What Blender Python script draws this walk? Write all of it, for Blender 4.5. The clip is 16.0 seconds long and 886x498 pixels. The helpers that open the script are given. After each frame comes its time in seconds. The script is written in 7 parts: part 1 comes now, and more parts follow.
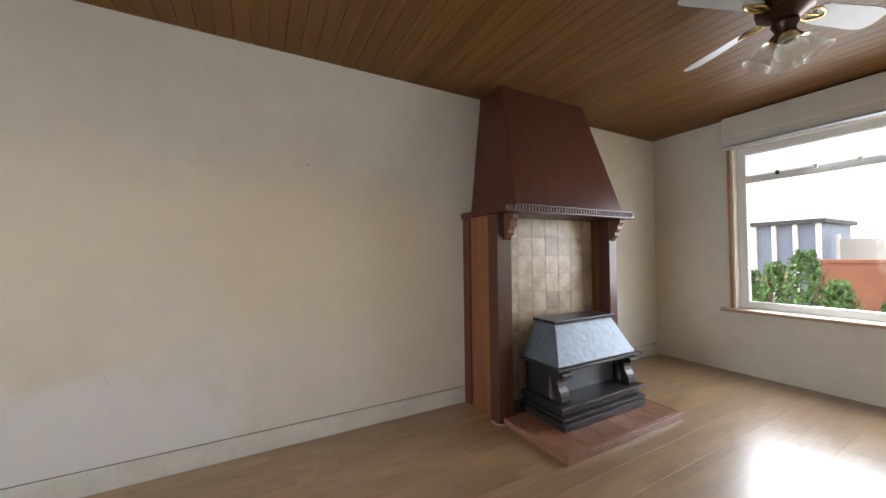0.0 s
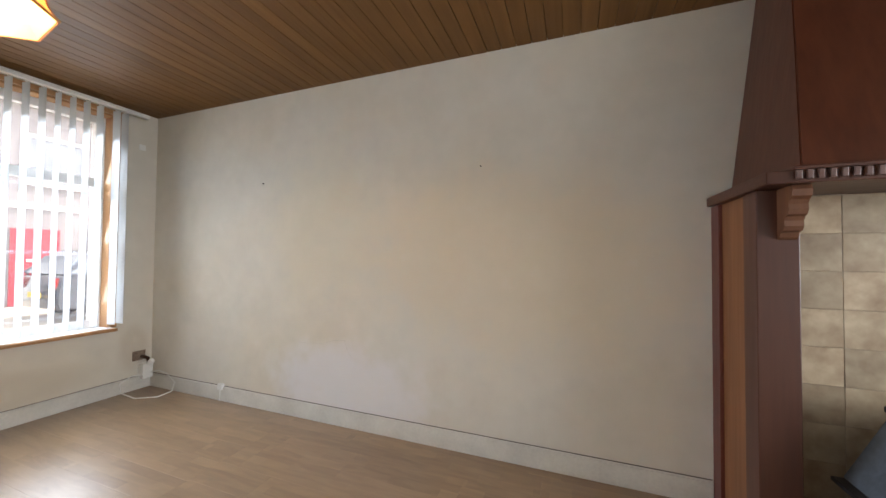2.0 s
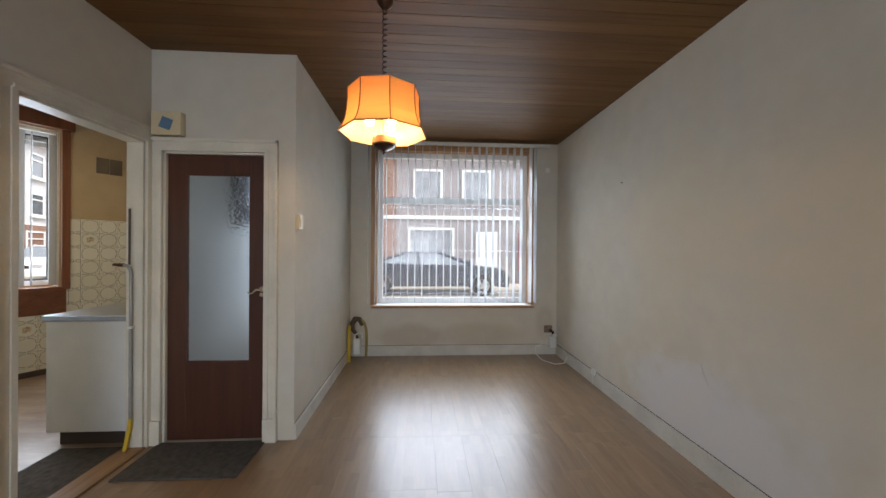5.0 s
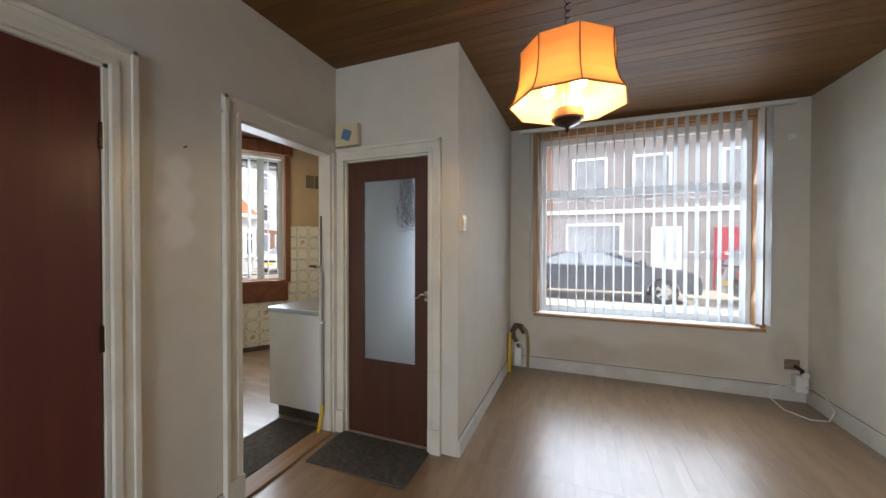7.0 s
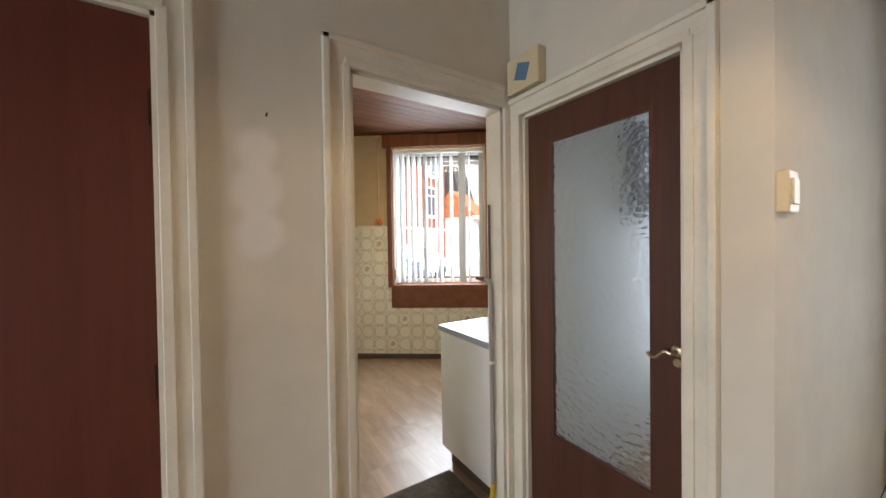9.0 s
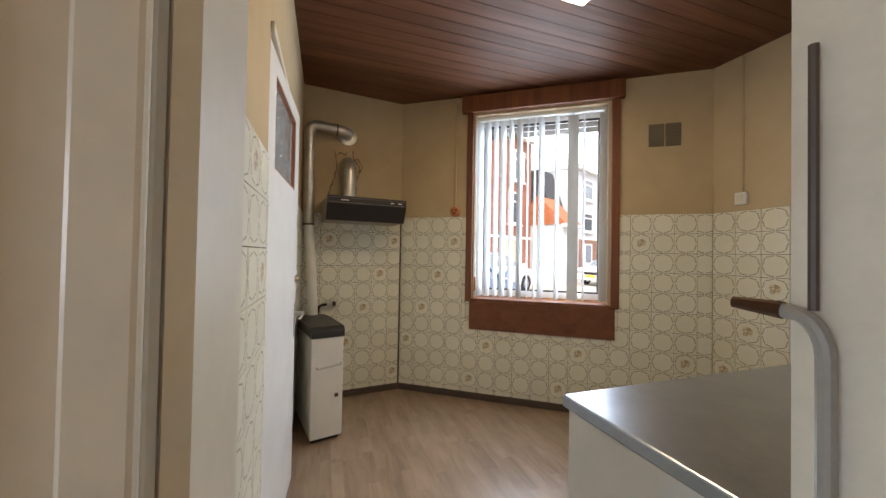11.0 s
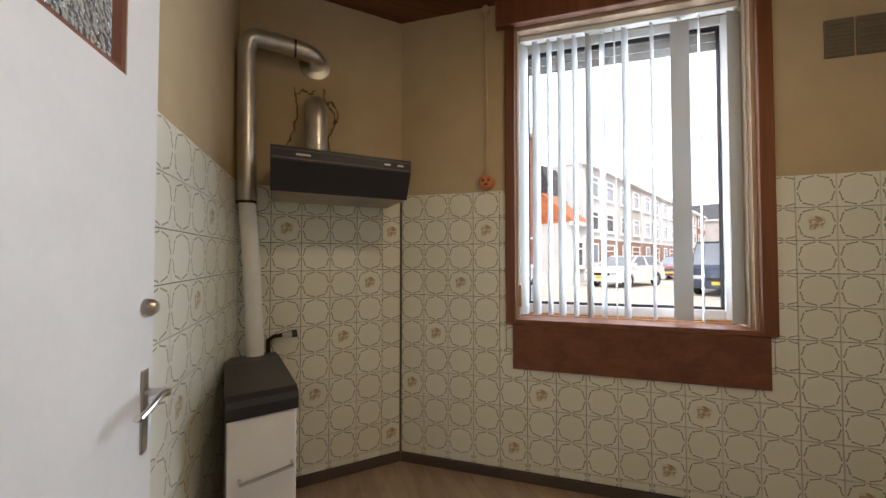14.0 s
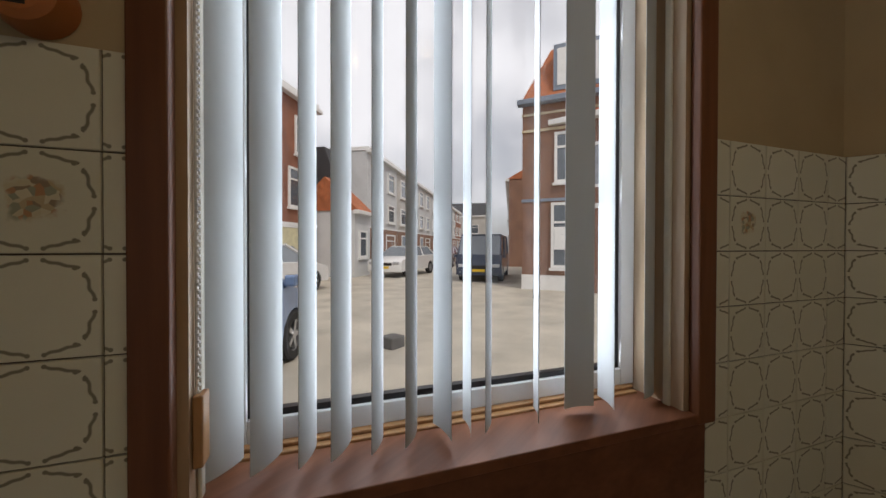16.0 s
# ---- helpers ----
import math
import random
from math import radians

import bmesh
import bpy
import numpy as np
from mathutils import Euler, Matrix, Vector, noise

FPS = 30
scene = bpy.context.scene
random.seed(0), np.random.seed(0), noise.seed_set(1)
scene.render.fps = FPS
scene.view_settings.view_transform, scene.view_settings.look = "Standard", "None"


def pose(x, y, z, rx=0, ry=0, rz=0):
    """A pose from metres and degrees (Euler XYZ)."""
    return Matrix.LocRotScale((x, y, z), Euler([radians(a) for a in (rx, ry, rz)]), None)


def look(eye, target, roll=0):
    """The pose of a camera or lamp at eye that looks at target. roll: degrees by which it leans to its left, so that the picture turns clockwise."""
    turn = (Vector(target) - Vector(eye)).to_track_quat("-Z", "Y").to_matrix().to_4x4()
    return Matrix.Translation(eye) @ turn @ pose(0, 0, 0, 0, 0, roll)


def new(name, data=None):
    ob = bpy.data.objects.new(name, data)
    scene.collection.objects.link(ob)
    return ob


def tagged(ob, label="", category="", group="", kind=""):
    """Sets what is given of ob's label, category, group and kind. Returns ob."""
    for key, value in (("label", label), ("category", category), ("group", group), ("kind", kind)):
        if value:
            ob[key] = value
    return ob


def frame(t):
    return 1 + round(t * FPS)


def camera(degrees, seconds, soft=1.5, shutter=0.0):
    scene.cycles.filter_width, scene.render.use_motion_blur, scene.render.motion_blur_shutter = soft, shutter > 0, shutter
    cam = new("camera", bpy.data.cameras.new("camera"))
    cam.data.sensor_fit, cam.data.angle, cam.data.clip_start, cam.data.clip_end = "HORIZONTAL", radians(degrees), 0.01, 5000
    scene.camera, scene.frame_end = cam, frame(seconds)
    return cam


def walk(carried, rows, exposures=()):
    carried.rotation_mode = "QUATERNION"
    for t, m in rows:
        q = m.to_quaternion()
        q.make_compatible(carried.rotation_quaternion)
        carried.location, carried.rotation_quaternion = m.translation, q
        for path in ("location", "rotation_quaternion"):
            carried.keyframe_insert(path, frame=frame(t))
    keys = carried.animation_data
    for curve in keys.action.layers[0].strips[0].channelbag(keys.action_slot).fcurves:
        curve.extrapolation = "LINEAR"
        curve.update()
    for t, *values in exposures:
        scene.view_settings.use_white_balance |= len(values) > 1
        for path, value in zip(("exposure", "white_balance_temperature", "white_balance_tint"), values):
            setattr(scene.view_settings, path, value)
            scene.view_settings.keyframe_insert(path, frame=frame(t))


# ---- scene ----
cam = camera(104.0, 16.0)
PATH = [
    (0, (0.115, 0.233, 1.245), (1.065, 1.992, 1.281), -0.7),
    (0.5, (0.371, 0.256, 1.266), (0.966, 2.165, 1.307), -0.5),
    (1, (0.566, 0.301, 1.268), (0.726, 2.295, 1.31), -0.0),
    (1.5, (0.744, 0.427, 1.276), (0.527, 2.415, 1.33), 0.2),
    (2, (0.991, 0.561, 1.276), (0.292, 2.434, 1.323), 0.5),
    (2.5, (1.123, 0.738, 1.285), (0.009, 2.399, 1.301), 0.4),
    (3, (1.209, 0.969, 1.323), (-0.245, 2.343, 1.315), 0.6),
    (3.5, (1.275, 1.081, 1.323), (-0.407, 2.163, 1.322), 0.6),
    (4, (1.389, 1.105, 1.321), (-0.481, 1.814, 1.326), 0.6),
    (6.5, (1.224, 0.955, 1.339), (-0.718, 0.479, 1.312), 0.1),
    (7, (1.031, 0.917, 1.355), (-0.832, 0.191, 1.331), 0.1),
    (7.5, (0.798, 0.957, 1.366), (-0.898, -0.102, 1.344), -0.2),
    (8, (0.581, 0.907, 1.366), (-0.883, -0.454, 1.334), -0.4),
    (8.5, (0.34, 0.714, 1.373), (-0.899, -0.856, 1.346), -0.5),
    (9, (0.117, 0.507, 1.373), (-0.941, -1.19, 1.344), -0.8),
    (9.5, (-0.05, 0.236, 1.355), (-0.931, -1.559, 1.331), -0.4),
    (10, (-0.174, -0.046, 1.327), (-0.948, -1.89, 1.322), 0.6),
    (12.5, (-0.489, -1.033, 1.215), (-1.055, -2.951, 1.271), 0.0),
    (13, (-0.521, -1.189, 1.217), (-1.095, -3.104, 1.268), -0.0),
    (13.5, (-0.524, -1.413, 1.217), (-1.115, -3.323, 1.269), 0.1),
    (14, (-0.551, -1.656, 1.226), (-1.21, -3.544, 1.275), -0.0),
    (14.5, (-0.71, -1.935, 1.256), (-1.471, -3.784, 1.295), -0.0),
    (15, (-0.888, -2.264, 1.287), (-1.892, -3.994, 1.295), -0.0),
    (15.5, (-1.116, -2.537, 1.303), (-2.465, -4.014, 1.301), -0.1),
    (16, (-1.382, -2.695, 1.317), (-2.998, -3.873, 1.299), 0.1),
]
EXPOSURES = [(0, 0.52, 6500, 12), (1, 0.9, 6500, 13), (1.5, 1.02, 6500, 13), (2, 0.74, 6500, 13), (2.5, 0.4, 6500, 13), (3, 0.05, 6500, 13), (3.5, -0.13, 6500, 13), (4, -0.25, 6400, 12), (6.5, 0.05, 6300, 12), (7.5, 0.05, 6400, 12),
             (9, 0.5, 6700, 13), (9.5, 0.35, 6700, 13), (10, 0.25, 6600, 13), (12.5, 0.15, 6200, 17), (13, 0.1, 6200, 18), (13.5, -0.02, 6300, 16), (14.0, -0.05, 6400, 15), (14.5, -0.05, 6700, 14), (15.0, -0.3, 7000, 14), (15.5, -1.0, 7200, 15), (16, -1.6, 6700, 14)]
walk(cam, [(t, look(eye, target, roll)) for t, eye, target, roll in PATH], EXPOSURES)

# ---- light ----
world = bpy.data.worlds.new("sky")
scene.world = world
world.use_nodes = True
wn = world.node_tree
sky = wn.nodes.new("ShaderNodeTexSky")
sky.sky_type, sky.sun_disc = "NISHITA", False
sky.sun_elevation, sky.sun_rotation = radians(51), radians(22)
sky.air_density, sky.dust_density, sky.ozone_density = 1.0, 2.5, 1.0
cl = wn.nodes.new("ShaderNodeTexNoise")
cl.inputs["Scale"].default_value, cl.inputs["Detail"].default_value = 2.6, 6.0
cr = wn.nodes.new("ShaderNodeValToRGB")
cr.color_ramp.elements[0].position, cr.color_ramp.elements[1].position = 0.36, 0.6
cr.color_ramp.elements[0].color, cr.color_ramp.elements[1].color = (0.3, 0.3, 0.3, 1), (1, 1, 1, 1)
cm = wn.nodes.new("ShaderNodeMixRGB")
cm.inputs[2].default_value = (18.0, 18.5, 19.3, 1)
tc = wn.nodes.new("ShaderNodeTexCoord")
wn.links.new(tc.outputs["Generated"], cl.inputs["Vector"])
wn.links.new(cl.outputs["Fac"], cr.inputs[0])
wn.links.new(cr.outputs[0], cm.inputs[0])
wn.links.new(sky.outputs[0], cm.inputs[1])
wn.links.new(cm.outputs[0], wn.nodes["Background"].inputs[0])
wn.nodes["Background"].inputs[1].default_value = 0.15


def lamp(name, kind, power, m, color=(1, 1, 1), **kw):
    data = bpy.data.lights.new(name, kind)
    data.energy, data.color = power, color
    for k, v in kw.items():
        if k == "angle":
            data.angle = v
        elif k == "radius":
            data.shadow_soft_size = v
        elif k == "spread":
            data.spread = v
        elif k == "size":
            data.shape, data.size, data.size_y = "RECTANGLE", v[0], v[1]
    ob = new(name, data)
    ob.matrix_world = m
    return ob


lamp("sun", "SUN", 4.8, look((9, 22.5, 30), (0, 0, 0)), (1, 0.95, 0.87), angle=radians(6))
# the sky's light in the window openings
for z in (0.98, 1.52, 2.06):
    lamp("west_window_daylight", "AREA", 15.5, look((-2.92, 1.47, z), (0, 1.47, z - 1.25)), (0.77, 0.88, 1.0), size=(1.85, 0.52), spread=radians(150))
for z in (0.96, 1.48, 2.0):
    lamp("east_window_daylight", "AREA", 22, look((4.66, 0.8, z), (0, -0.15, z - 1.75)), (0.82, 0.91, 1.0), size=(2.1, 0.5), spread=radians(150))
KC = Vector((-1.01, -3.757, 0))
KU = Vector((-0.8165, 0.5773, 0))
KN = Vector((0.5773, 0.8165, 0))
KM = Matrix.Translation(KC) @ Matrix(((KU.x, KN.x, 0, 0), (KU.y, KN.y, 0, 0), (0, 0, 1, 0), (0, 0, 0, 1)))
for z in (1.2, 1.68, 2.16):
    lamp("kitchen_window_daylight", "AREA", 16.5, look(KM @ Vector((1.25, -0.145, z)), KM @ Vector((1.25, 2, z - 0.15))), (0.76, 0.88, 1.0), size=(1.0, 0.46))


# ---- materials ----
def nodes_of(name):
    m = bpy.data.materials.new(name)
    m.use_nodes = True
    return m, m.node_tree, m.node_tree.nodes["Principled BSDF"]


def mat(name, color, rough=0.6, metal=0.0, var=0.15, scale=6.0, fine=60.0, bump=0.1, rand=0.0, spec=0.5, stretch=(1, 1, 1), color2=None, bump_dist=0.004, coat=0.0):
    """A surface with variation at two scales, fine relief and, for repeats, a random shift of tone."""
    m, t, b = nodes_of(name)
    L = t.links.new
    co = t.nodes.new("ShaderNodeTexCoord")
    mp = t.nodes.new("ShaderNodeMapping")
    mp.inputs["Scale"].default_value = stretch
    L(co.outputs["Object"], mp.inputs[0])
    n1 = t.nodes.new("ShaderNodeTexNoise")
    n1.inputs["Scale"].default_value, n1.inputs["Detail"].default_value = scale, 5
    n2 = t.nodes.new("ShaderNodeTexNoise")
    n2.inputs["Scale"].default_value, n2.inputs["Detail"].default_value = fine, 3
    L(mp.outputs[0], n1.inputs["Vector"])
    L(mp.outputs[0], n2.inputs["Vector"])
    mx = t.nodes.new("ShaderNodeMixRGB")
    dark = color2 or tuple(c * (1 - 1.6 * var) for c in color)
    light = tuple(min(1, c * (1 + 0.6 * var)) for c in color)
    mx.inputs[1].default_value, mx.inputs[2].default_value = (*dark, 1), (*light, 1)
    ad = t.nodes.new("ShaderNodeMath")
    ad.operation = "MULTIPLY_ADD"
    ad.inputs[1].default_value = 0.35
    L(n2.outputs["Fac"], ad.inputs[0])
    L(n1.outputs["Fac"], ad.inputs[2])
    rp = t.nodes.new("ShaderNodeMapRange")
    rp.inputs["From Min"].default_value, rp.inputs["From Max"].default_value = 0.4, 0.95
    L(ad.outputs[0], rp.inputs[0])
    L(rp.outputs[0], mx.inputs[0])
    out = mx.outputs[0]
    if rand:
        oi = t.nodes.new("ShaderNodeObjectInfo")
        ofs = t.nodes.new("ShaderNodeMath")
        ofs.operation = "MULTIPLY"
        ofs.inputs[1].default_value = 37.0
        L(oi.outputs["Random"], ofs.inputs[0])
        L(ofs.outputs[0], mp.inputs["Location"])
        hs = t.nodes.new("ShaderNodeHueSaturation")
        mr = t.nodes.new("ShaderNodeMapRange")
        mr.inputs["To Min"].default_value, mr.inputs["To Max"].default_value = 1 - rand, 1 + rand
        L(oi.outputs["Random"], mr.inputs[0])
        L(mr.outputs[0], hs.inputs["Value"])
        L(out, hs.inputs["Color"])
        out = hs.outputs[0]
    L(out, b.inputs["Base Color"])
    b.inputs["Roughness"].default_value, b.inputs["Metallic"].default_value = rough, metal
    b.inputs["Specular IOR Level"].default_value = spec
    b.inputs["Coat Weight"].default_value = coat
    if bump:
        bp = t.nodes.new("ShaderNodeBump")
        bp.inputs["Strength"].default_value, bp.inputs["Distance"].default_value = bump, bump_dist
        L(ad.outputs[0], bp.inputs["Height"])
        L(bp.outputs[0], b.inputs["Normal"])
    return m


def wood(name, color, dark, rough=0.45, scale=1.0, along="x", rand=0.15, island=False, spec=0.4, relief=0.12, rvar=0.08):
    """Timber with grain drawn out along one axis."""
    m, t, b = nodes_of(name)
    L = t.links.new
    co = t.nodes.new("ShaderNodeTexCoord")
    mp = t.nodes.new("ShaderNodeMapping")
    s = {"x": (0.7, 14, 14), "y": (14, 0.7, 14), "z": (14, 14, 0.7)}[along]
    mp.inputs["Scale"].default_value = tuple(v * scale for v in s)
    if island or rand:
        src = t.nodes.new("ShaderNodeNewGeometry" if island else "ShaderNodeObjectInfo")
        rnd = src.outputs["Random Per Island" if island else "Random"]
        ml = t.nodes.new("ShaderNodeMath")
        ml.operation = "MULTIPLY"
        ml.inputs[1].default_value = 37.0
        L(rnd, ml.inputs[0])
        L(ml.outputs[0], mp.inputs["Location"])
    L(co.outputs["Object"], mp.inputs[0])
    n1 = t.nodes.new("ShaderNodeTexNoise")
    n1.inputs["Scale"].default_value, n1.inputs["Detail"].default_value, n1.inputs["Distortion"].default_value = 1.0, 6, 0.6
    L(mp.outputs[0], n1.inputs["Vector"])
    n2 = t.nodes.new("ShaderNodeTexNoise")
    n2.inputs["Scale"].default_value, n2.inputs["Detail"].default_value = 5.0, 4
    L(mp.outputs[0], n2.inputs["Vector"])
    ad = t.nodes.new("ShaderNodeMath")
    ad.operation = "MULTIPLY_ADD"
    ad.inputs[1].default_value = 0.4
    L(n2.outputs["Fac"], ad.inputs[0])
    L(n1.outputs["Fac"], ad.inputs[2])
    rp = t.nodes.new("ShaderNodeMapRange")
    rp.inputs["From Min"].default_value, rp.inputs["From Max"].default_value = 0.45, 0.95
    L(ad.outputs[0], rp.inputs[0])
    mx = t.nodes.new("ShaderNodeMixRGB")
    mx.inputs[1].default_value, mx.inputs[2].default_value = (*dark, 1), (*color, 1)
    L(rp.outputs[0], mx.inputs[0])
    out = mx.outputs[0]
    if rand:
        hs = t.nodes.new("ShaderNodeHueSaturation")
        mr = t.nodes.new("ShaderNodeMapRange")
        mr.inputs["To Min"].default_value, mr.inputs["To Max"].default_value = 1 - rand, 1 + rand
        L(rnd, mr.inputs[0])
        L(mr.outputs[0], hs.inputs["Value"])
        L(out, hs.inputs["Color"])
        out = hs.outputs[0]
    L(out, b.inputs["Base Color"])
    rr = t.nodes.new("ShaderNodeMapRange")
    rr.inputs["To Min"].default_value, rr.inputs["To Max"].default_value = rough + rvar, rough - rvar * 0.6
    L(n2.outputs["Fac"], rr.inputs[0])
    L(rr.outputs[0], b.inputs["Roughness"])
    b.inputs["Specular IOR Level"].default_value = spec
    bp = t.nodes.new("ShaderNodeBump")
    bp.inputs["Strength"].default_value, bp.inputs["Distance"].default_value = relief, 0.002
    L(ad.outputs[0], bp.inputs["Height"])
    L(bp.outputs[0], b.inputs["Normal"])
    return m


def laminate(name, light, dark, along_y, stave=0.2):
    """Strip laminate: short staves of changing tone with a fine grain, under a smooth varnish."""
    m, t, b = nodes_of(name)
    L = t.links.new
    co = t.nodes.new("ShaderNodeTexCoord")
    oi = t.nodes.new("ShaderNodeObjectInfo")
    mp = t.nodes.new("ShaderNodeMapping")
    mp.inputs["Rotation"].default_value = (0, 0, radians(90) if along_y else 0)
    L(co.outputs["Object"], mp.inputs[0])
    sh = t.nodes.new("ShaderNodeVectorMath")
    sh.operation = "MULTIPLY_ADD"
    sh.inputs[1].default_value, sh.inputs[2].default_value = (11.0, 0.0, 3.0), (0.0, 0.095, 0.0)
    L(oi.outputs["Random"], sh.inputs[0])
    add = t.nodes.new("ShaderNodeVectorMath")
    L(mp.outputs[0], add.inputs[0])
    L(sh.outputs[0], add.inputs[1])
    br = t.nodes.new("ShaderNodeTexBrick")
    br.offset, br.offset_frequency = 0.37, 2
    br.inputs["Color1"].default_value, br.inputs["Color2"].default_value = (0, 0, 0, 1), (1, 1, 1, 1)
    br.inputs["Scale"].default_value, br.inputs["Mortar Size"].default_value = 1.0, 0.0
    br.inputs["Brick Width"].default_value, br.inputs["Row Height"].default_value = 0.31, 0.0634
    L(add.outputs[0], br.inputs["Vector"])
    st = t.nodes.new("ShaderNodeMapping")
    st.inputs["Scale"].default_value = (3.0, 17, 17)
    L(add.outputs[0], st.inputs[0])
    n1 = t.nodes.new("ShaderNodeTexNoise")
    n1.inputs["Scale"].default_value, n1.inputs["Detail"].default_value, n1.inputs["Distortion"].default_value = 1.3, 3, 0.8
    L(st.outputs[0], n1.inputs["Vector"])
    n2 = t.nodes.new("ShaderNodeTexNoise")
    n2.inputs["Scale"].default_value, n2.inputs["Detail"].default_value = 3.0, 4
    L(co.outputs["Object"], n2.inputs["Vector"])
    a1 = t.nodes.new("ShaderNodeMath")
    a1.operation = "MULTIPLY_ADD"
    a1.inputs[1].default_value = stave
    L(br.outputs["Color"], a1.inputs[0])
    L(n1.outputs["Fac"], a1.inputs[2])
    a2 = t.nodes.new("ShaderNodeMath")
    a2.operation = "MULTIPLY_ADD"
    a2.inputs[1].default_value = 0.45
    L(n2.outputs["Fac"], a2.inputs[0])
    L(a1.outputs[0], a2.inputs[2])
    rp = t.nodes.new("ShaderNodeMapRange")
    rp.inputs["From Min"].default_value, rp.inputs["From Max"].default_value = 0.4, 0.9 + stave
    L(a2.outputs[0], rp.inputs[0])
    mx = t.nodes.new("ShaderNodeMixRGB")
    mx.inputs[1].default_value, mx.inputs[2].default_value = (*dark, 1), (*light, 1)
    L(rp.outputs[0], mx.inputs[0])
    L(mx.outputs[0], b.inputs["Base Color"])
    rr = t.nodes.new("ShaderNodeMapRange")
    rr.inputs["To Min"].default_value, rr.inputs["To Max"].default_value = 0.26, 0.4
    L(n2.outputs["Fac"], rr.inputs[0])
    L(rr.outputs[0], b.inputs["Roughness"])
    b.inputs["Specular IOR Level"].default_value = 0.8
    b.inputs["Coat Weight"].default_value, b.inputs["Coat Roughness"].default_value = 0.4, 0.24
    bp = t.nodes.new("ShaderNodeBump")
    bp.inputs["Strength"].default_value, bp.inputs["Distance"].default_value = 0.02, 0.002
    L(n1.outputs["Fac"], bp.inputs["Height"])
    L(bp.outputs[0], b.inputs["Normal"])
    return m


def glass(name, rough=0.0, color=(1, 1, 1), pattern=0.0, scale=60.0, dist=0.01, thin=True, haze=0.0, wave=(1, 1, 1)):
    """Glass: clear panes let light straight through and mirror a little, some under a film that paints haze; figured
    glass bends it by its relief.
    """
    m, t, b = nodes_of(name)
    L = t.links.new
    out = t.nodes["Material Output"]
    t.nodes.remove(b)
    if thin:
        tr = t.nodes.new("ShaderNodeBsdfTransparent")
        tr.inputs[0].default_value = (*color, 1)
        gl = t.nodes.new("ShaderNodeBsdfGlossy")
        gl.inputs["Roughness"].default_value = 0.02
        lw = t.nodes.new("ShaderNodeLayerWeight")
        pw = t.nodes.new("ShaderNodeMath")
        pw.operation = "POWER"
        pw.inputs[1].default_value = 4.5
        L(lw.outputs["Facing"], pw.inputs[0])
        fr = t.nodes.new("ShaderNodeMath")
        fr.operation = "MULTIPLY_ADD"
        fr.inputs[1].default_value, fr.inputs[2].default_value = 0.7, 0.012
        L(pw.outputs[0], fr.inputs[0])
        mx = t.nodes.new("ShaderNodeMixShader")
        L(fr.outputs[0], mx.inputs[0])
        L(tr.outputs[0], mx.inputs[1])
        L(gl.outputs[0], mx.inputs[2])
        if haze:
            # pale translucent film: veiling glare and haze put into the pane
            film = t.nodes.new("ShaderNodeBsdfTranslucent")
            film.inputs[0].default_value = (0.9, 0.93, 1.0, 1)
            ns = t.nodes.new("ShaderNodeTexNoise")
            ns.inputs["Scale"].default_value, ns.inputs["Detail"].default_value = 3.0, 5
            am = t.nodes.new("ShaderNodeMapRange")
            am.inputs["To Min"].default_value, am.inputs["To Max"].default_value = haze * 0.6, haze * 1.4
            L(ns.outputs["Fac"], am.inputs[0])
            dm_ = t.nodes.new("ShaderNodeMixShader")
            L(am.outputs[0], dm_.inputs[0])
            L(mx.outputs[0], dm_.inputs[1])
            L(film.outputs[0], dm_.inputs[2])
            mx = dm_
        L(mx.outputs[0], out.inputs[0])
        return m
    g = t.nodes.new("ShaderNodeBsdfGlass")
    g.inputs["Color"].default_value, g.inputs["Roughness"].default_value = (*color, 1), rough
    g.inputs["IOR"].default_value = 1.3
    co = t.nodes.new("ShaderNodeTexCoord")
    vo = t.nodes.new("ShaderNodeTexVoronoi")
    vo.feature = "SMOOTH_F1"
    vo.inputs["Scale"].default_value, vo.inputs["Smoothness"].default_value = scale, 0.35
    wv = t.nodes.new("ShaderNodeMapping")
    wv.inputs["Scale"].default_value = wave
    L(co.outputs["Object"], wv.inputs[0])
    L(wv.outputs[0], vo.inputs["Vector"])
    bp = t.nodes.new("ShaderNodeBump")
    bp.inputs["Strength"].default_value, bp.inputs["Distance"].default_value = pattern, dist
    L(vo.outputs["Distance"], bp.inputs["Height"])
    L(bp.outputs[0], g.inputs["Normal"])
    L(g.outputs[0], out.inputs[0])
    return m


def glow(name, color, power):
    m, t, b = nodes_of(name)
    b.inputs["Base Color"].default_value = (*color, 1)
    b.inputs["Emission Color"].default_value, b.inputs["Emission Strength"].default_value = (*color, 1), power
    return m


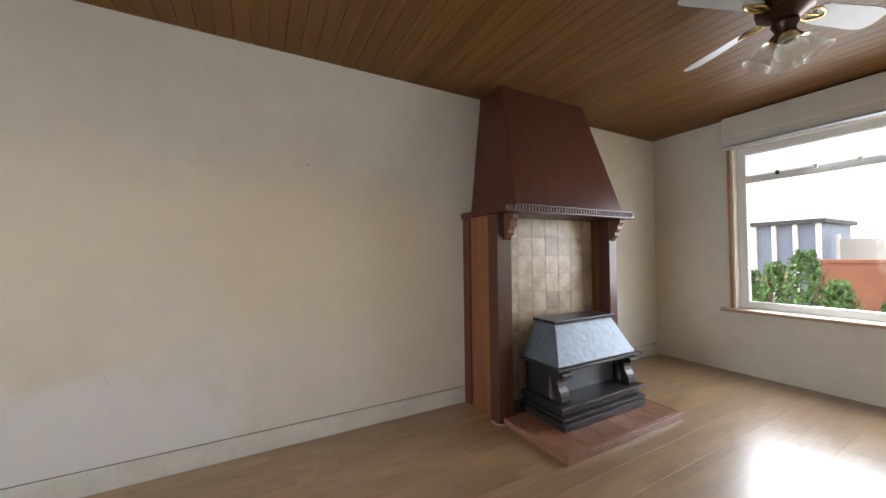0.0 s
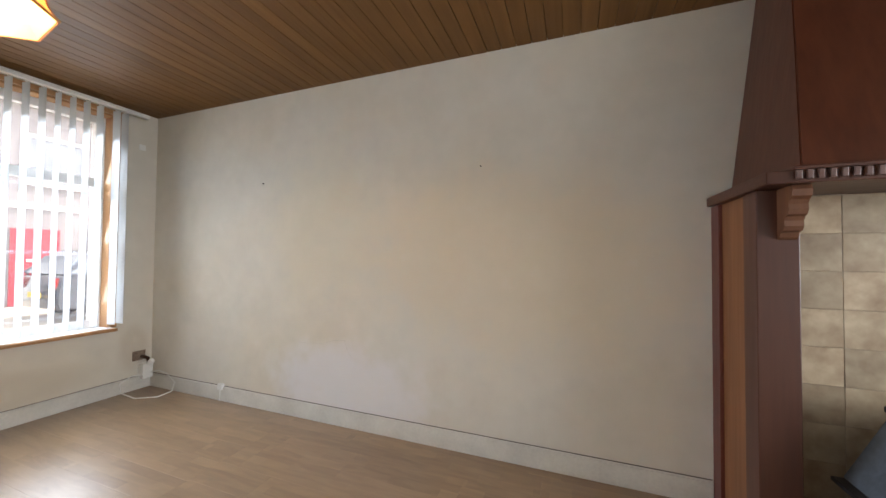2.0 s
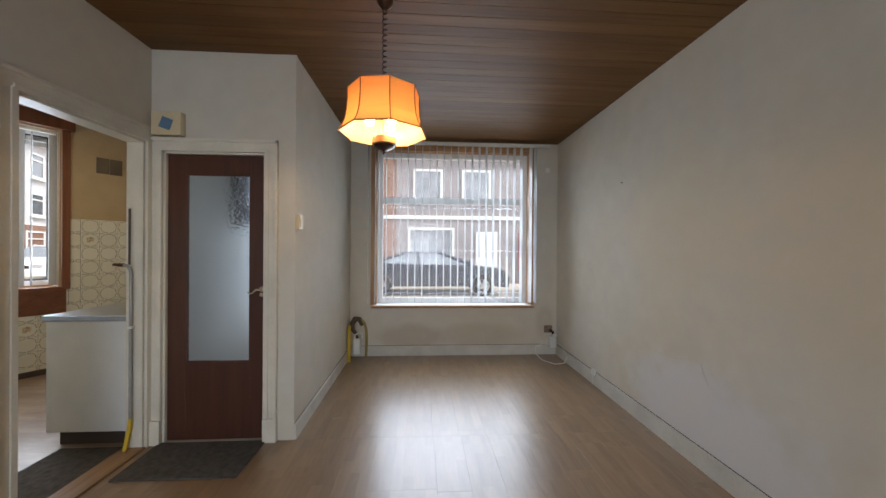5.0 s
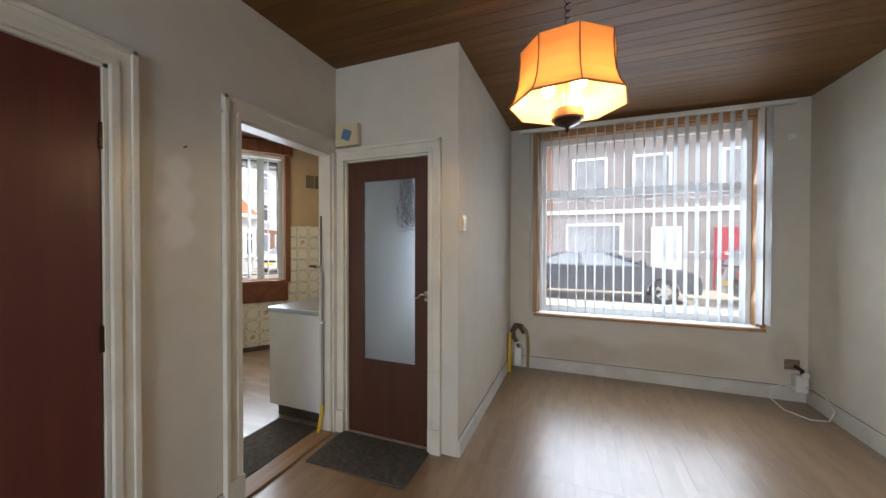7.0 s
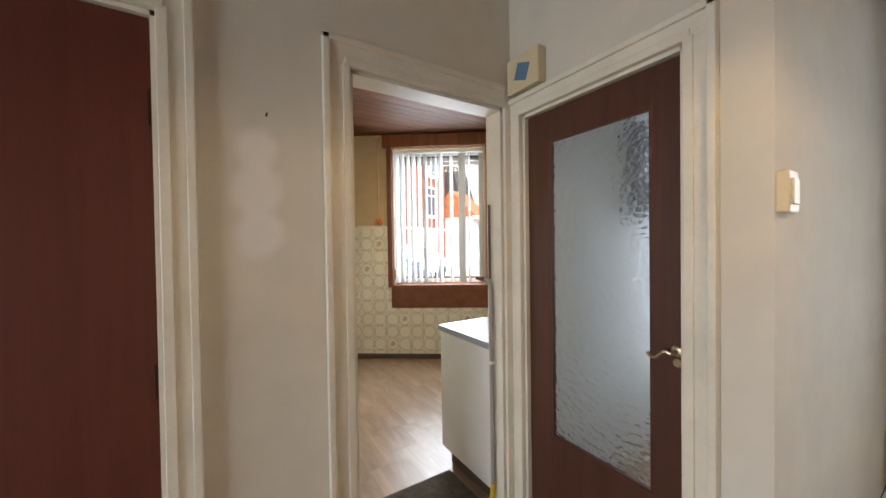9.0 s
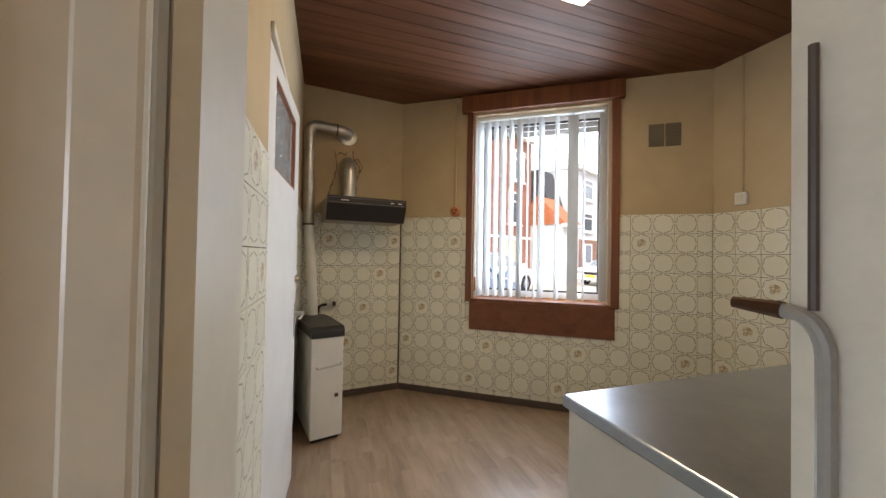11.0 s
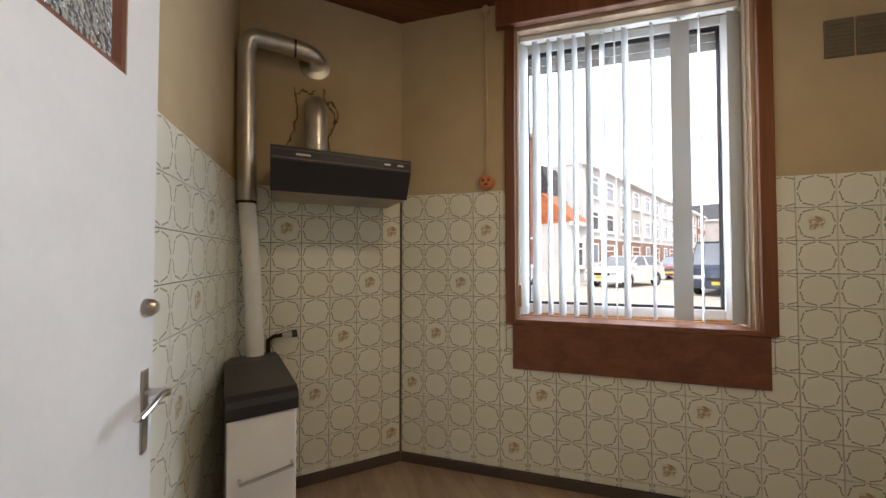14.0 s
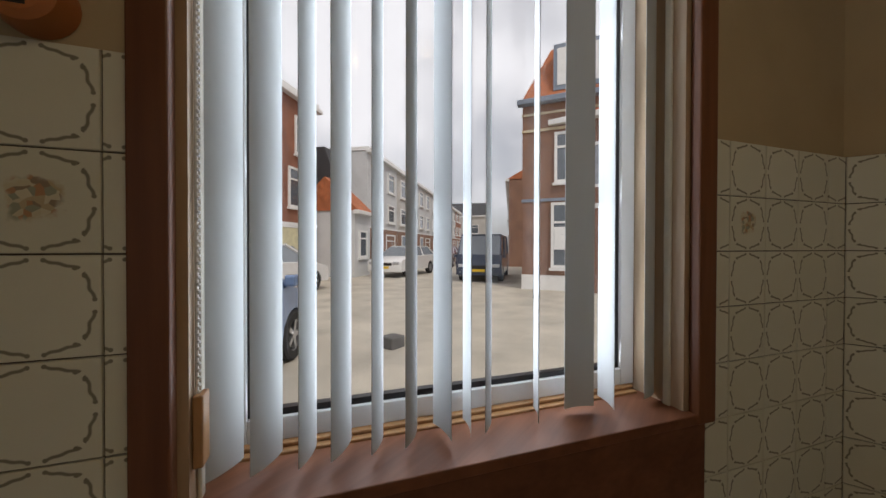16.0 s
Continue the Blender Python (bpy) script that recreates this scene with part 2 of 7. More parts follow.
def plaster(name, base, stain, rough=0.85, stains=()):
    """Old painted plaster: broad yellowed patches, faint trowel relief, scuffs, and stains (place, radii, colour, strength)."""
    m, t, b = nodes_of(name)
    L = t.links.new
    co = t.nodes.new("ShaderNodeTexCoord")
    n1 = t.nodes.new("ShaderNodeTexNoise")
    n1.inputs["Scale"].default_value, n1.inputs["Detail"].default_value = 0.9, 4
    n2 = t.nodes.new("ShaderNodeTexNoise")
    n2.inputs["Scale"].default_value, n2.inputs["Detail"].default_value = 7.0, 6
    n3 = t.nodes.new("ShaderNodeTexNoise")
    n3.inputs["Scale"].default_value, n3.inputs["Detail"].default_value = 120.0, 3
    for n in (n1, n2, n3):
        L(co.outputs["Object"], n.inputs["Vector"])
    r1 = t.nodes.new("ShaderNodeMapRange")
    r1.inputs["From Min"].default_value, r1.inputs["From Max"].default_value = 0.38, 0.66
    L(n1.outputs["Fac"], r1.inputs[0])
    mx = t.nodes.new("ShaderNodeMixRGB")
    mx.inputs[1].default_value, mx.inputs[2].default_value = (*base, 1), (*stain, 1)
    L(r1.outputs[0], mx.inputs[0])
    m2 = t.nodes.new("ShaderNodeMixRGB")
    m2.blend_type = "MULTIPLY"
    m2.inputs[0].default_value = 0.25
    r2 = t.nodes.new("ShaderNodeMapRange")
    r2.inputs["From Min"].default_value, r2.inputs["From Max"].default_value, r2.inputs["To Min"].default_value = 0.3, 0.7, 0.72
    L(n2.outputs["Fac"], r2.inputs[0])
    L(mx.outputs[0], m2.inputs[1])
    L(r2.outputs[0], m2.inputs[2])
    out = m2.outputs[0]
    for place, radii, color, strength in stains:
        mp = t.nodes.new("ShaderNodeMapping")
        mp.vector_type = "TEXTURE"
        mp.inputs["Location"].default_value, mp.inputs["Scale"].default_value = place, radii
        L(co.outputs["Object"], mp.inputs[0])
        gr = t.nodes.new("ShaderNodeTexGradient")
        gr.gradient_type = "SPHERICAL"
        L(mp.outputs[0], gr.inputs[0])
        ml = t.nodes.new("ShaderNodeMath")
        ml.operation = "MULTIPLY_ADD"
        ml.inputs[1].default_value = 0.6
        L(n2.outputs["Fac"], ml.inputs[0])
        L(gr.outputs["Fac"], ml.inputs[2])
        rg = t.nodes.new("ShaderNodeMapRange")
        rg.interpolation_type = "SMOOTHSTEP"
        rg.inputs["From Min"].default_value, rg.inputs["From Max"].default_value, rg.inputs["To Max"].default_value = 0.36, 0.85, strength
        L(ml.outputs[0], rg.inputs[0])
        sm = t.nodes.new("ShaderNodeMixRGB")
        sm.inputs[2].default_value = (*color, 1)
        L(rg.outputs[0], sm.inputs[0])
        L(out, sm.inputs[1])
        out = sm.outputs[0]
    L(out, b.inputs["Base Color"])
    b.inputs["Roughness"].default_value = rough
    b.inputs["Specular IOR Level"].default_value = 0.25
    ad = t.nodes.new("ShaderNodeMath")
    ad.operation = "MULTIPLY_ADD"
    ad.inputs[1].default_value = 0.4
    L(n3.outputs["Fac"], ad.inputs[0])
    L(n2.outputs["Fac"], ad.inputs[2])
    bp = t.nodes.new("ShaderNodeBump")
    bp.inputs["Strength"].default_value, bp.inputs["Distance"].default_value = 0.18, 0.004
    L(ad.outputs[0], bp.inputs["Height"])
    L(bp.outputs[0], b.inputs["Normal"])
    return m


def tile_decor(name, flower):
    """Glazed cream kitchen tile with a scrolled rounded outline and, on some, a posy in the middle."""
    m, t, b = nodes_of(name)
    L = t.links.new

    def math1(op, a, c=None, d=None):
        n = t.nodes.new("ShaderNodeMath")
        n.operation = op
        for k, v in enumerate((a, c, d)):
            if v is None:
                continue
            if isinstance(v, (int, float)):
                n.inputs[k].default_value = v
            else:
                L(v, n.inputs[k])
        return n.outputs[0]

    co = t.nodes.new("ShaderNodeTexCoord")
    sp = t.nodes.new("ShaderNodeSeparateXYZ")
    L(co.outputs["Object"], sp.inputs[0])
    ax, az = math1("ABSOLUTE", sp.outputs["X"]), math1("ABSOLUTE", sp.outputs["Z"])
    ax, az = math1("DIVIDE", ax, 0.0705), math1("DIVIDE", az, 0.0715)
    rad = math1("POWER", math1("ADD", math1("POWER", ax, 2.5), math1("POWER", az, 2.5)), 0.4)
    ang = math1("ARCTAN2", az, ax)
    wob = math1("ADD", math1("MULTIPLY", math1("COSINE", math1("MULTIPLY", ang, 8.0)), -0.03), math1("MULTIPLY", math1("SINE", math1("MULTIPLY", ang, 20.0)), 0.012))
    dist = math1("ABSOLUTE", math1("SUBTRACT", math1("ADD", rad, wob), 0.93))

    def spot(p, q, r):
        """A small drop at (p, q), the same in all four quarters."""
        d = math1("SQRT", math1("ADD", math1("POWER", math1("SUBTRACT", ax, p), 2.0), math1("POWER", math1("SUBTRACT", az, q), 2.0)))
        return math1("DIVIDE", d, r)

    edge = t.nodes.new("ShaderNodeMapRange")
    edge.interpolation_type = "SMOOTHSTEP"
    edge.inputs["From Min"].default_value, edge.inputs["From Max"].default_value = 0.014, 0.05
    edge.inputs["To Min"].default_value, edge.inputs["To Max"].default_value = 1.0, 0.0
    L(dist, edge.inputs[0])
    gap = math1("MULTIPLY", math1("GREATER_THAN", math1("MINIMUM", ax, az), 0.12), math1("GREATER_THAN", math1("ABSOLUTE", math1("SUBTRACT", ax, az)), 0.07))
    drop = math1("MINIMUM", math1("MINIMUM", spot(0.13, 0.94, 0.05), spot(0.94, 0.13, 0.05)), math1("MINIMUM", spot(0.62, 0.78, 0.055), spot(0.78, 0.62, 0.055)))
    dr = t.nodes.new("ShaderNodeMapRange")
    dr.inputs["From Min"].default_value, dr.inputs["From Max"].default_value = 0.7, 1.1
    dr.inputs["To Min"].default_value, dr.inputs["To Max"].default_value = 1.0, 0.0
    L(drop, dr.inputs[0])
    line = math1("MULTIPLY", math1("MAXIMUM", math1("MULTIPLY", edge.outputs[0], gap), dr.outputs[0]), 0.86)
    n1 = t.nodes.new("ShaderNodeTexNoise")
    n1.inputs["Scale"].default_value = 18
    L(co.outputs["Object"], n1.inputs["Vector"])
    oi = t.nodes.new("ShaderNodeObjectInfo")
    base = t.nodes.new("ShaderNodeMixRGB")
    base.inputs[1].default_value, base.inputs[2].default_value = (0.655, 0.645, 0.53, 1), (0.75, 0.742, 0.645, 1)
    L(math1("MULTIPLY_ADD", oi.outputs["Random"], 0.6, math1("MULTIPLY", n1.outputs["Fac"], 0.4)), base.inputs[0])
    mx = t.nodes.new("ShaderNodeMixRGB")
    mx.inputs[2].default_value = (0.15, 0.135, 0.085, 1)
    L(line, mx.inputs[0])
    L(base.outputs[0], mx.inputs[1])
    out = mx.outputs[0]
    if flower:
        n5 = t.nodes.new("ShaderNodeTexNoise")
        n5.inputs["Scale"].default_value, n5.inputs["Detail"].default_value = 45, 2
        L(co.outputs["Object"], n5.inputs["Vector"])
        vo = t.nodes.new("ShaderNodeTexVoronoi")
        vo.inputs["Scale"].default_value = 105
        L(co.outputs["Object"], vo.inputs["Vector"])
        sv = t.nodes.new("ShaderNodeSeparateColor")
        L(vo.outputs["Color"], sv.inputs[0])
        rp = t.nodes.new("ShaderNodeValToRGB")
        rp.color_ramp.interpolation = "CONSTANT"
        e = rp.color_ramp.elements
        e[0].color, e[0].position = (0.27, 0.28, 0.19, 1), 0.0
        e[1].color, e[1].position = (0.62, 0.55, 0.38, 1), 0.82
        e.new(0.25).color = (0.5, 0.38, 0.2, 1)
        e.new(0.45).color = (0.46, 0.19, 0.06, 1)
        e.new(0.58).color = (0.66, 0.6, 0.44, 1)
        e.new(0.7).color = (0.24, 0.15, 0.08, 1)
        L(sv.outputs[0], rp.inputs[0])
        ms = t.nodes.new("ShaderNodeMapRange")
        ms.interpolation_type = "SMOOTHSTEP"
        ms.inputs["From Min"].default_value, ms.inputs["From Max"].default_value = 0.62, 0.5
        L(math1("MULTIPLY_ADD", n5.outputs["Fac"], 0.4, math1("MULTIPLY", rad, 0.85)), ms.inputs[0])
        m3 = t.nodes.new("ShaderNodeMixRGB")
        L(math1("MULTIPLY", ms.outputs[0], 0.85), m3.inputs[0])
        L(out, m3.inputs[1])
        L(rp.outputs[0], m3.inputs[2])
        out = m3.outputs[0]
    L(out, b.inputs["Base Color"])
    b.inputs["Roughness"].default_value = 0.3
    bp = t.nodes.new("ShaderNodeBump")
    bp.inputs["Strength"].default_value, bp.inputs["Distance"].default_value = 0.1, 0.004
    L(n1.outputs["Fac"], bp.inputs["Height"])
    L(bp.outputs[0], b.inputs["Normal"])
    return m


WALL = plaster("yellowed_plaster", (0.64, 0.612, 0.54), (0.63, 0.58, 0.48), stains=[
    ((-0.62, 2.77, 0.28), (0.95, 0.3, 0.44), (0.655, 0.645, 0.66), 0.7),
    ((0.6, 2.77, 1.25), (1.3, 0.3, 0.8), (0.62, 0.53, 0.385), 0.5),
    ((-0.9, 2.77, 1.5), (0.7, 0.3, 0.8), (0.63, 0.57, 0.43), 0.45),
    ((-2.88, 0.95, 0.22), (0.3, 0.55, 0.24), (0.4, 0.32, 0.22), 0.5),
    ((-2.88, 1.75, 0.25), (0.3, 0.7, 0.2), (0.45, 0.38, 0.28), 0.4),
    ((-2.88, 2.62, 0.4), (0.3, 0.16, 0.28), (0.46, 0.39, 0.3), 0.45),
    ((0.03, -0.73, 1.68), (0.08, 0.2, 0.1), (0.76, 0.74, 0.71), 0.7),
    ((0.03, -0.73, 1.55), (0.1, 0.2, 0.12), (0.76, 0.74, 0.71), 0.7),
    ((0.025, -0.73, 1.42), (0.09, 0.2, 0.11), (0.76, 0.74, 0.71), 0.7)])
KWALL = plaster("nicotine_plaster", (0.52, 0.42, 0.27), (0.46, 0.35, 0.205), stains=[
    ((-0.5, -3.7, 2.12), (0.3, 0.3, 0.3), (0.4, 0.27, 0.14), 0.4)])
WHITEWASH = plaster("plain_plaster", (0.66, 0.64, 0.6), (0.6, 0.58, 0.53))
CEIL = wood("ceiling_boards", (0.185, 0.09, 0.026), (0.118, 0.053, 0.0145), 0.5, 0.8, "y", 0.09, True, spec=0.22)
KCEIL = wood("kitchen_ceiling_boards", (0.17, 0.07, 0.032), (0.088, 0.034, 0.016), 0.48, 0.8, "x", 0.14, True, spec=0.25)
LAMINATE = laminate("floor_laminate", (0.3, 0.19, 0.102), (0.165, 0.1, 0.052), False, 0.42)
KLAMINATE = laminate("kitchen_laminate", (0.38, 0.275, 0.195), (0.17, 0.115, 0.078), True, 0.36)
UNDERLAY = mat("floor_joint", (0.09, 0.06, 0.04), 0.9)
CREAM = mat("cream_gloss_paint", (0.70, 0.66, 0.56), 0.35, var=0.08, bump=0.06)
BASEB = mat("baseboard_paint", (0.62, 0.6, 0.54), 0.5, var=0.14, scale=4, bump=0.1)
WHITE = mat("white_paint", (0.72, 0.72, 0.71), 0.4, var=0.05, bump=0.04)
PLASTIC = mat("white_plastic", (0.74, 0.74, 0.7), 0.35, var=0.05, bump=0.02)
OLDPLAST = mat("yellowed_plastic", (0.66, 0.56, 0.36), 0.4, var=0.07, bump=0.02)
DOORWOOD = wood("dark_door_veneer", (0.12, 0.033, 0.023), (0.084, 0.0225, 0.016), 0.35, 1.0, "z", 0.0)
LOBBYWOOD = wood("brown_lobby_door_wood", (0.088, 0.034, 0.021), (0.06, 0.022, 0.0145), 0.35, 1.0, "z", 0.0)
MAHOG = wood("mahogany_panel", (0.094, 0.029, 0.014), (0.058, 0.017, 0.008), 0.33, 0.8, "z", 0.1)
MAHOG2 = wood("mahogany_moulding", (0.092, 0.032, 0.018), (0.055, 0.019, 0.01), 0.33, 0.8, "x", 0.1)
OAKPANEL = wood("light_brown_panel", (0.23, 0.095, 0.035), (0.15, 0.058, 0.02), 0.4, 0.7, "z", 0.0)
FRAMEWOOD = wood("window_frame_wood", (0.23, 0.085, 0.036), (0.12, 0.04, 0.018), 0.4, 1.0, "z", 0.1)
SILLWOOD = wood("window_board_wood", (0.22, 0.085, 0.04), (0.12, 0.042, 0.02), 0.52, 1.0, "x", 0.1)
PINE = wood("pine_frame", (0.46, 0.25, 0.11), (0.3, 0.15, 0.06), 0.4, 1.0, "z", 0.1)
IRON = mat("cast_iron", (0.06, 0.052, 0.054), 0.36, 0.6, var=0.2, bump=0.2)
HAMMERED = mat("hammered_grey_iron", (0.135, 0.165, 0.2), 0.45, 0.25, var=0.2, scale=22, fine=60, bump=0.4, bump_dist=0.008)
FPTILE = mat("brown_glazed_tile", (0.42, 0.34, 0.225), 0.36, var=0.3, scale=9, fine=30, bump=0.1, rand=0.24, color2=(0.24, 0.165, 0.098))
GROUT = mat("brown_grout", (0.33, 0.265, 0.185), 0.9)
KGROUT = mat("grey_grout", (0.11, 0.1, 0.075), 0.9)
HEARTH = mat("terracotta_tile", (0.24, 0.115, 0.068), 0.35, var=0.25, scale=12, bump=0.2, rand=0.12)
KTILE = tile_decor("scroll_tile", False)
KTILE_F = tile_decor("posy_tile", True)
SKIRT = mat("dark_skirting", (0.075, 0.055, 0.045), 0.5, var=0.15)
PANE = glass("window_glass")
HAZY = glass("hazy_window_glass", haze=0.05)
FIGURED = glass("figured_door_glass", 0.24, (0.93, 0.96, 1.0), 0.5, 44.0, 0.012, thin=False, wave=(1, 0.9, 1.25))
FIGURED2 = glass("pebbled_door_glass", 0.15, (0.92, 0.95, 0.97), 0.8, 90.0, 0.008, thin=False)
CHROME = mat("brushed_metal", (0.6, 0.58, 0.55), 0.28, 1.0, var=0.1, bump=0.03)
ALU = mat("flue_aluminium", (0.58, 0.56, 0.52), 0.36, 0.85, var=0.15, scale=14, bump=0.15)
BRASS = mat("brass", (0.6, 0.42, 0.16), 0.25, 1.0, var=0.15, bump=0.03)
BRONZE = mat("dark_bronze", (0.07, 0.035, 0.02), 0.3, 0.7, var=0.15, bump=0.03)
BLACK = mat("black_enamel", (0.018, 0.016, 0.017), 0.35, var=0.2, bump=0.03)
MATG = mat("grey_door_mat", (0.085, 0.08, 0.075), 0.95, var=0.35, scale=30, fine=300, bump=0.8, bump_dist=0.006)
YELLOW = mat("yellow_gas_pipe", (0.62, 0.42, 0.03), 0.4, var=0.1, bump=0.03)
WORKTOP = mat("steel_worktop", (0.36, 0.39, 0.43), 0.28, 0.9, var=0.1, scale=10, bump=0.05)
CABW = mat("cabinet_laminate", (0.74, 0.75, 0.74), 0.4, var=0.05, bump=0.03)
ORANGE = mat("orange_socket", (0.55, 0.19, 0.06), 0.4, var=0.1)


# ---- building helpers ----
def world_of(ob):
    m = ob.matrix_basis.copy()
    while ob.parent:
        m = ob.parent.matrix_basis @ ob.matrix_parent_inverse @ m if not ob.parent.parent else ob.matrix_parent_inverse @ m
        ob = ob.parent
    return m


def part(name, bm, material, parent=None, label="", smooth=False):
    """Links a bmesh, made in world places, as one mesh object, under its parent if there is one."""
    bmesh.ops.recalc_face_normals(bm, faces=bm.faces)
    me = bpy.data.meshes.new(name)
    bm.to_mesh(me)
    bm.free()
    me.materials.append(material)
    if smooth:
        me.polygons.foreach_set("use_smooth", [True] * len(me.polygons))
        me.set_sharp_from_angle(angle=radians(35))
    ob = new(name, me)
    if parent:
        ob.parent = parent
        if not parent.parent:
            ob.matrix_parent_inverse = parent.matrix_basis.inverted()
    if label:
        ob["label"] = label
    return ob


def thing(name, place, label, category, group="", kind=""):
    ob = new(name)
    ob.matrix_basis = Matrix.Translation(place)
    ob.empty_display_size = 0.05
    return tagged(ob, label, category, group, kind)


def add_box(bm, lo, hi, bev=0.0, m=None):
    vs = bmesh.ops.create_cube(bm, size=1.0)["verts"]
    lo, hi = Vector(lo), Vector(hi)
    c, d = (lo + hi) / 2, hi - lo
    for v in vs:
        v.co = Vector((v.co.x * d.x + c.x, v.co.y * d.y + c.y, v.co.z * d.z + c.z))
    if bev:
        es = list({e for v in vs for e in v.link_edges})
        r = bmesh.ops.bevel(bm, geom=es, offset=bev, segments=2, affect="EDGES", profile=0.5)
        vs = list({v for f in r["faces"] for v in f.verts} | {v for v in vs if v.is_valid})
    if m is not None:
        bmesh.ops.transform(bm, matrix=m, verts=vs)
    return vs


def boxes(*items, bev=0.0, m=None):
    bm = bmesh.new()
    for lo, hi in items:
        add_box(bm, lo, hi, bev, m)
    return bm


def prism(bm, pts, a, b, to3):
    """A closed outline drawn out from a to b; to3(p, q, h) gives its corners in the world."""
    lo = [bm.verts.new(to3(p, q, a)) for p, q in pts]
    hi = [bm.verts.new(to3(p, q, b)) for p, q in pts]
    bm.faces.new(lo)
    bm.faces.new(hi)
    n = len(pts)
    for i in range(n):
        bm.faces.new((lo[i], lo[(i + 1) % n], hi[(i + 1) % n], hi[i]))
    return lo + hi


def lathe(bm, profile, m, seg=24, closed=False):
    rings = []
    for r, z in profile:
        rings.append([bm.verts.new(m @ Vector((r * math.cos(2 * math.pi * k / seg), r * math.sin(2 * math.pi * k / seg), z))) for k in range(seg)])
    for a, b in zip(rings, rings[1:]):
        for k in range(seg):
            bm.faces.new((a[k], a[(k + 1) % seg], b[(k + 1) % seg], b[k]))
    if closed:
        bm.faces.new(rings[0])
        bm.faces.new(rings[-1])
    return [v for r in rings for v in r]


def tube(bm, pts, r, seg=10, caps=True):
    """A round bar through points; r may be one radius or one for each."""
    pts = [Vector(p) for p in pts]
    rs = r if isinstance(r, (list, tuple)) else [r] * len(pts)
    up, rings = None, []
    for i, p in enumerate(pts):
        d = (pts[min(i + 1, len(pts) - 1)] - pts[max(i - 1, 0)]).normalized()
        if up is None:
            up = d.orthogonal().normalized()
        up = (up - d * up.dot(d)).normalized()
        side = d.cross(up)
        rings.append([bm.verts.new(p + rs[i] * (math.cos(2 * math.pi * k / seg) * up + math.sin(2 * math.pi * k / seg) * side)) for k in range(seg)])
    for a, b in zip(rings, rings[1:]):
        for k in range(seg):
            bm.faces.new((a[k], a[(k + 1) % seg], b[(k + 1) % seg], b[k]))
    if caps:
        bm.faces.new(rings[0])
        bm.faces.new(rings[-1])


def arc(c, a, b, n, deg=90):
    """Points on a bend round c from c + a towards c + b."""
    c, a, b = Vector(c), Vector(a), Vector(b)
    return [c + a * math.cos(radians(deg * k / n)) + b * math.sin(radians(deg * k / n)) for k in range(n + 1)]


def wall(name, m, length, thick, z0, z1, holes, material, label):
    """A wall in its own frame: x along it, y into the room (its face at 0, its body behind), z up; holes go through it."""
    us = sorted({0.0, length, *[h[0] for h in holes], *[h[1] for h in holes]})
    zs = sorted({z0, z1, *[h[2] for h in holes], *[h[3] for h in holes]})
    full = lambda i, j: 0 <= i < len(us) - 1 and 0 <= j < len(zs) - 1 and not any(
        h[0] <= (us[i] + us[i + 1]) / 2 <= h[1] and h[2] <= (zs[j] + zs[j + 1]) / 2 <= h[3] for h in holes)
    bm = bmesh.new()
    q = lambda *p: bm.faces.new([bm.verts.new(m @ Vector(v)) for v in p])
    for i in range(len(us) - 1):
        for j in range(len(zs) - 1):
            if not full(i, j):
                continue
            a, b, c, d = us[i], us[i + 1], zs[j], zs[j + 1]
            q((a, 0, c), (b, 0, c), (b, 0, d), (a, 0, d))
            q((a, -thick, c), (b, -thick, c), (b, -thick, d), (a, -thick, d))
            if not full(i - 1, j):
                q((a, 0, c), (a, -thick, c), (a, -thick, d), (a, 0, d))
            if not full(i + 1, j):
                q((b, 0, c), (b, -thick, c), (b, -thick, d), (b, 0, d))
            if not full(i, j - 1):
                q((a, 0, c), (b, 0, c), (b, -thick, c), (a, -thick, c))
            if not full(i, j + 1):
                q((a, 0, d), (b, 0, d), (b, -thick, d), (a, -thick, d))
    bmesh.ops.remove_doubles(bm, verts=bm.verts, dist=1e-5)
    return tagged(part(name, bm, material), label, "wall", kind="structure")


def frame_of(origin, along, inward):
    o, a, n = Vector((*origin, 0)), Vector((*along, 0)).normalized(), Vector((*inward, 0)).normalized()
    return Matrix.Translation(o) @ Matrix(((a.x, n.x, 0, 0), (a.y, n.y, 0, 0), (0, 0, 1, 0), (0, 0, 0, 1)))


# ---- plan ----
N, S, W, E = 2.77, -0.73, -2.88, 4.48
H, HK = 2.63, 2.69
GX, GY = -1.045, 0.21      # the lobby's door wall and its long wall
KNY, KEX, KWX = -0.83, -0.14, -3.06

FN = frame_of((W, N), (1, 0), (0, -1))
FW = frame_of((W, KNY - 0.1), (0, 1), (1, 0))
FE = frame_of((E, S), (0, 1), (-1, 0))
FS = frame_of((GX, S), (1, 0), (0, 1))
FG = frame_of((GX, S), (0, 1), (1, 0))
FY = frame_of((W, GY), (1, 0), (0, 1))
FKN = frame_of((KWX, KNY), (1, 0), (0, -1))
FKE = frame_of((KEX, KNY), (0, -1), (-1, 0))
FKH = frame_of((KC.x, KC.y), (0.87, 0.097), (-0.097, 0.87))
FKR = frame_of((KWX, -2.308), (0, 1), (1, 0))

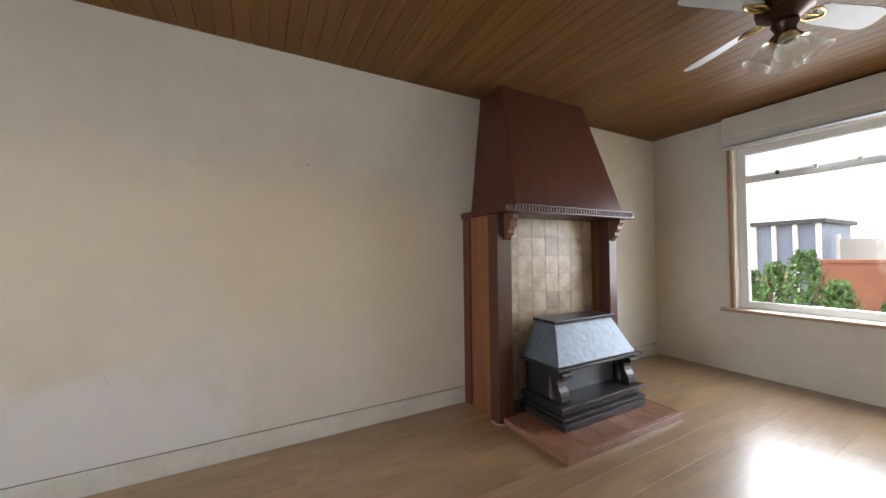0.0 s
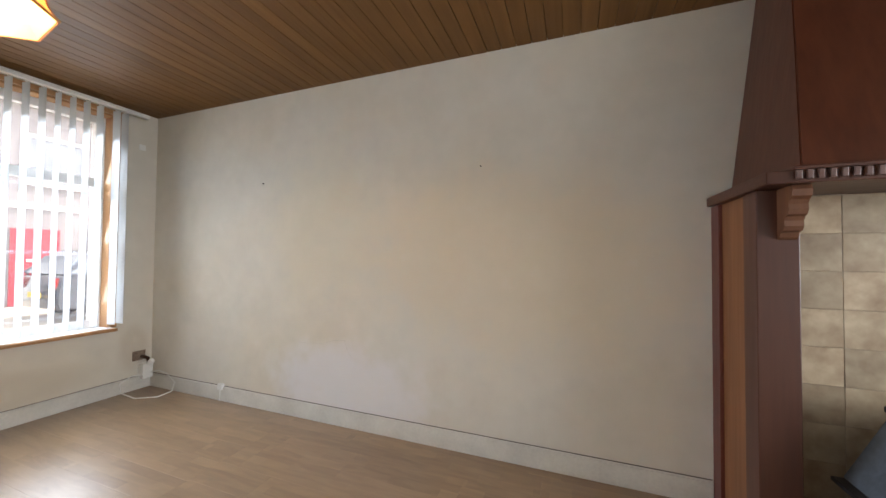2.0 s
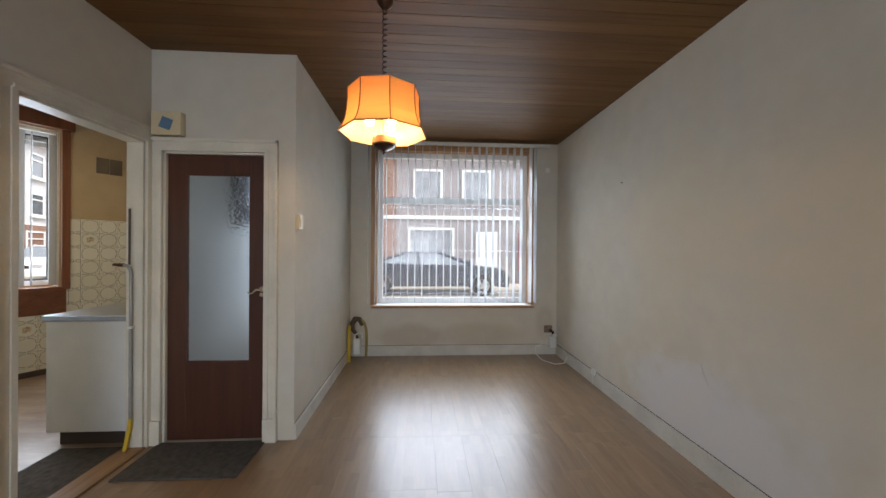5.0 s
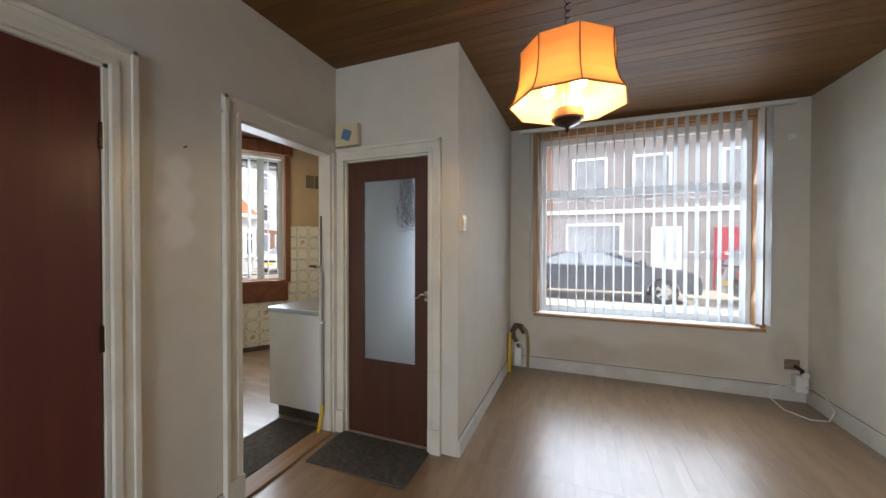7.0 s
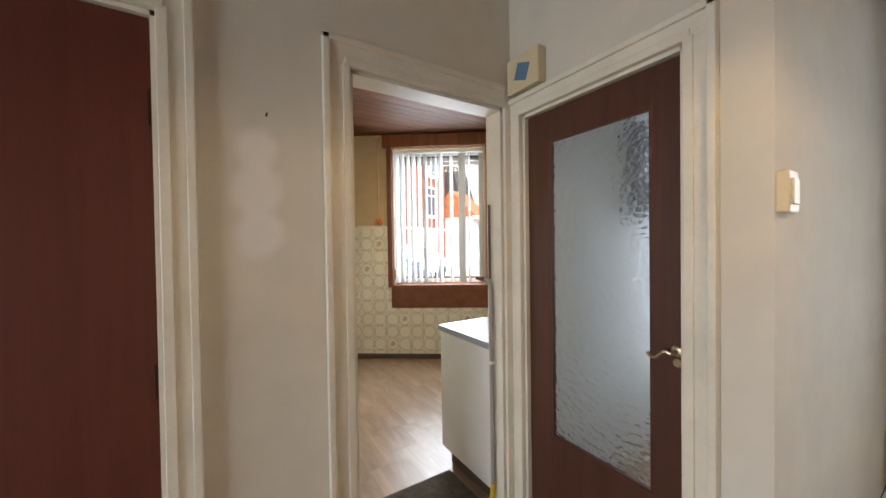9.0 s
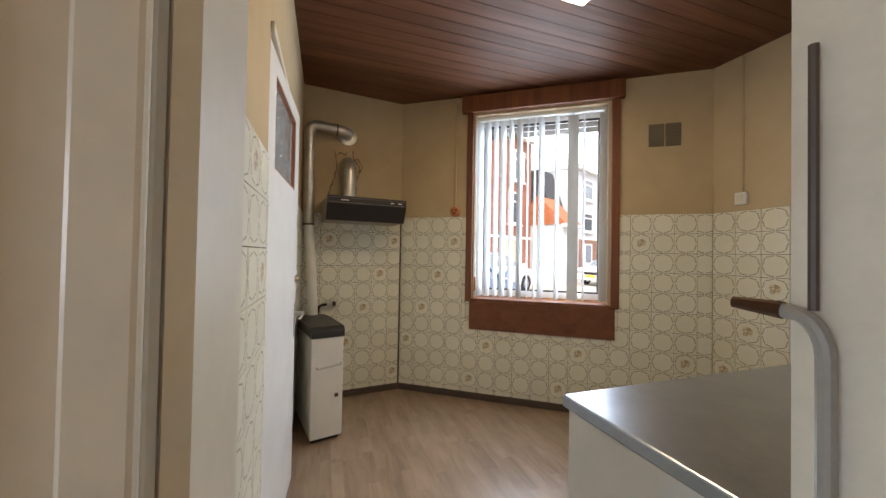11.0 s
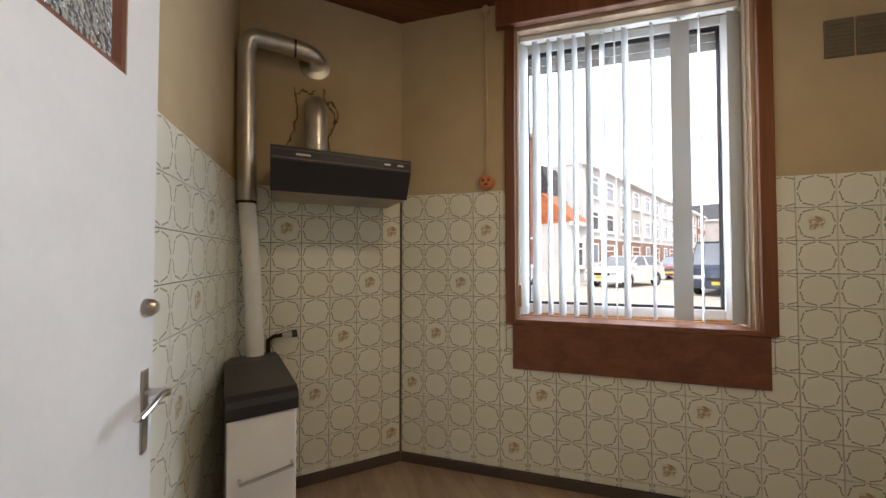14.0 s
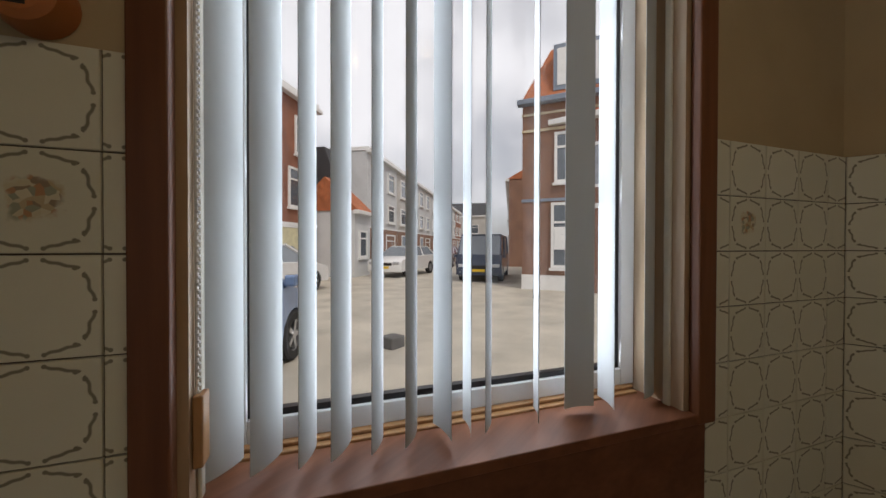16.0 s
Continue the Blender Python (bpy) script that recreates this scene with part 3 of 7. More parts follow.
wy0 = KNY - 0.1
WWIN = (0.50 - wy0, 2.43 - wy0, 0.62, 2.53)
wall("wall_north", FN, E - W, 0.2, -0.2, 2.95, [], WALL, "long beige plaster wall with old stains behind the fireplace")
# the second opening is made up, to let light into the lobby
wall("wall_west", FW, N + 0.2 - wy0, 0.28, -0.2, 2.95, [WWIN, (0.2, 0.85, 0.1, 2.3)], WALL, "beige plaster wall with damp stains around the street window")
wall("wall_east", FE, N + 0.2 - S, 0.28, -0.2, 2.95, [(0.35, 2.7, 0.66, 2.33)], WALL, "greyish plaster wall around the garden window")
wall("wall_south", FS, E - GX, 0.1, -0.2, 2.95, [(GX * -1 - 0.99, GX * -1 - 0.265, 0, 2.005), (GX * -1 + 0.272, GX * -1 + 1.1, 0, 2.027)], WALL, "beige plaster wall with two doorways and faded marks")
wall("wall_lobby_door", FG, GY - S, 0.1, -0.2, 2.95, [(0.08, 0.745, 0, 1.955)], WALL, "plaster wall around the glazed lobby door")
wall("wall_lobby_side", FY, GX - 0.1 - W, 0.1, -0.2, 2.95, [], WALL, "pale plaster wall between living room and lobby")
wall("wall_kitchen_north", FKN, GX - KWX, 0.1, -0.2, 2.95, [], WHITEWASH, "plain kitchen wall behind the worktop")
wall("wall_kitchen_east", FKE, 2.86, 0.12, -0.2, 2.95, [(1.045, 1.81, 0, 2.04)], KWALL, "yellowed kitchen wall with tiles around a white door")
wall("wall_kitchen_hood", FKH, 0.9, 0.25, -0.2, 2.95, [], KWALL, "yellowed plaster above cream tiles behind the cooker hood")
KWIN = (0.69, 1.82, 0.88, 2.53)
wall("wall_kitchen_window", KM, 2.511, 0.25, -0.2, 2.95, [KWIN], KWALL, "slanting yellowed wall with the kitchen window")
wall("wall_kitchen_west", FKR, -2.308 * -1 + KNY, 0.2, -0.2, 2.95, [], KWALL, "yellowed kitchen wall above cream tiles")
# plain rooms behind the two doors that close the place
# the opening in this wall is unseen, added to let light in
wall("wall_back_room", frame_of((1.5, KNY), (0, -1), (-1, 0)), 2.9, 0.1, -0.2, 2.95, [(0.6, 2.2, 0.9, 2.2)], WHITEWASH, "plain white wall of the room behind the kitchen")
wall("wall_back_room_south", frame_of((-0.02, -3.7), (1, 0), (0, 1)), 1.62, 0.1, -0.2, 2.95, [], WHITEWASH, "plain white wall of the room behind the kitchen")


def slab(name, pts, z0, z1, material, label, category):
    bm = bmesh.new()
    prism(bm, pts, z0, z1, lambda p, q, h: (p, q, h))
    return tagged(part(name, bm, material), label, category, kind="structure")


LIVING = [(W, S), (GX, S), (E, S), (E, N), (W, N)]
KITCHEN = [(KC.x, KC.y), (KEX, -3.66), (KEX, KNY), (KWX, KNY), (KWX, -2.308)]
floor = slab("floor", [(W - 0.05, S - 0.1), (E + 0.05, S - 0.1), (E + 0.05, N + 0.05), (W - 0.05, N + 0.05)], -0.19, -0.009, UNDERLAY, "wood laminate living room floor with worn planks", "floor")
kfloor = slab("kitchen_floor", [(KC.x, KC.y), (KEX + 0.05, -3.66), (KEX + 0.05, KNY), (KWX, KNY), (KWX, -2.308)], -0.19, -0.009, UNDERLAY, "greyish laminate kitchen floor", "floor")
slab("back_room_floor", [(KEX + 0.06, -3.7), (1.5, -3.7), (1.5, KNY - 0.01), (KEX + 0.06, KNY - 0.01)], -0.19, 0.0, WHITEWASH, "plain floor of the room behind the kitchen", "floor")


def boards(name, x0, x1, y0, y1, z, width, along, material, label, clip=None):
    """A ceiling of narrow boards with open grooves, one mesh."""
    bm = bmesh.new()
    a0, a1 = (x0, x1) if along == "y" else (y0, y1)
    n = int(round((a1 - a0) / width))
    w = (a1 - a0) / n
    for k in range(n):
        p, q = a0 + k * w + 0.002, a0 + (k + 1) * w - 0.002
        s = max(x0, clip((p + q) / 2)) if clip else x0
        if s > x1 - 0.05:
            continue
        lo, hi = ((p, y0, z), (q, y1, z + 0.012)) if along == "y" else ((s, p, z), (x1, q, z + 0.012))
        add_box(bm, lo, hi)
    if clip:
        prism(bm, [(KC.x, KC.y - 0.1), (KEX, -3.75), (KEX, KNY), (KWX - 0.1, KNY), (KWX - 0.1, -2.35)], z + 0.014, z + 0.12, lambda p, q, h: (p, q, h))
    else:
        add_box(bm, (x0, y0, z + 0.014), (x1, y1, z + 0.12))
    return tagged(part(name, bm, material), label, "ceiling", kind="structure")


boards("ceiling", W - 0.05, E + 0.05, S - 0.05, N + 0.05, H, 0.094, "y", CEIL, "varnished brown tongue and groove board ceiling")
boards("kitchen_ceiling", KWX - 0.05, KEX + 0.05, -3.8, KNY + 0.05, HK, 0.1, "x", KCEIL, "dark reddish brown board ceiling in the kitchen", lambda y: -1.01 - (y + 3.757) * 1.4147 - 0.1)
slab("back_room_ceiling", [(KEX + 0.05, -3.75), (1.55, -3.75), (1.55, KNY), (KEX + 0.05, KNY)], 2.6, 2.75, WHITEWASH, "plain ceiling behind the kitchen", "ceiling")


# ---- doors and windows ----
def architrave(name, m, u0, u1, top, w, label, d=0.018, legs=(True, True), depth=0.1):
    """A painted door casing with an inner lining: m has x along the wall and y into the room."""
    t = thing(name, m @ Vector(((u0 + u1) / 2, 0, 0)), label, "door frame", kind="structure")
    for k, (on, a, b) in enumerate(((legs[0], u0 - w, u0), (legs[1], u1, u1 + w))):
        if on:
            inner = (b - 0.028, b) if k == 0 else (a, a + 0.028)
            outer = (a, a + 0.022) if k == 0 else (b - 0.022, b)
            part("casing", boxes(((a, 0.001, 0), (b, d, top + 0.02)), ((inner[0], d - 0.001, 0), (inner[1], d + 0.007, top + 0.01)), ((outer[0], d - 0.001, 0), (outer[1], d + 0.014, top + w - 0.001)), bev=0.003, m=m), CREAM, t)
            part("plinth_block", boxes(((a - 0.003, 0.001, 0), (b + 0.002, d + 0.018, 0.16)), bev=0.003, m=m), CREAM, t)
    a, b = u0 - (w if legs[0] else 0), u1 + (w if legs[1] else 0)
    part("head_casing", boxes(((a, 0.001, top), (b, d + 0.001, top + w)), ((a, d - 0.001, top + w - 0.022), (b, d + 0.014, top + w)), ((u0 - 0.02, d, top), (u1 + 0.02, d + 0.007, top + 0.028)), bev=0.003, m=m), CREAM, t)
    part("lining", boxes(((u0 + 0.001, -depth, 0), (u0 + 0.014, 0.002, top)), ((u1 - 0.014, -depth, 0), (u1 - 0.001, 0.002, top)), ((u0 + 0.001, -depth, top - 0.014), (u1 - 0.001, 0.002, top - 0.001)), m=m), CREAM, t)
    return t


def lever(parent, m, u, z, flip=1, plate_mat=None, reach=1.0):
    """A curved lever handle on a long plate."""
    mat_ = plate_mat or BRONZE
    plate = part("handle_plate", boxes(((u - 0.012, 0, z - 0.13), (u + 0.012, 0.005, z + 0.05)), bev=0.002, m=m), mat_, parent)
    bm = bmesh.new()
    pts = [(u, 0.004, z), (u, 0.04, z), (u - 0.012 * flip, 0.05, z), (u - 0.045 * flip, 0.052, z + 0.006), (u - 0.08 * flip, 0.05, z - 0.006), (u - 0.11 * flip, 0.046, z - 0.016), (u - 0.118 * flip, 0.045, z - 0.01)]
    tube(bm, [m @ Vector((u + (p[0] - u) * reach, p[1], p[2])) for p in pts], [0.008, 0.008, 0.008, 0.007, 0.006, 0.006, 0.007], 10)
    part("lever", bm, mat_, parent, smooth=True)
    return plate


# kitchen doorway, its white door folded away out of sight; wooden threshold
U = lambda x: x - GX
architrave("door_frame_1", FS, U(-0.99), U(-0.265), 2.005, 0.095, "cream painted frame of the open kitchen doorway", legs=(False, True))
part("strip", boxes(((U(-1.035), 0.001, 0), (U(-0.991), 0.02, 2.105)), bev=0.003, m=FS), CREAM).name = "trim"
tagged(bpy.data.objects["trim"], "cream painted strip in the corner beside the kitchen doorway", "trim", kind="structure")
th = part("threshold", boxes(((-0.985, KNY - 0.02, -0.012), (-0.27, S + 0.02, 0.014)), bev=0.004), wood("worn_threshold", (0.33, 0.2, 0.1), (0.18, 0.1, 0.05), 0.45, 1.0, "x", 0), None)
tagged(th, "worn wooden threshold in the kitchen doorway", "threshold", kind="structure")

# flush brown door
architrave("door_frame_2", FS, U(0.272), U(1.1), 2.027, 0.085, "cream painted frame around the dark brown door")
d1 = thing("door_1", (0.67, S - 0.02, 0), "dark mahogany flush door, closed", "door", kind="structure")
part("door_leaf", boxes(((0.289, S - 0.052, 0.008), (1.083, S - 0.012, 2.011)), bev=0.002), DOORWOOD, d1)
for z in (0.25, 1.0, 1.76):
    part("hinge", boxes(((0.274, S - 0.013, z - 0.05), (0.296, S - 0.004, z + 0.05)), bev=0.002), BRONZE, d1)

# glazed lobby door
V = lambda y: y - S
architrave("door_frame_3", FG, V(-0.65), V(0.015), 1.955, 0.085, "cream painted frame around the glazed lobby door", legs=(True, True))
d2 = thing("door_2", (GX - 0.03, -0.32, 0), "dark brown lobby door with a tall figured glass pane, closed", "door", kind="structure")
dx0, dx1 = GX - 0.056, GX - 0.018
part("stile", boxes(((dx0, -0.634, 0.008), (dx1, -0.517, 1.939)), bev=0.002), LOBBYWOOD, d2)
part("stile", boxes(((dx0, -0.09, 0.008), (dx1, 0.0, 1.939)), bev=0.002), LOBBYWOOD, d2)
part("top_rail", boxes(((dx0, -0.517, 1.812), (dx1, -0.09, 1.939)), bev=0.002), LOBBYWOOD, d2)
part("bottom_panel", boxes(((dx0, -0.517, 0.008), (dx1, -0.09, 0.53)), bev=0.002), LOBBYWOOD, d2)
part("glazing_bead", boxes(((dx1 - 0.012, -0.517, 0.53), (dx1 - 0.002, -0.505, 1.812)), ((dx1 - 0.012, -0.102, 0.53), (dx1 - 0.002, -0.09, 1.812)), ((dx1 - 0.012, -0.505, 0.53), (dx1 - 0.002, -0.102, 0.542)), ((dx1 - 0.012, -0.505, 1.8), (dx1 - 0.002, -0.102, 1.812))), LOBBYWOOD, d2)
pane = part("glass_pane", boxes(((dx0 + 0.014, -0.517, 0.53), (dx0 + 0.02, -0.09, 1.812))), FIGURED, d2, "wavy figured obscure glass")
pane.visible_shadow = False
DL = frame_of((dx1, 0), (0, 1), (1, 0))
PALEBRASS = mat("pale_brass", (0.55, 0.47, 0.33), 0.28, 0.9, var=0.12, bump=0.03)
HU = -0.018
bm = bmesh.new()
lathe(bm, [(0.0, 0.007), (0.012, 0.007), (0.017, 0.004), (0.019, 0.0)], DL @ pose(HU, 0, 1.03, -90, 0, 0), 20)
lathe(bm, [(0.0, 0.005), (0.01, 0.005), (0.014, 0.0)], DL @ pose(HU, 0, 0.992, -90, 0, 0), 16)
part("handle_plate", bm, PALEBRASS, d2, "oval pale brass rose", True)
bm = bmesh.new()
tube(bm, [DL @ Vector((HU + u, v, 1.026 + q)) for u, v, q in ((0, 0.004, 0), (0, 0.03, 0.001), (-0.003, 0.04, 0.003), (-0.012, 0.043, 0.006), (-0.022, 0.043, 0.003), (-0.032, 0.043, -0.008), (-0.042, 0.042, -0.018), (-0.053, 0.04, -0.022), (-0.064, 0.04, -0.018), (-0.071, 0.04, -0.009))], [0.006, 0.006, 0.006, 0.006, 0.006, 0.0055, 0.005, 0.005, 0.0055, 0.007], 10)
part("lever", bm, PALEBRASS, d2, "curved pale brass lever", True)
# lobby: unseen front door added to let light in, its obscure pane towards the street
d3 = thing("added_front_door", (W - 0.1, -0.4, 0), "added front door with obscure glass that lets light into the lobby", "door", kind="structure")
pn = part("glass_pane", boxes(((W - 0.12, wy0 + 0.22, 0.12), (W - 0.11, wy0 + 0.83, 2.28))), FIGURED2, d3)
pn.visible_shadow = False
part("door_frame_part", boxes(((W - 0.16, wy0 + 0.2, 0.1), (W - 0.06, wy0 + 0.225, 2.3)), ((W - 0.16, wy0 + 0.825, 0.1), (W - 0.06, wy0 + 0.85, 2.3)), ((W - 0.16, wy0 + 0.225, 1.9), (W - 0.06, wy0 + 0.825, 1.98))), LOBBYWOOD, d3).name = "frame"
# box added for an unidentified dark shape behind the figured glass
mc = thing("dark_lobby_box", (-2.2, S - 0.0, 1.5), "plain dark box standing for an unidentified dark shape in the lobby", "cupboard")
part("body", boxes(((-2.3, S + 0.001, 1.52), (-2.06, S + 0.13, 2.12)), bev=0.006), SKIRT, mc)
part("door", boxes(((-2.29, S + 0.131, 1.53), (-2.07, S + 0.147, 2.11)), bev=0.003), SKIRT, mc)
# fill light added in the lobby to brighten the figured pane from behind
lamp("lobby_fill_light", "AREA", 10.5, look((W + 0.02, wy0 + 0.52, 1.4), (0, wy0 + 0.52, 1.2)), (0.72, 0.86, 1), size=(0.6, 1.8))
# second fill light, added behind the white kitchen door's pebbled pane
lamp("back_room_fill_light", "AREA", 26, look((1.48, KNY - 1.4, 1.6), (0, KNY - 1.4, 1.4)), (0.92, 0.96, 1), size=(1.5, 1.2))

# grey mat and lobby bits
mt = part("door_mat", boxes(((-1.035, -0.66, 0.001), (-0.655, 0.03, 0.01)), bev=0.003), MATG)
tagged(mt, "dark grey rectangular door mat on the laminate", "door mat")
mt2 = part("runner_mat", boxes(((-1.0, -1.245, 0.001), (-0.31, -0.86, 0.008)), bev=0.002), MATG)
tagged(mt2, "dark grey mat on the kitchen floor", "door mat")
bx = thing("bell_box", (GX + 0.02, -0.59, 2.03), "white doorbell box with a blue square above the lobby door", "doorbell")
part("case", boxes(((GX + 0.001, -0.698, 2.05), (GX + 0.05, -0.51, 2.205)), bev=0.006), OLDPLAST, bx)
part("emblem", boxes(((-0.036, 0, -0.036), (0.036, 0.003, 0.036)), m=frame_of((GX + 0.05, -0.602), (0, 1), (1, 0)) @ pose(0, 0.001, 2.125, 0, 20, 0)), mat("blue_emblem", (0.13, 0.23, 0.36), 0.4), bx, "blue square emblem")
sw = thing("light_switch", (-1.16, GY, 1.5), "yellowed square light switch on the lobby wall", "light switch")
part("switch_plate", boxes(((-1.135, GY, 1.44), (-1.055, GY + 0.026, 1.545)), bev=0.005), OLDPLAST, sw)
part("rocker", boxes(((-1.118, GY + 0.024, 1.46), (-1.072, GY + 0.031, 1.525)), bev=0.002), OLDPLAST, sw)


def window_bars(parent, m, u0, u1, z0, z1, w, d0, d1, material, name="window_frame"):
    part(name, boxes(((u0, d0, z0), (u0 + w, d1, z1)), ((u1 - w, d0, z0), (u1, d1, z1)), ((u0 + w, d0, z0), (u1 - w, d1, z0 + w)), ((u0 + w, d0, z1 - w), (u1 - w, d1, z1)), bev=0.003, m=m), material, parent)


# street window of the living room
w1 = thing("window_1", (W - 0.1, 1.47, 0.63), "large street window with white frame, transom and pine reveal", "window", kind="structure")
a, b, c, d = WWIN
part("reveal", boxes(((a + 0.001, -0.17, c + 0.001), (a + 0.022, 0.006, d)), ((b - 0.022, -0.17, c + 0.001), (b - 0.001, 0.006, d)), ((a + 0.022, -0.17, d - 0.022), (b - 0.022, 0.006, d - 0.001)), bev=0.002, m=FW), PINE, w1, "varnished pine lining")
part("window_board", boxes(((a - 0.03, -0.17, c - 0.03), (b + 0.03, 0.07, c - 0.002)), bev=0.004, m=FW), PINE, w1, "pine window board with white top")
part("board_top", boxes(((a + 0.0, -0.16, c - 0.001), (b, 0.05, c + 0.006)), bev=0.002, m=FW), WHITE, w1)
part("casing", boxes(((a - 0.045, 0.001, c), (a - 0.001, 0.018, d + 0.04)), ((b + 0.001, 0.001, c), (b + 0.045, 0.018, d + 0.04)), ((a, 0.001, d + 0.001), (b, 0.018, d + 0.04)), bev=0.003, m=FW), PINE, w1)
window_bars(w1, FW, a + 0.022, b - 0.022, c + 0.006, d - 0.022, 0.065, -0.17, -0.1, WHITE)
part("transom", boxes(((a + 0.087, -0.165, 1.87), (b - 0.087, -0.105, 1.95)), bev=0.004, m=FW), WHITE, w1)
for z0, z1 in ((c + 0.07, 1.87), (1.95, d - 0.087)):
    p = part("pane", boxes(((a + 0.08, -0.14, z0 - 0.005), (b - 0.08, -0.134, z1 + 0.005)), m=FW), HAZY, w1)
    p.visible_shadow = False

# garden window
w2 = thing("window_2", (E + 0.1, 0.9, 0.66), "garden window with white frame and pale wooden sill", "window", kind="structure")
a, b, c, d = 0.35, 2.7, 0.66, 2.33
part("reveal", boxes(((a + 0.001, -0.17, c + 0.001), (a + 0.02, 0.004, d)), ((b - 0.02, -0.17, c + 0.001), (b - 0.001, 0.004, d)), ((a + 0.02, -0.17, d - 0.02), (b - 0.02, 0.004, d - 0.001)), bev=0.002, m=FE), CREAM, w2)
part("window_sill", boxes(((a - 0.06, -0.17, c - 0.03), (b + 0.09, 0.09, c)), bev=0.005, m=FE), wood("pale_sill", (0.5, 0.36, 0.24), (0.33, 0.22, 0.13), 0.4, 1, "y", 0), w2, "pale worn wooden sill")
part("casing", boxes(((b + 0.001, 0.001, c), (b + 0.028, 0.016, d)), bev=0.003, m=FE), PINE, w2)
window_bars(w2, FE, a + 0.02, b - 0.02, c + 0.002, d - 0.02, 0.07, -0.16, -0.09, WHITE)
part("transom", boxes(((a + 0.09, -0.155, 1.95), (b - 0.09, -0.1, 2.02)), bev=0.004, m=FE), WHITE, w2)
for z0, z1 in ((c + 0.07, 1.95), (2.02, d - 0.09)):
    p = part("pane", boxes(((a + 0.085, -0.13, z0 - 0.005), (b - 0.085, -0.124, z1 + 0.005)), m=FE), PANE, w2)
    p.visible_shadow = False
rb = thing("roller_shutter_box", (E - 0.05, 0.9, 2.37), "white boxed roller shutter housing over the garden window", "shutter box")
part("housing", boxes(((a - 0.05, 0.001, 2.325), (b + 0.02, 0.12, 2.615)), bev=0.006, m=FE), WALL, rb)
part("lower_lip", boxes(((a - 0.06, 0.001, 2.305), (b + 0.03, 0.135, 2.32)), bev=0.003, m=FE), mat("grey_shutter_lip", (0.36, 0.37, 0.41), 0.5), rb)
part("groove", boxes(((a - 0.045, 0.119, 2.40), (b + 0.015, 0.126, 2.412)), bev=0.002, m=FE), CREAM, rb)
gp = thing("curtain_pole", (E - 0.1, 0.9, 1.99), "thin curtain wire with small clips across the garden window", "curtain wire")
bm = bmesh.new()
tube(bm, [FE @ Vector((0.45, -0.06, 2.02)), FE @ Vector((2.68, -0.06, 2.02))], 0.005, 8)
part("wire", bm, WHITE, gp)
for k in range(9):
    u = 2.6 - k * 0.26
    part("clip", boxes(((u, -0.068, 1.985), (u + 0.025, -0.052, 2.03)), bev=0.002, m=FE), BLACK if k % 3 == 1 else CREAM, gp)


# ---- vertical blinds ----
def slat_mesh(width, z0, z1, curve=0.006):
    bm = bmesh.new()
    n = 6
    prof = [(width * (k / n - 0.5), curve * (1 - (2 * k / n - 1) ** 2)) for k in range(n + 1)]
    pts = prof + [(x, y - 0.0012) for x, y in reversed(prof)]
    prism(bm, pts, z0, z1, lambda p, q, h: (p, q, h))
    bmesh.ops.recalc_face_normals(bm, faces=bm.faces)
    me = bpy.data.meshes.new("slat")
    bm.to_mesh(me)
    bm.free()
    me.materials.append(SLAT_T)
    me.polygons.foreach_set("use_smooth", [True] * len(me.polygons))
    me.set_sharp_from_angle(angle=radians(35))
    return me


SLAT_T, _t, _b = nodes_of("translucent_blind_fabric")
_b.inputs["Base Color"].default_value, _b.inputs["Roughness"].default_value = (0.56, 0.58, 0.58, 1), 0.8
_tr = _t.nodes.new("ShaderNodeBsdfTranslucent")
_tr.inputs[0].default_value = (0.6, 0.64, 0.68, 1)
_wv = _t.nodes.new("ShaderNodeTexNoise")
_wv.inputs["Scale"].default_value = 220
_bp = _t.nodes.new("ShaderNodeBump")
_bp.inputs["Strength"].default_value, _bp.inputs["Distance"].default_value = 0.15, 0.002
_t.links.new(_wv.outputs["Fac"], _bp.inputs["Height"])
_t.links.new(_bp.outputs[0], _b.inputs["Normal"])
_mx = _t.nodes.new("ShaderNodeMixShader")
_mx.inputs[0].default_value = 0.09
_t.links.new(_b.outputs[0], _mx.inputs[1])
_t.links.new(_tr.outputs[0], _mx.inputs[2])
_t.links.new(_mx.outputs[0], _t.nodes["Material Output"].inputs[0])


def blind(name, m, slats, z0, z1, width, rail, label):
    """A vertical blind: head rail and slats, each (place along, place out, turn)."""
    t = thing(name, m @ Vector(((rail[0] + rail[1]) / 2, slats[0][1], z1)), label, "vertical blind")
    part("head_rail", boxes(((rail[0], rail[2] - 0.022, z1 + 0.012), (rail[1], rail[2] + 0.022, z1 + 0.045)), bev=0.004, m=m), PLASTIC, t)
    me = slat_mesh(width, z0, z1)
    flip = m.to_3x3().determinant() < 0
    for u, v, turn in slats:
        ob = new("slat", me)
        ob.parent = t
        ob.matrix_parent_inverse = t.matrix_basis.inverted()
        p = m @ Vector((u, v, 0))
        ax = m.to_3x3() @ Vector((1, 0, 0))
        ob.matrix_basis = pose(p.x, p.y, 0, 0, 0, math.degrees(math.atan2(ax.y, ax.x)) + turn)
        part("hanger", boxes(((p.x - 0.006, p.y - 0.006, z1 - 0.002), (p.x + 0.006, p.y + 0.006, z1 + 0.014))), PLASTIC, t)
    return t


rng = random.Random(4)
slats = [(0.43 - wy0 + k * 0.088, 0.085, -84 + rng.uniform(-4, 4)) for k in range(2)]
slats += [((0.56 - wy0) + k * 0.0862, 0.085, -86 + rng.uniform(-5, 5)) for k in range(21)]
slats += [((2.40 - wy0), 0.085, -80), ((2.46 - wy0), 0.085, -82)]
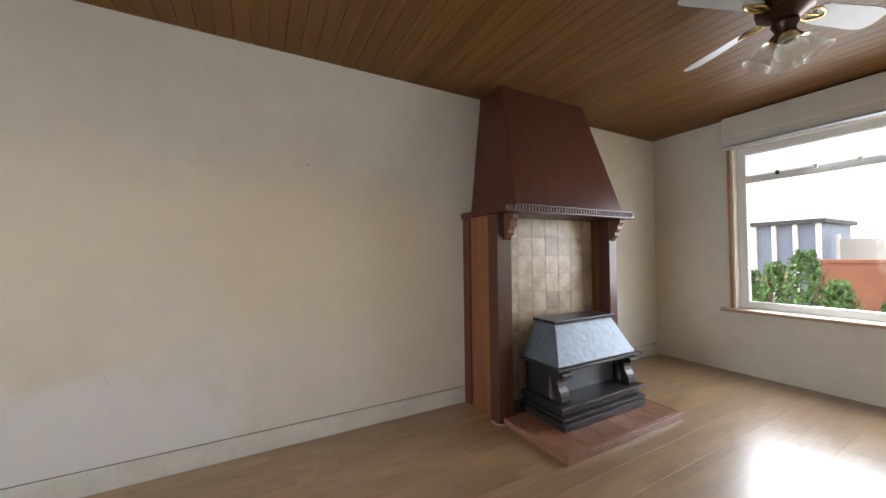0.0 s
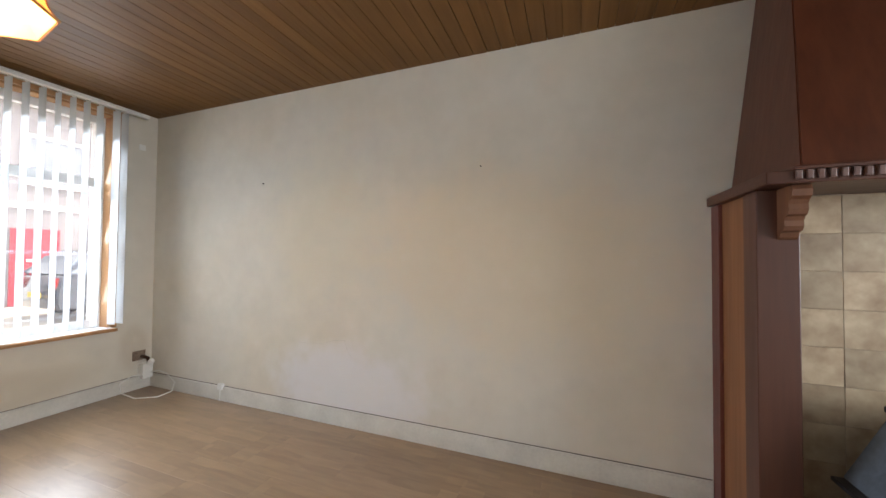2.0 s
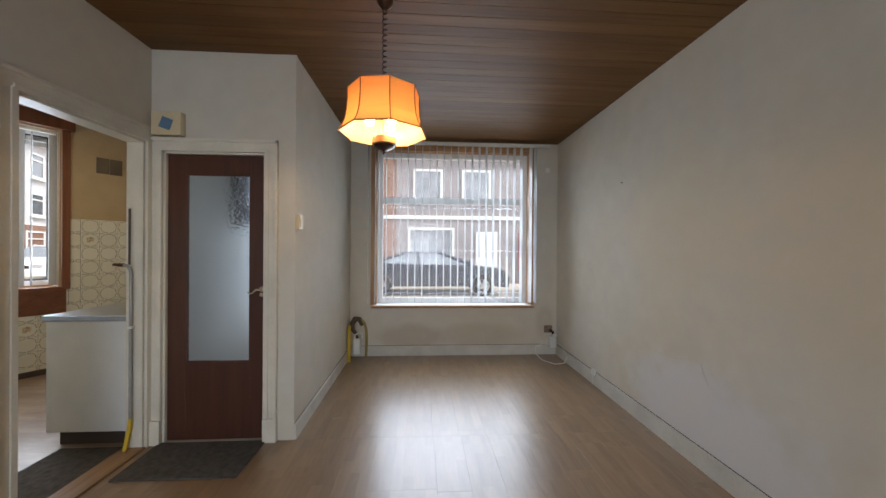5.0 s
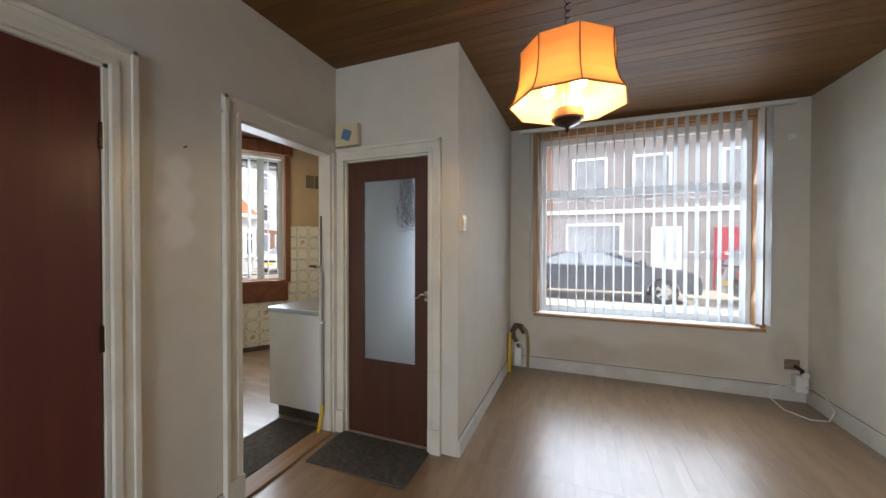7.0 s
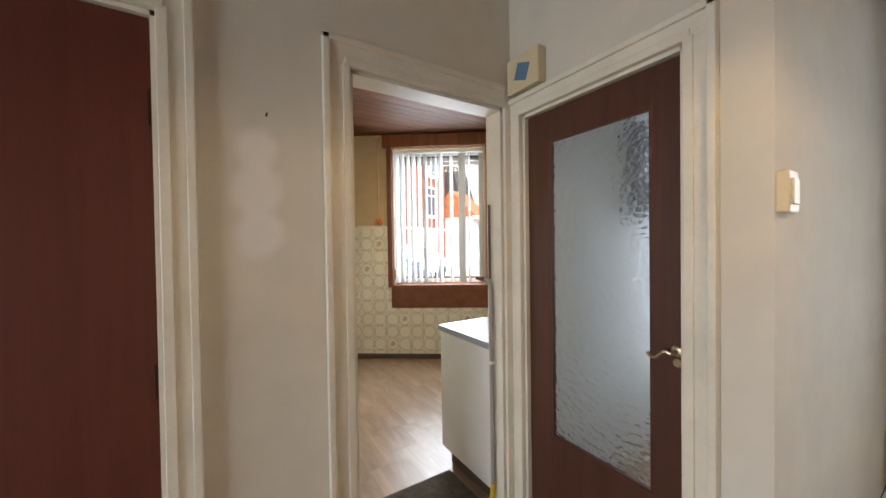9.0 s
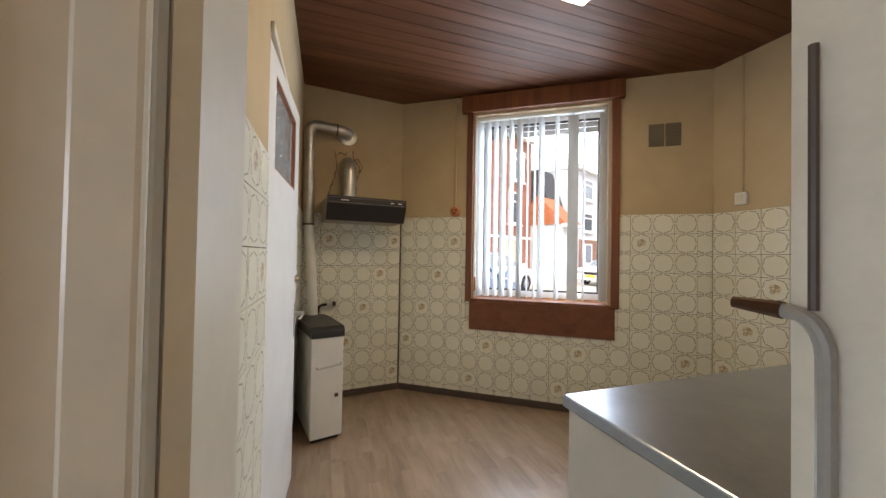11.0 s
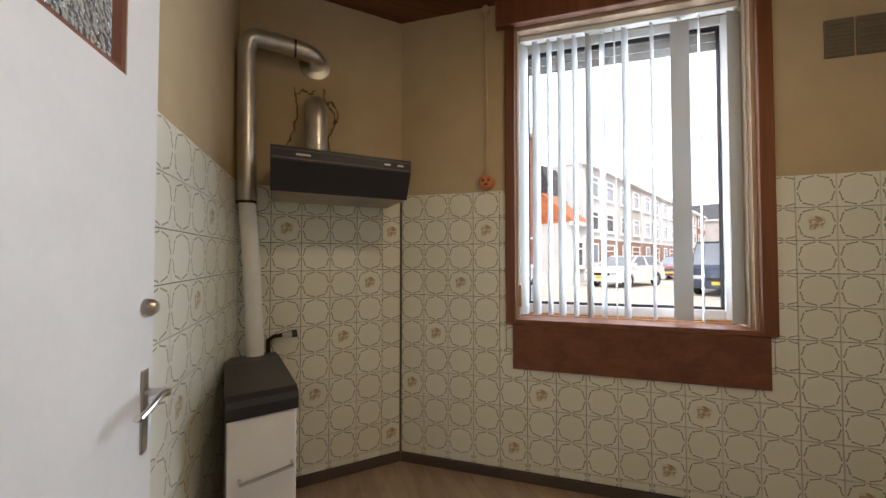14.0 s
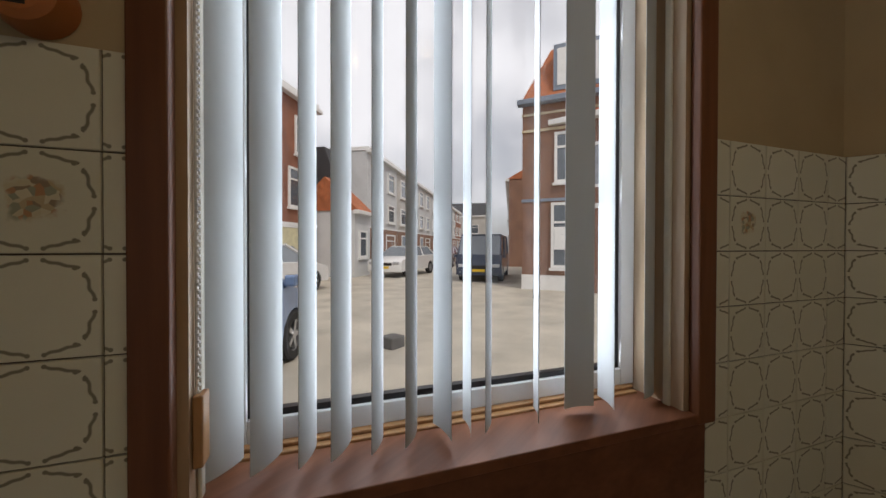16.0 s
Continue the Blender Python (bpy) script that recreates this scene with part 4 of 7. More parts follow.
blind("vertical_blind", FW, slats, 0.66, 2.55, 0.085, (0.33 - wy0, 2.64 - wy0, 0.085), "white vertical blind with open slats at the street window")

# kitchen window
w3 = thing("window_3", KM @ Vector((1.25, -0.1, 0.88)), "kitchen window with brown wooden casing and white inner frame", "window", kind="structure")
a, b, c, d = KWIN
part("side_casing", boxes(((a - 0.05, 0.001, c - 0.02), (a + 0.004, 0.03, d - 0.001)), bev=0.004, m=KM), FRAMEWOOD, w3)
part("side_casing", boxes(((b - 0.004, 0.001, c - 0.02), (b + 0.058, 0.03, d - 0.001)), bev=0.004, m=KM), FRAMEWOOD, w3)
part("head_board", boxes(((a - 0.1, 0.001, d), (b + 0.09, 0.05, HK - 0.012)), bev=0.005, m=KM), FRAMEWOOD, w3, "broad brown head board")
part("apron_board", boxes(((a - 0.012, 0.001, 0.612), (b + 0.03, 0.022, c - 0.022)), bev=0.002, m=KM), SILLWOOD, w3, "broad plain brown board under the sill")
part("window_sill", boxes(((a - 0.012, -0.16, c - 0.021), (b + 0.03, 0.026, c + 0.005)), bev=0.003, m=KM), SILLWOOD, w3, "brown wooden sill with slat shadows")
part("reveal", boxes(((a, -0.16, c), (a + 0.018, -0.001, d)), ((b - 0.018, -0.16, c), (b, -0.001, d)), ((a + 0.018, -0.16, d - 0.018), (b - 0.018, -0.001, d)), m=KM), wood("pale_reveal_wood", (0.5, 0.37, 0.25), (0.38, 0.26, 0.16), 0.45, 1.0, "z", 0), w3, "pale varnished wood reveal")
part("stop_bead", boxes(((a + 0.018, -0.055, c), (a + 0.026, -0.035, d)), ((b - 0.026, -0.055, c), (b - 0.018, -0.035, d)), bev=0.003, m=KM), CREAM, w3)
part("lower_bead", boxes(((a + 0.036, -0.15, c), (b - 0.036, -0.125, c + 0.012)), ((a + 0.036, -0.16, c + 0.012), (b - 0.036, -0.14, c + 0.022)), bev=0.003, m=KM), PINE, w3)
window_bars(w3, KM, a + 0.02, b - 0.02, c + 0.022, d - 0.02, 0.05, -0.2, -0.155, WHITE)
part("gasket", boxes(((a + 0.07, -0.185, c + 0.072), (a + 0.08, -0.165, d - 0.07)), ((b - 0.08, -0.185, c + 0.072), (b - 0.07, -0.165, d - 0.07)), ((a + 0.08, -0.185, c + 0.072), (b - 0.08, -0.165, c + 0.086)), ((a + 0.08, -0.185, d - 0.084), (b - 0.08, -0.165, d - 0.07)), m=KM), BLACK, w3)
p = part("pane", boxes(((a + 0.07, -0.181, c + 0.07), (b - 0.07, -0.175, d - 0.07)), m=KM), PANE, w3)
p.visible_shadow = False
part("roller_shutter", boxes(*[((a + 0.02, -0.23, z), (b - 0.02, -0.215, z + 0.045)) for z in (2.36, 2.41, 2.46)], bev=0.004, m=KM), mat("shutter_slats", (0.35, 0.33, 0.3), 0.5), w3, "grey shutter slats at the top")
ks = [(0.737, 128), (0.81, 122), (0.883, 110), (0.947, 120), (1.02, 114), (1.093, 120), (1.163, 80), (1.223, 100), (1.277, 124), (1.407, 116), (1.536, 6), (1.623, 106), (1.777, 156)]
blind("vertical_blind", KM, [(u, -0.08, -t) for u, t in ks], 0.9, 2.47, 0.085, (a + 0.03, b - 0.03, -0.08), "white vertical blind with slats turned at different angles in the kitchen")
cord = thing("blind_chain", KM @ Vector((0.72, -0.03, 1.0)), "white bead chain of the blind with wooden holder", "blind chain")
bm = bmesh.new()
tube(bm, [KM @ Vector((0.712, -0.025, z)) for z in (1.06, 1.7, 2.46)], 0.0028, 6)
part("chain", bm, WHITE, cord)
bm = bmesh.new()
for k in range(116):
    bmesh.ops.create_icosphere(bm, subdivisions=1, radius=0.0042, matrix=KM @ Matrix.Translation((0.7145, -0.025, 1.072 + k * 0.012)))
part("bead_strand", bm, WHITE, cord, "row of white plastic beads")
part("holder", boxes(((0.709, -0.045, 0.95), (0.725, -0.01, 1.07)), bev=0.003, m=KM), PINE, cord)


# ---- living room: fireplace ----
BRACKET = wood("carved_bracket_wood", (0.17, 0.075, 0.036), (0.1, 0.04, 0.02), 0.4, 1.0, "z", 0)
fp = thing("fireplace", (2.42, 2.5, 0), "mahogany fireplace surround with tapering hood and brown tiled back", "fireplace")
bm = bmesh.new()
lo = [(1.765, 2.175, 1.612), (2.985, 2.175, 1.612), (2.985, 2.768, 1.612), (1.765, 2.768, 1.612)]
hi = [(1.88, 2.47, 2.629), (2.845, 2.47, 2.629), (2.845, 2.768, 2.629), (1.88, 2.768, 2.629)]
va, vb = [bm.verts.new(p) for p in lo], [bm.verts.new(p) for p in hi]
bm.faces.new(va), bm.faces.new(vb)
for k in range(4):
    bm.faces.new((va[k], va[(k + 1) % 4], vb[(k + 1) % 4], vb[k]))
bmesh.ops.bevel(bm, geom=[e for e in bm.edges if abs(e.verts[0].co.z - e.verts[1].co.z) > 0.5], offset=0.004, segments=2, affect="EDGES")
part("hood", bm, MAHOG, fp)
part("mantel_shelf", boxes(((1.66, 2.16, 1.553), (3.13, 2.768, 1.60)), ((1.735, 2.15, 1.6), (3.1, 2.768, 1.615)), bev=0.004), MAHOG2, fp)
for x0, side in ((1.68, 1), (2.95, -1)):
    x1 = x0 + (0.135 if side > 0 else 0.1)
    part("post", boxes(((x0, 2.29, 0.001), (x1, 2.405, 1.552)), bev=0.004), LOBBYWOOD, fp)
    part("side_panel", boxes(((x0 + 0.016, 2.405, 0.001), (x1 - 0.016, 2.67, 1.552))), OAKPANEL, fp, "lighter brown side panel")
    part("wall_post", boxes(((x0, 2.67, 0.001), (x1, 2.769, 1.552)), bev=0.003), DOORWOOD, fp)
    bm = bmesh.new()
    prof = [(2.29, 1.552), (2.175, 1.552), (2.165, 1.535), (2.172, 1.512), (2.19, 1.5), (2.2, 1.485), (2.196, 1.466), (2.205, 1.447), (2.222, 1.44), (2.232, 1.425), (2.23, 1.405), (2.243, 1.388), (2.262, 1.382), (2.272, 1.365), (2.29, 1.355)]
    prism(bm, [(2.29 - (2.29 - p) * 0.85, q) for p, q in prof], x1 - 0.07 if side > 0 else x0 + 0.012, x1 - 0.012 if side > 0 else x0 + 0.07, lambda p, q, h: (h, p, q))
    part("bracket", bm, BRACKET, fp, "carved scroll bracket")
back = part("tile_back", boxes(((1.815, 2.482, 0.04), (2.95, 2.52, 1.552))), GROUT, fp)
me_t = {}


def piece(name, w, h, d, material, bev=0.003):
    """Shared mesh of a tile: a slab with a bevelled face, centred, its face towards +y."""
    key = (name, round(w, 3), round(h, 3), material.name)
    if key not in me_t:
        bm = bmesh.new()
        a, b = w / 2, h / 2
        i, j = a - bev, b - bev
        back_ = [bm.verts.new(p) for p in ((-a, 0, -b), (a, 0, -b), (a, 0, b), (-a, 0, b))]
        mid = [bm.verts.new(p) for p in ((-a, d - bev * 0.6, -b), (a, d - bev * 0.6, -b), (a, d - bev * 0.6, b), (-a, d - bev * 0.6, b))]
        top = [bm.verts.new(p) for p in ((-i, d, -j), (i, d, -j), (i, d, j), (-i, d, j))]
        bm.faces.new(top)
        for p, q in ((back_, mid), (mid, top)):
            for k in range(4):
                bm.faces.new((p[k], p[(k + 1) % 4], q[(k + 1) % 4], q[k]))
        bmesh.ops.recalc_face_normals(bm, faces=bm.faces)
        me = bpy.data.meshes.new(name)
        bm.to_mesh(me)
        bm.free()
        me.materials.append(material)
        me_t[key] = me
    return me_t[key]


def put_piece(name, me, parent, m):
    ob = new(name, me)
    ob.parent = parent
    if not parent.parent:
        ob.matrix_parent_inverse = parent.matrix_basis.inverted()
    ob.matrix_basis = m
    return ob


FBACK = frame_of((0, 2.482), (-1, 0), (0, -1))
rt = random.Random(11)
for i in range(9):
    for j in range(10):
        x0, x1 = max(1.82, 1.728 + i * 0.155), min(2.948, 1.728 + (i + 1) * 0.155)
        z1 = 1.547 - j * 0.158
        z0 = max(0.05, z1 - 0.158)
        if x1 - x0 < 0.03 or z1 - z0 < 0.03:
            continue
        put_piece("tile", piece("fireplace_tile", round(x1 - x0, 3) - 0.0016, round(z1 - z0, 3) - 0.0016, 0.0035, FPTILE, 0.0015), fp,
                  Matrix.Translation(((x0 + x1) / 2, 2.482, (z0 + z1) / 2)) @ pose(0, 0, 0, rt.uniform(-0.5, 0.5), 0, 180 + rt.uniform(-0.3, 0.3)))

dentil = piece("dentil", 0.017, 0.032, 0.012, mat("carved_strip", (0.13, 0.07, 0.055), 0.4))
for k in range(45):
    put_piece("dentil", dentil, fp, Matrix.Translation((1.7485 + k * 0.0305, 2.16, 1.582)) @ pose(0, 0, 0, 0, 0, 180))

he = thing("hearth", (2.38, 2.0, 0), "terracotta tiled hearth slab in front of the fireplace", "hearth")
part("bed", boxes(((1.73, 1.7, 0.0), (2.932, 2.3, 0.03))), GROUT, he)
part("edge_strip", boxes(((1.715, 1.69, 0.0), (2.95, 1.712, 0.043)), bev=0.004), HEARTH, he)
part("edge_strip", boxes(((1.715, 1.712, 0.0), (1.735, 2.288, 0.043)), bev=0.004), HEARTH, he)
part("edge_strip", boxes(((2.93, 1.712, 0.0), (2.95, 2.288, 0.043)), bev=0.004), HEARTH, he)
for i in range(6):
    for j in range(2):
        a, b = 1.737 + i * 0.1987, 1.737 + (i + 1) * 0.1987 - 0.004
        part("tile", boxes(((a, 1.715 + j * 0.285, 0.028), (b, 1.715 + j * 0.285 + 0.281, 0.042)), bev=0.003), HEARTH, he)

st = thing("gas_stove", (2.42, 2.2, 0.043), "grey hammered iron fireplace stove on a dark stepped base", "stove")
part("plinth", boxes(((1.93, 1.905, 0.043), (2.825, 2.36, 0.09)), ((1.955, 1.93, 0.09), (2.865, 2.36, 0.115)), bev=0.006), IRON, st)
part("ledge", boxes(((1.975, 1.975, 0.115), (2.845, 2.36, 0.165)), bev=0.004), IRON, st)
part("ledge_top", boxes(((1.945, 1.94, 0.165), (2.87, 2.36, 0.19)), bev=0.006), IRON, st)
CARVED = mat("grey_carved_iron", (0.15, 0.145, 0.14), 0.4, 0.4, var=0.25, scale=30)
part("carved_strip", boxes(*[((1.985 + k * 0.024, 1.966, 0.125), (1.997 + k * 0.024, 1.976, 0.158)) for k in range(35)]), CARVED, st, "row of carved leaves")
part("fire_box", boxes(((2.06, 2.13, 0.19), (2.75, 2.36, 0.43)), bev=0.004), mat("grey_enamel", (0.16, 0.18, 0.2), 0.3, 0.3), st)
part("side_cheek", boxes(((2.0, 2.1, 0.19), (2.06, 2.36, 0.43)), bev=0.004), IRON, st)
part("side_cheek", boxes(((2.75, 2.1, 0.19), (2.81, 2.36, 0.43)), bev=0.004), IRON, st)
part("cornice", boxes(((1.925, 1.945, 0.43), (2.865, 2.36, 0.447)), ((1.95, 1.965, 0.418), (2.84, 2.36, 0.43)), bev=0.004), IRON, st)
bm = bmesh.new()
va = [bm.verts.new(p) for p in ((1.96, 1.985, 0.447), (2.825, 1.985, 0.447), (2.825, 2.36, 0.447), (1.96, 2.36, 0.447))]
vb = [bm.verts.new(p) for p in ((2.10, 2.145, 0.715), (2.745, 2.145, 0.715), (2.745, 2.36, 0.715), (2.10, 2.36, 0.715))]
bm.faces.new(va), bm.faces.new(vb)
for k in range(4):
    bm.faces.new((va[k], va[(k + 1) % 4], vb[(k + 1) % 4], vb[k]))
bmesh.ops.bevel(bm, geom=list(bm.edges), offset=0.004, segments=2, affect="EDGES")
part("canopy", bm, HAMMERED, st, "hammered grey metal canopy")
part("top_plate", boxes(((2.075, 2.12, 0.715), (2.77, 2.355, 0.738)), bev=0.005), IRON, st)
for x in (1.985, 2.735):
    bm = bmesh.new()
    prof = [(2.13, 0.418), (1.99, 0.418), (1.972, 0.405), (1.968, 0.385), (1.98, 0.37), (2.0, 0.366), (2.02, 0.352), (2.024, 0.325), (2.014, 0.296), (1.996, 0.268), (1.985, 0.238), (1.98, 0.205), (1.99, 0.19), (2.06, 0.19), (2.052, 0.225), (2.06, 0.27), (2.075, 0.31), (2.09, 0.35), (2.13, 0.37)]
    prism(bm, prof, x, x + 0.085, lambda p, q, h: (h, p, q))
    tube(bm, [(x - 0.004, 1.99, 0.39), (x + 0.089, 1.99, 0.39)], 0.027, 14)
    tube(bm, [(x - 0.003, 2.0, 0.212), (x + 0.088, 2.0, 0.212)], 0.021, 14)
    part("scroll_foot", bm, IRON, st, "cast iron scroll bracket")
    part("carved_pilaster", boxes(((x + 0.01, 2.09, 0.191), (x + 0.075, 2.112, 0.417)), *[((x + 0.02, 2.082, 0.2 + q * 0.036), (x + 0.065, 2.092, 0.225 + q * 0.036)) for q in range(6)], bev=0.003), CARVED, st, "grey carved pilaster")

wire = thing("loose_wire", (1.7, 2.27, 0), "thin white wire end on the floor by the fireplace post", "wire")
bm = bmesh.new()
tube(bm, [(1.66, 2.36, 0.004), (1.655, 2.31, 0.004), (1.675, 2.272, 0.004), (1.72, 2.268, 0.005), (1.735, 2.276, 0.03)], 0.0025, 6)
part("strand", bm, PLASTIC, wire)

# ---- baseboards ----
def baseboard(name, m, u0, u1, h, label):
    bm = boxes(((u0, 0.001, 0.0), (u1, 0.016, h)), ((u0, 0.001, h), (u1, 0.011, h + 0.008)), bev=0.002, m=m)
    bb = tagged(part(name, bm, BASEB), label, "baseboard", kind="structure")
    part("gap_line", boxes(((u0, 0.0005, h + 0.008), (u1, 0.004, h + 0.012)), m=m), SKIRT, bb)


baseboard("baseboard_north", FN, 0.02, 1.675 - W, 0.118, "cream painted baseboard with a gap line along the long wall")
baseboard("baseboard_north_east", FN, 3.06 - W, E - W - 0.01, 0.118, "cream painted baseboard beside the fireplace")
baseboard("baseboard_west", FW, GY - wy0 + 0.02, N - wy0 - 0.002, 0.115, "white painted baseboard under the street window")
baseboard("baseboard_lobby", FY, 0.02, GX - W - 0.002, 0.1, "cream painted baseboard on the lobby wall")
baseboard("baseboard_south", FS, U(-0.168), U(0.185), 0.1, "cream painted baseboard between the doorways")
baseboard("baseboard_south_east", FS, U(1.185), E - GX - 0.01, 0.1, "cream painted baseboard on the door wall")
tagged(part("corner_post", boxes(((GX - 0.03, 0.118, 0.0), (GX + 0.003, GY + 0.002, H))), WALL), "plastered corner of the lobby", "wall", kind="structure").name = "trim"

# ---- pendant lamp ----
LX, LY = -0.46, 0.874
pl = thing("pendant_lamp", (LX, LY, 1.82), "orange fabric pendant lamp with flared eight-sided shade, lit", "pendant lamp")
SHADE, _t, _b = nodes_of("orange_lampshade")
_b.inputs["Base Color"].default_value, _b.inputs["Roughness"].default_value = (0.68, 0.36, 0.14, 1), 0.8
_tr = _t.nodes.new("ShaderNodeBsdfTranslucent")
_tr.inputs[0].default_value = (0.8, 0.46, 0.21, 1)
_mx = _t.nodes.new("ShaderNodeMixShader")
_mx.inputs[0].default_value = 0.45
_wv = _t.nodes.new("ShaderNodeTexNoise")
_wv.inputs["Scale"].default_value = 260
_bp = _t.nodes.new("ShaderNodeBump")
_bp.inputs["Strength"].default_value = 0.15
_bp.inputs["Distance"].default_value = 0.002
_t.links.new(_wv.outputs["Fac"], _bp.inputs["Height"])
_t.links.new(_bp.outputs[0], _b.inputs["Normal"])
_t.links.new(_b.outputs[0], _mx.inputs[1])
_t.links.new(_tr.outputs[0], _mx.inputs[2])
_t.links.new(_mx.outputs[0], _t.nodes["Material Output"].inputs[0])
LINING_T, _t, _b = nodes_of("cream_shade_lining")
_b.inputs["Base Color"].default_value, _b.inputs["Roughness"].default_value = (0.84, 0.68, 0.4, 1), 0.8
_tr = _t.nodes.new("ShaderNodeBsdfTranslucent")
_tr.inputs[0].default_value = (0.9, 0.75, 0.45, 1)
_mx = _t.nodes.new("ShaderNodeMixShader")
_mx.inputs[0].default_value = 0.5
_t.links.new(_b.outputs[0], _mx.inputs[1])
_t.links.new(_tr.outputs[0], _mx.inputs[2])
_t.links.new(_mx.outputs[0], _t.nodes["Material Output"].inputs[0])
OCT = lambda r, z, k: Vector((LX + r * math.cos(radians(45 * k + 14)), LY + r * math.sin(radians(45 * k + 14)), z))
prof = [(0.23, 1.915), (0.209, 1.95), (0.196, 1.99), (0.189, 2.04), (0.186, 2.09), (0.187, 2.14)]
bm = bmesh.new()
for k in range(8):
    col = [(bm.verts.new(OCT(r, z, k)), bm.verts.new(OCT(r, z, k + 1))) for r, z in prof]
    for p, q in zip(col, col[1:]):
        bm.faces.new((p[0], p[1], q[1], q[0]))
    ri = [bm.verts.new(OCT(0.187, 2.14, k)), bm.verts.new(OCT(0.187, 2.14, k + 1)), bm.verts.new(OCT(0.03, 2.15, k + 1)), bm.verts.new(OCT(0.03, 2.15, k))]
    bm.faces.new(ri)
bmesh.ops.remove_doubles(bm, verts=bm.verts, dist=1e-4)
part("shade", bm, SHADE, pl, "orange flared fabric shade")
bm = bmesh.new()
for k in range(8):
    col = [(bm.verts.new(OCT(r - 0.004, z + 0.001, k)), bm.verts.new(OCT(r - 0.004, z + 0.001, k + 1))) for r, z in prof]
    for p, q in zip(col, col[1:]):
        bm.faces.new((p[0], p[1], q[1], q[0]))
bmesh.ops.remove_doubles(bm, verts=bm.verts, dist=1e-4)
part("lining", bm, LINING_T, pl, "glowing pale lining")
SEAM = mat("brown_seam_braid", (0.25, 0.09, 0.03), 0.7)
for k in range(8):
    bm = bmesh.new()
    tube(bm, [OCT(r + 0.001, z, k) for r, z in prof], 0.0025, 6)
    part("seam_braid", bm, SEAM, pl)
bm = bmesh.new()
tube(bm, [OCT(0.231, 1.919, k) for k in range(9)], 0.004, 6)
part("rim_braid", bm, mat("gold_braid", (0.45, 0.2, 0.06), 0.7), pl)
at = Matrix.Translation((LX, LY, 0))
bm = bmesh.new()
lathe(bm, [(0.0, 1.905), (0.05, 1.905), (0.062, 1.895), (0.064, 1.862), (0.055, 1.858), (0.0, 1.858)], at, 24)
part("cup", bm, PINE, pl, "turned wooden cup", True)
bm = bmesh.new()
lathe(bm, [(0.055, 1.858), (0.05, 1.848), (0.03, 1.838), (0.012, 1.833), (0.006, 1.825), (0.008, 1.818), (0.0, 1.808)], at, 20)
part("finial", bm, BRONZE, pl, "", True)
bm = bmesh.new()
lathe(bm, [(0.012, 1.905), (0.016, 1.93), (0.02, 1.96), (0.014, 2.0), (0.01, 2.06), (0.01, 2.15)], at, 16)
part("stem", bm, PINE, pl, "", True)
BULB = glow("lit_bulb", (1.0, 0.75, 0.42), 16)
for k in range(3):
    a = radians(120 * k + 40)
    c = Vector((LX + 0.075 * math.cos(a), LY + 0.075 * math.sin(a), 1.985))
    bm = bmesh.new()
    lathe(bm, [(0.0, -0.03), (0.018, -0.024), (0.026, -0.004), (0.022, 0.016), (0.013, 0.034), (0.013, 0.05), (0.0, 0.05)], Matrix.Translation(c), 14)
    part("bulb", bm, BULB, pl, "glowing bulb", True)
    bm = bmesh.new()
    tube(bm, [c + Vector((0, 0, 0.045)), c + Vector((0, 0, 0.08)), (LX, LY, 2.1)], 0.009, 8)
    part("arm", bm, BRASS, pl)
    lamp("pendant_bulb", "POINT", 4.0, Matrix.Translation(c + Vector((0, 0, -0.05))), (1.0, 0.72, 0.4), radius=0.025)
bm = bmesh.new()
tube(bm, [(LX + 0.012 * math.cos(k * 0.9), LY + 0.012 * math.sin(k * 0.9), 2.15 + 0.44 * k / 110) for k in range(111)], 0.0035, 6)
part("coiled_cord", bm, BRONZE, pl, "dark coiled cord")
bm = bmesh.new()
lathe(bm, [(0.012, 2.57), (0.04, 2.6), (0.045, 2.629)], at, 18)
part("ceiling_cup", bm, BRONZE, pl, "", True)

# ---- ceiling fan ----
FX, FYY = 2.45, 0.92
cf = thing("ceiling_fan", (FX, FYY, 2.1), "bronze ceiling fan with pale blades and frosted tulip lights, at rest", "ceiling fan")
at = Matrix.Translation((FX, FYY, 0))
bm = bmesh.new()
lathe(bm, [(0.0, 2.629), (0.07, 2.629), (0.066, 2.6), (0.03, 2.57), (0.016, 2.56), (0.016, 2.545), (0.05, 2.54), (0.1, 2.52), (0.115, 2.48), (0.11, 2.44), (0.07, 2.415), (0.05, 2.4), (0.0, 2.4)], at, 28)
part("motor", bm, BRONZE, cf, "dark bronze motor housing", True)
bm = bmesh.new()
lathe(bm, [(0.05, 2.4), (0.055, 2.38), (0.04, 2.35), (0.045, 2.315), (0.03, 2.28), (0.0, 2.27)], at, 24)
part("light_fitter", bm, BRONZE, cf, "", True)
BLADE = mat("pale_blade", (0.42, 0.41, 0.39), 0.35, var=0.06)
FROST = glass("frosted_tulip_glass", 0.35, (0.96, 0.95, 0.92), 0.2, 40.0, 0.004, thin=False)
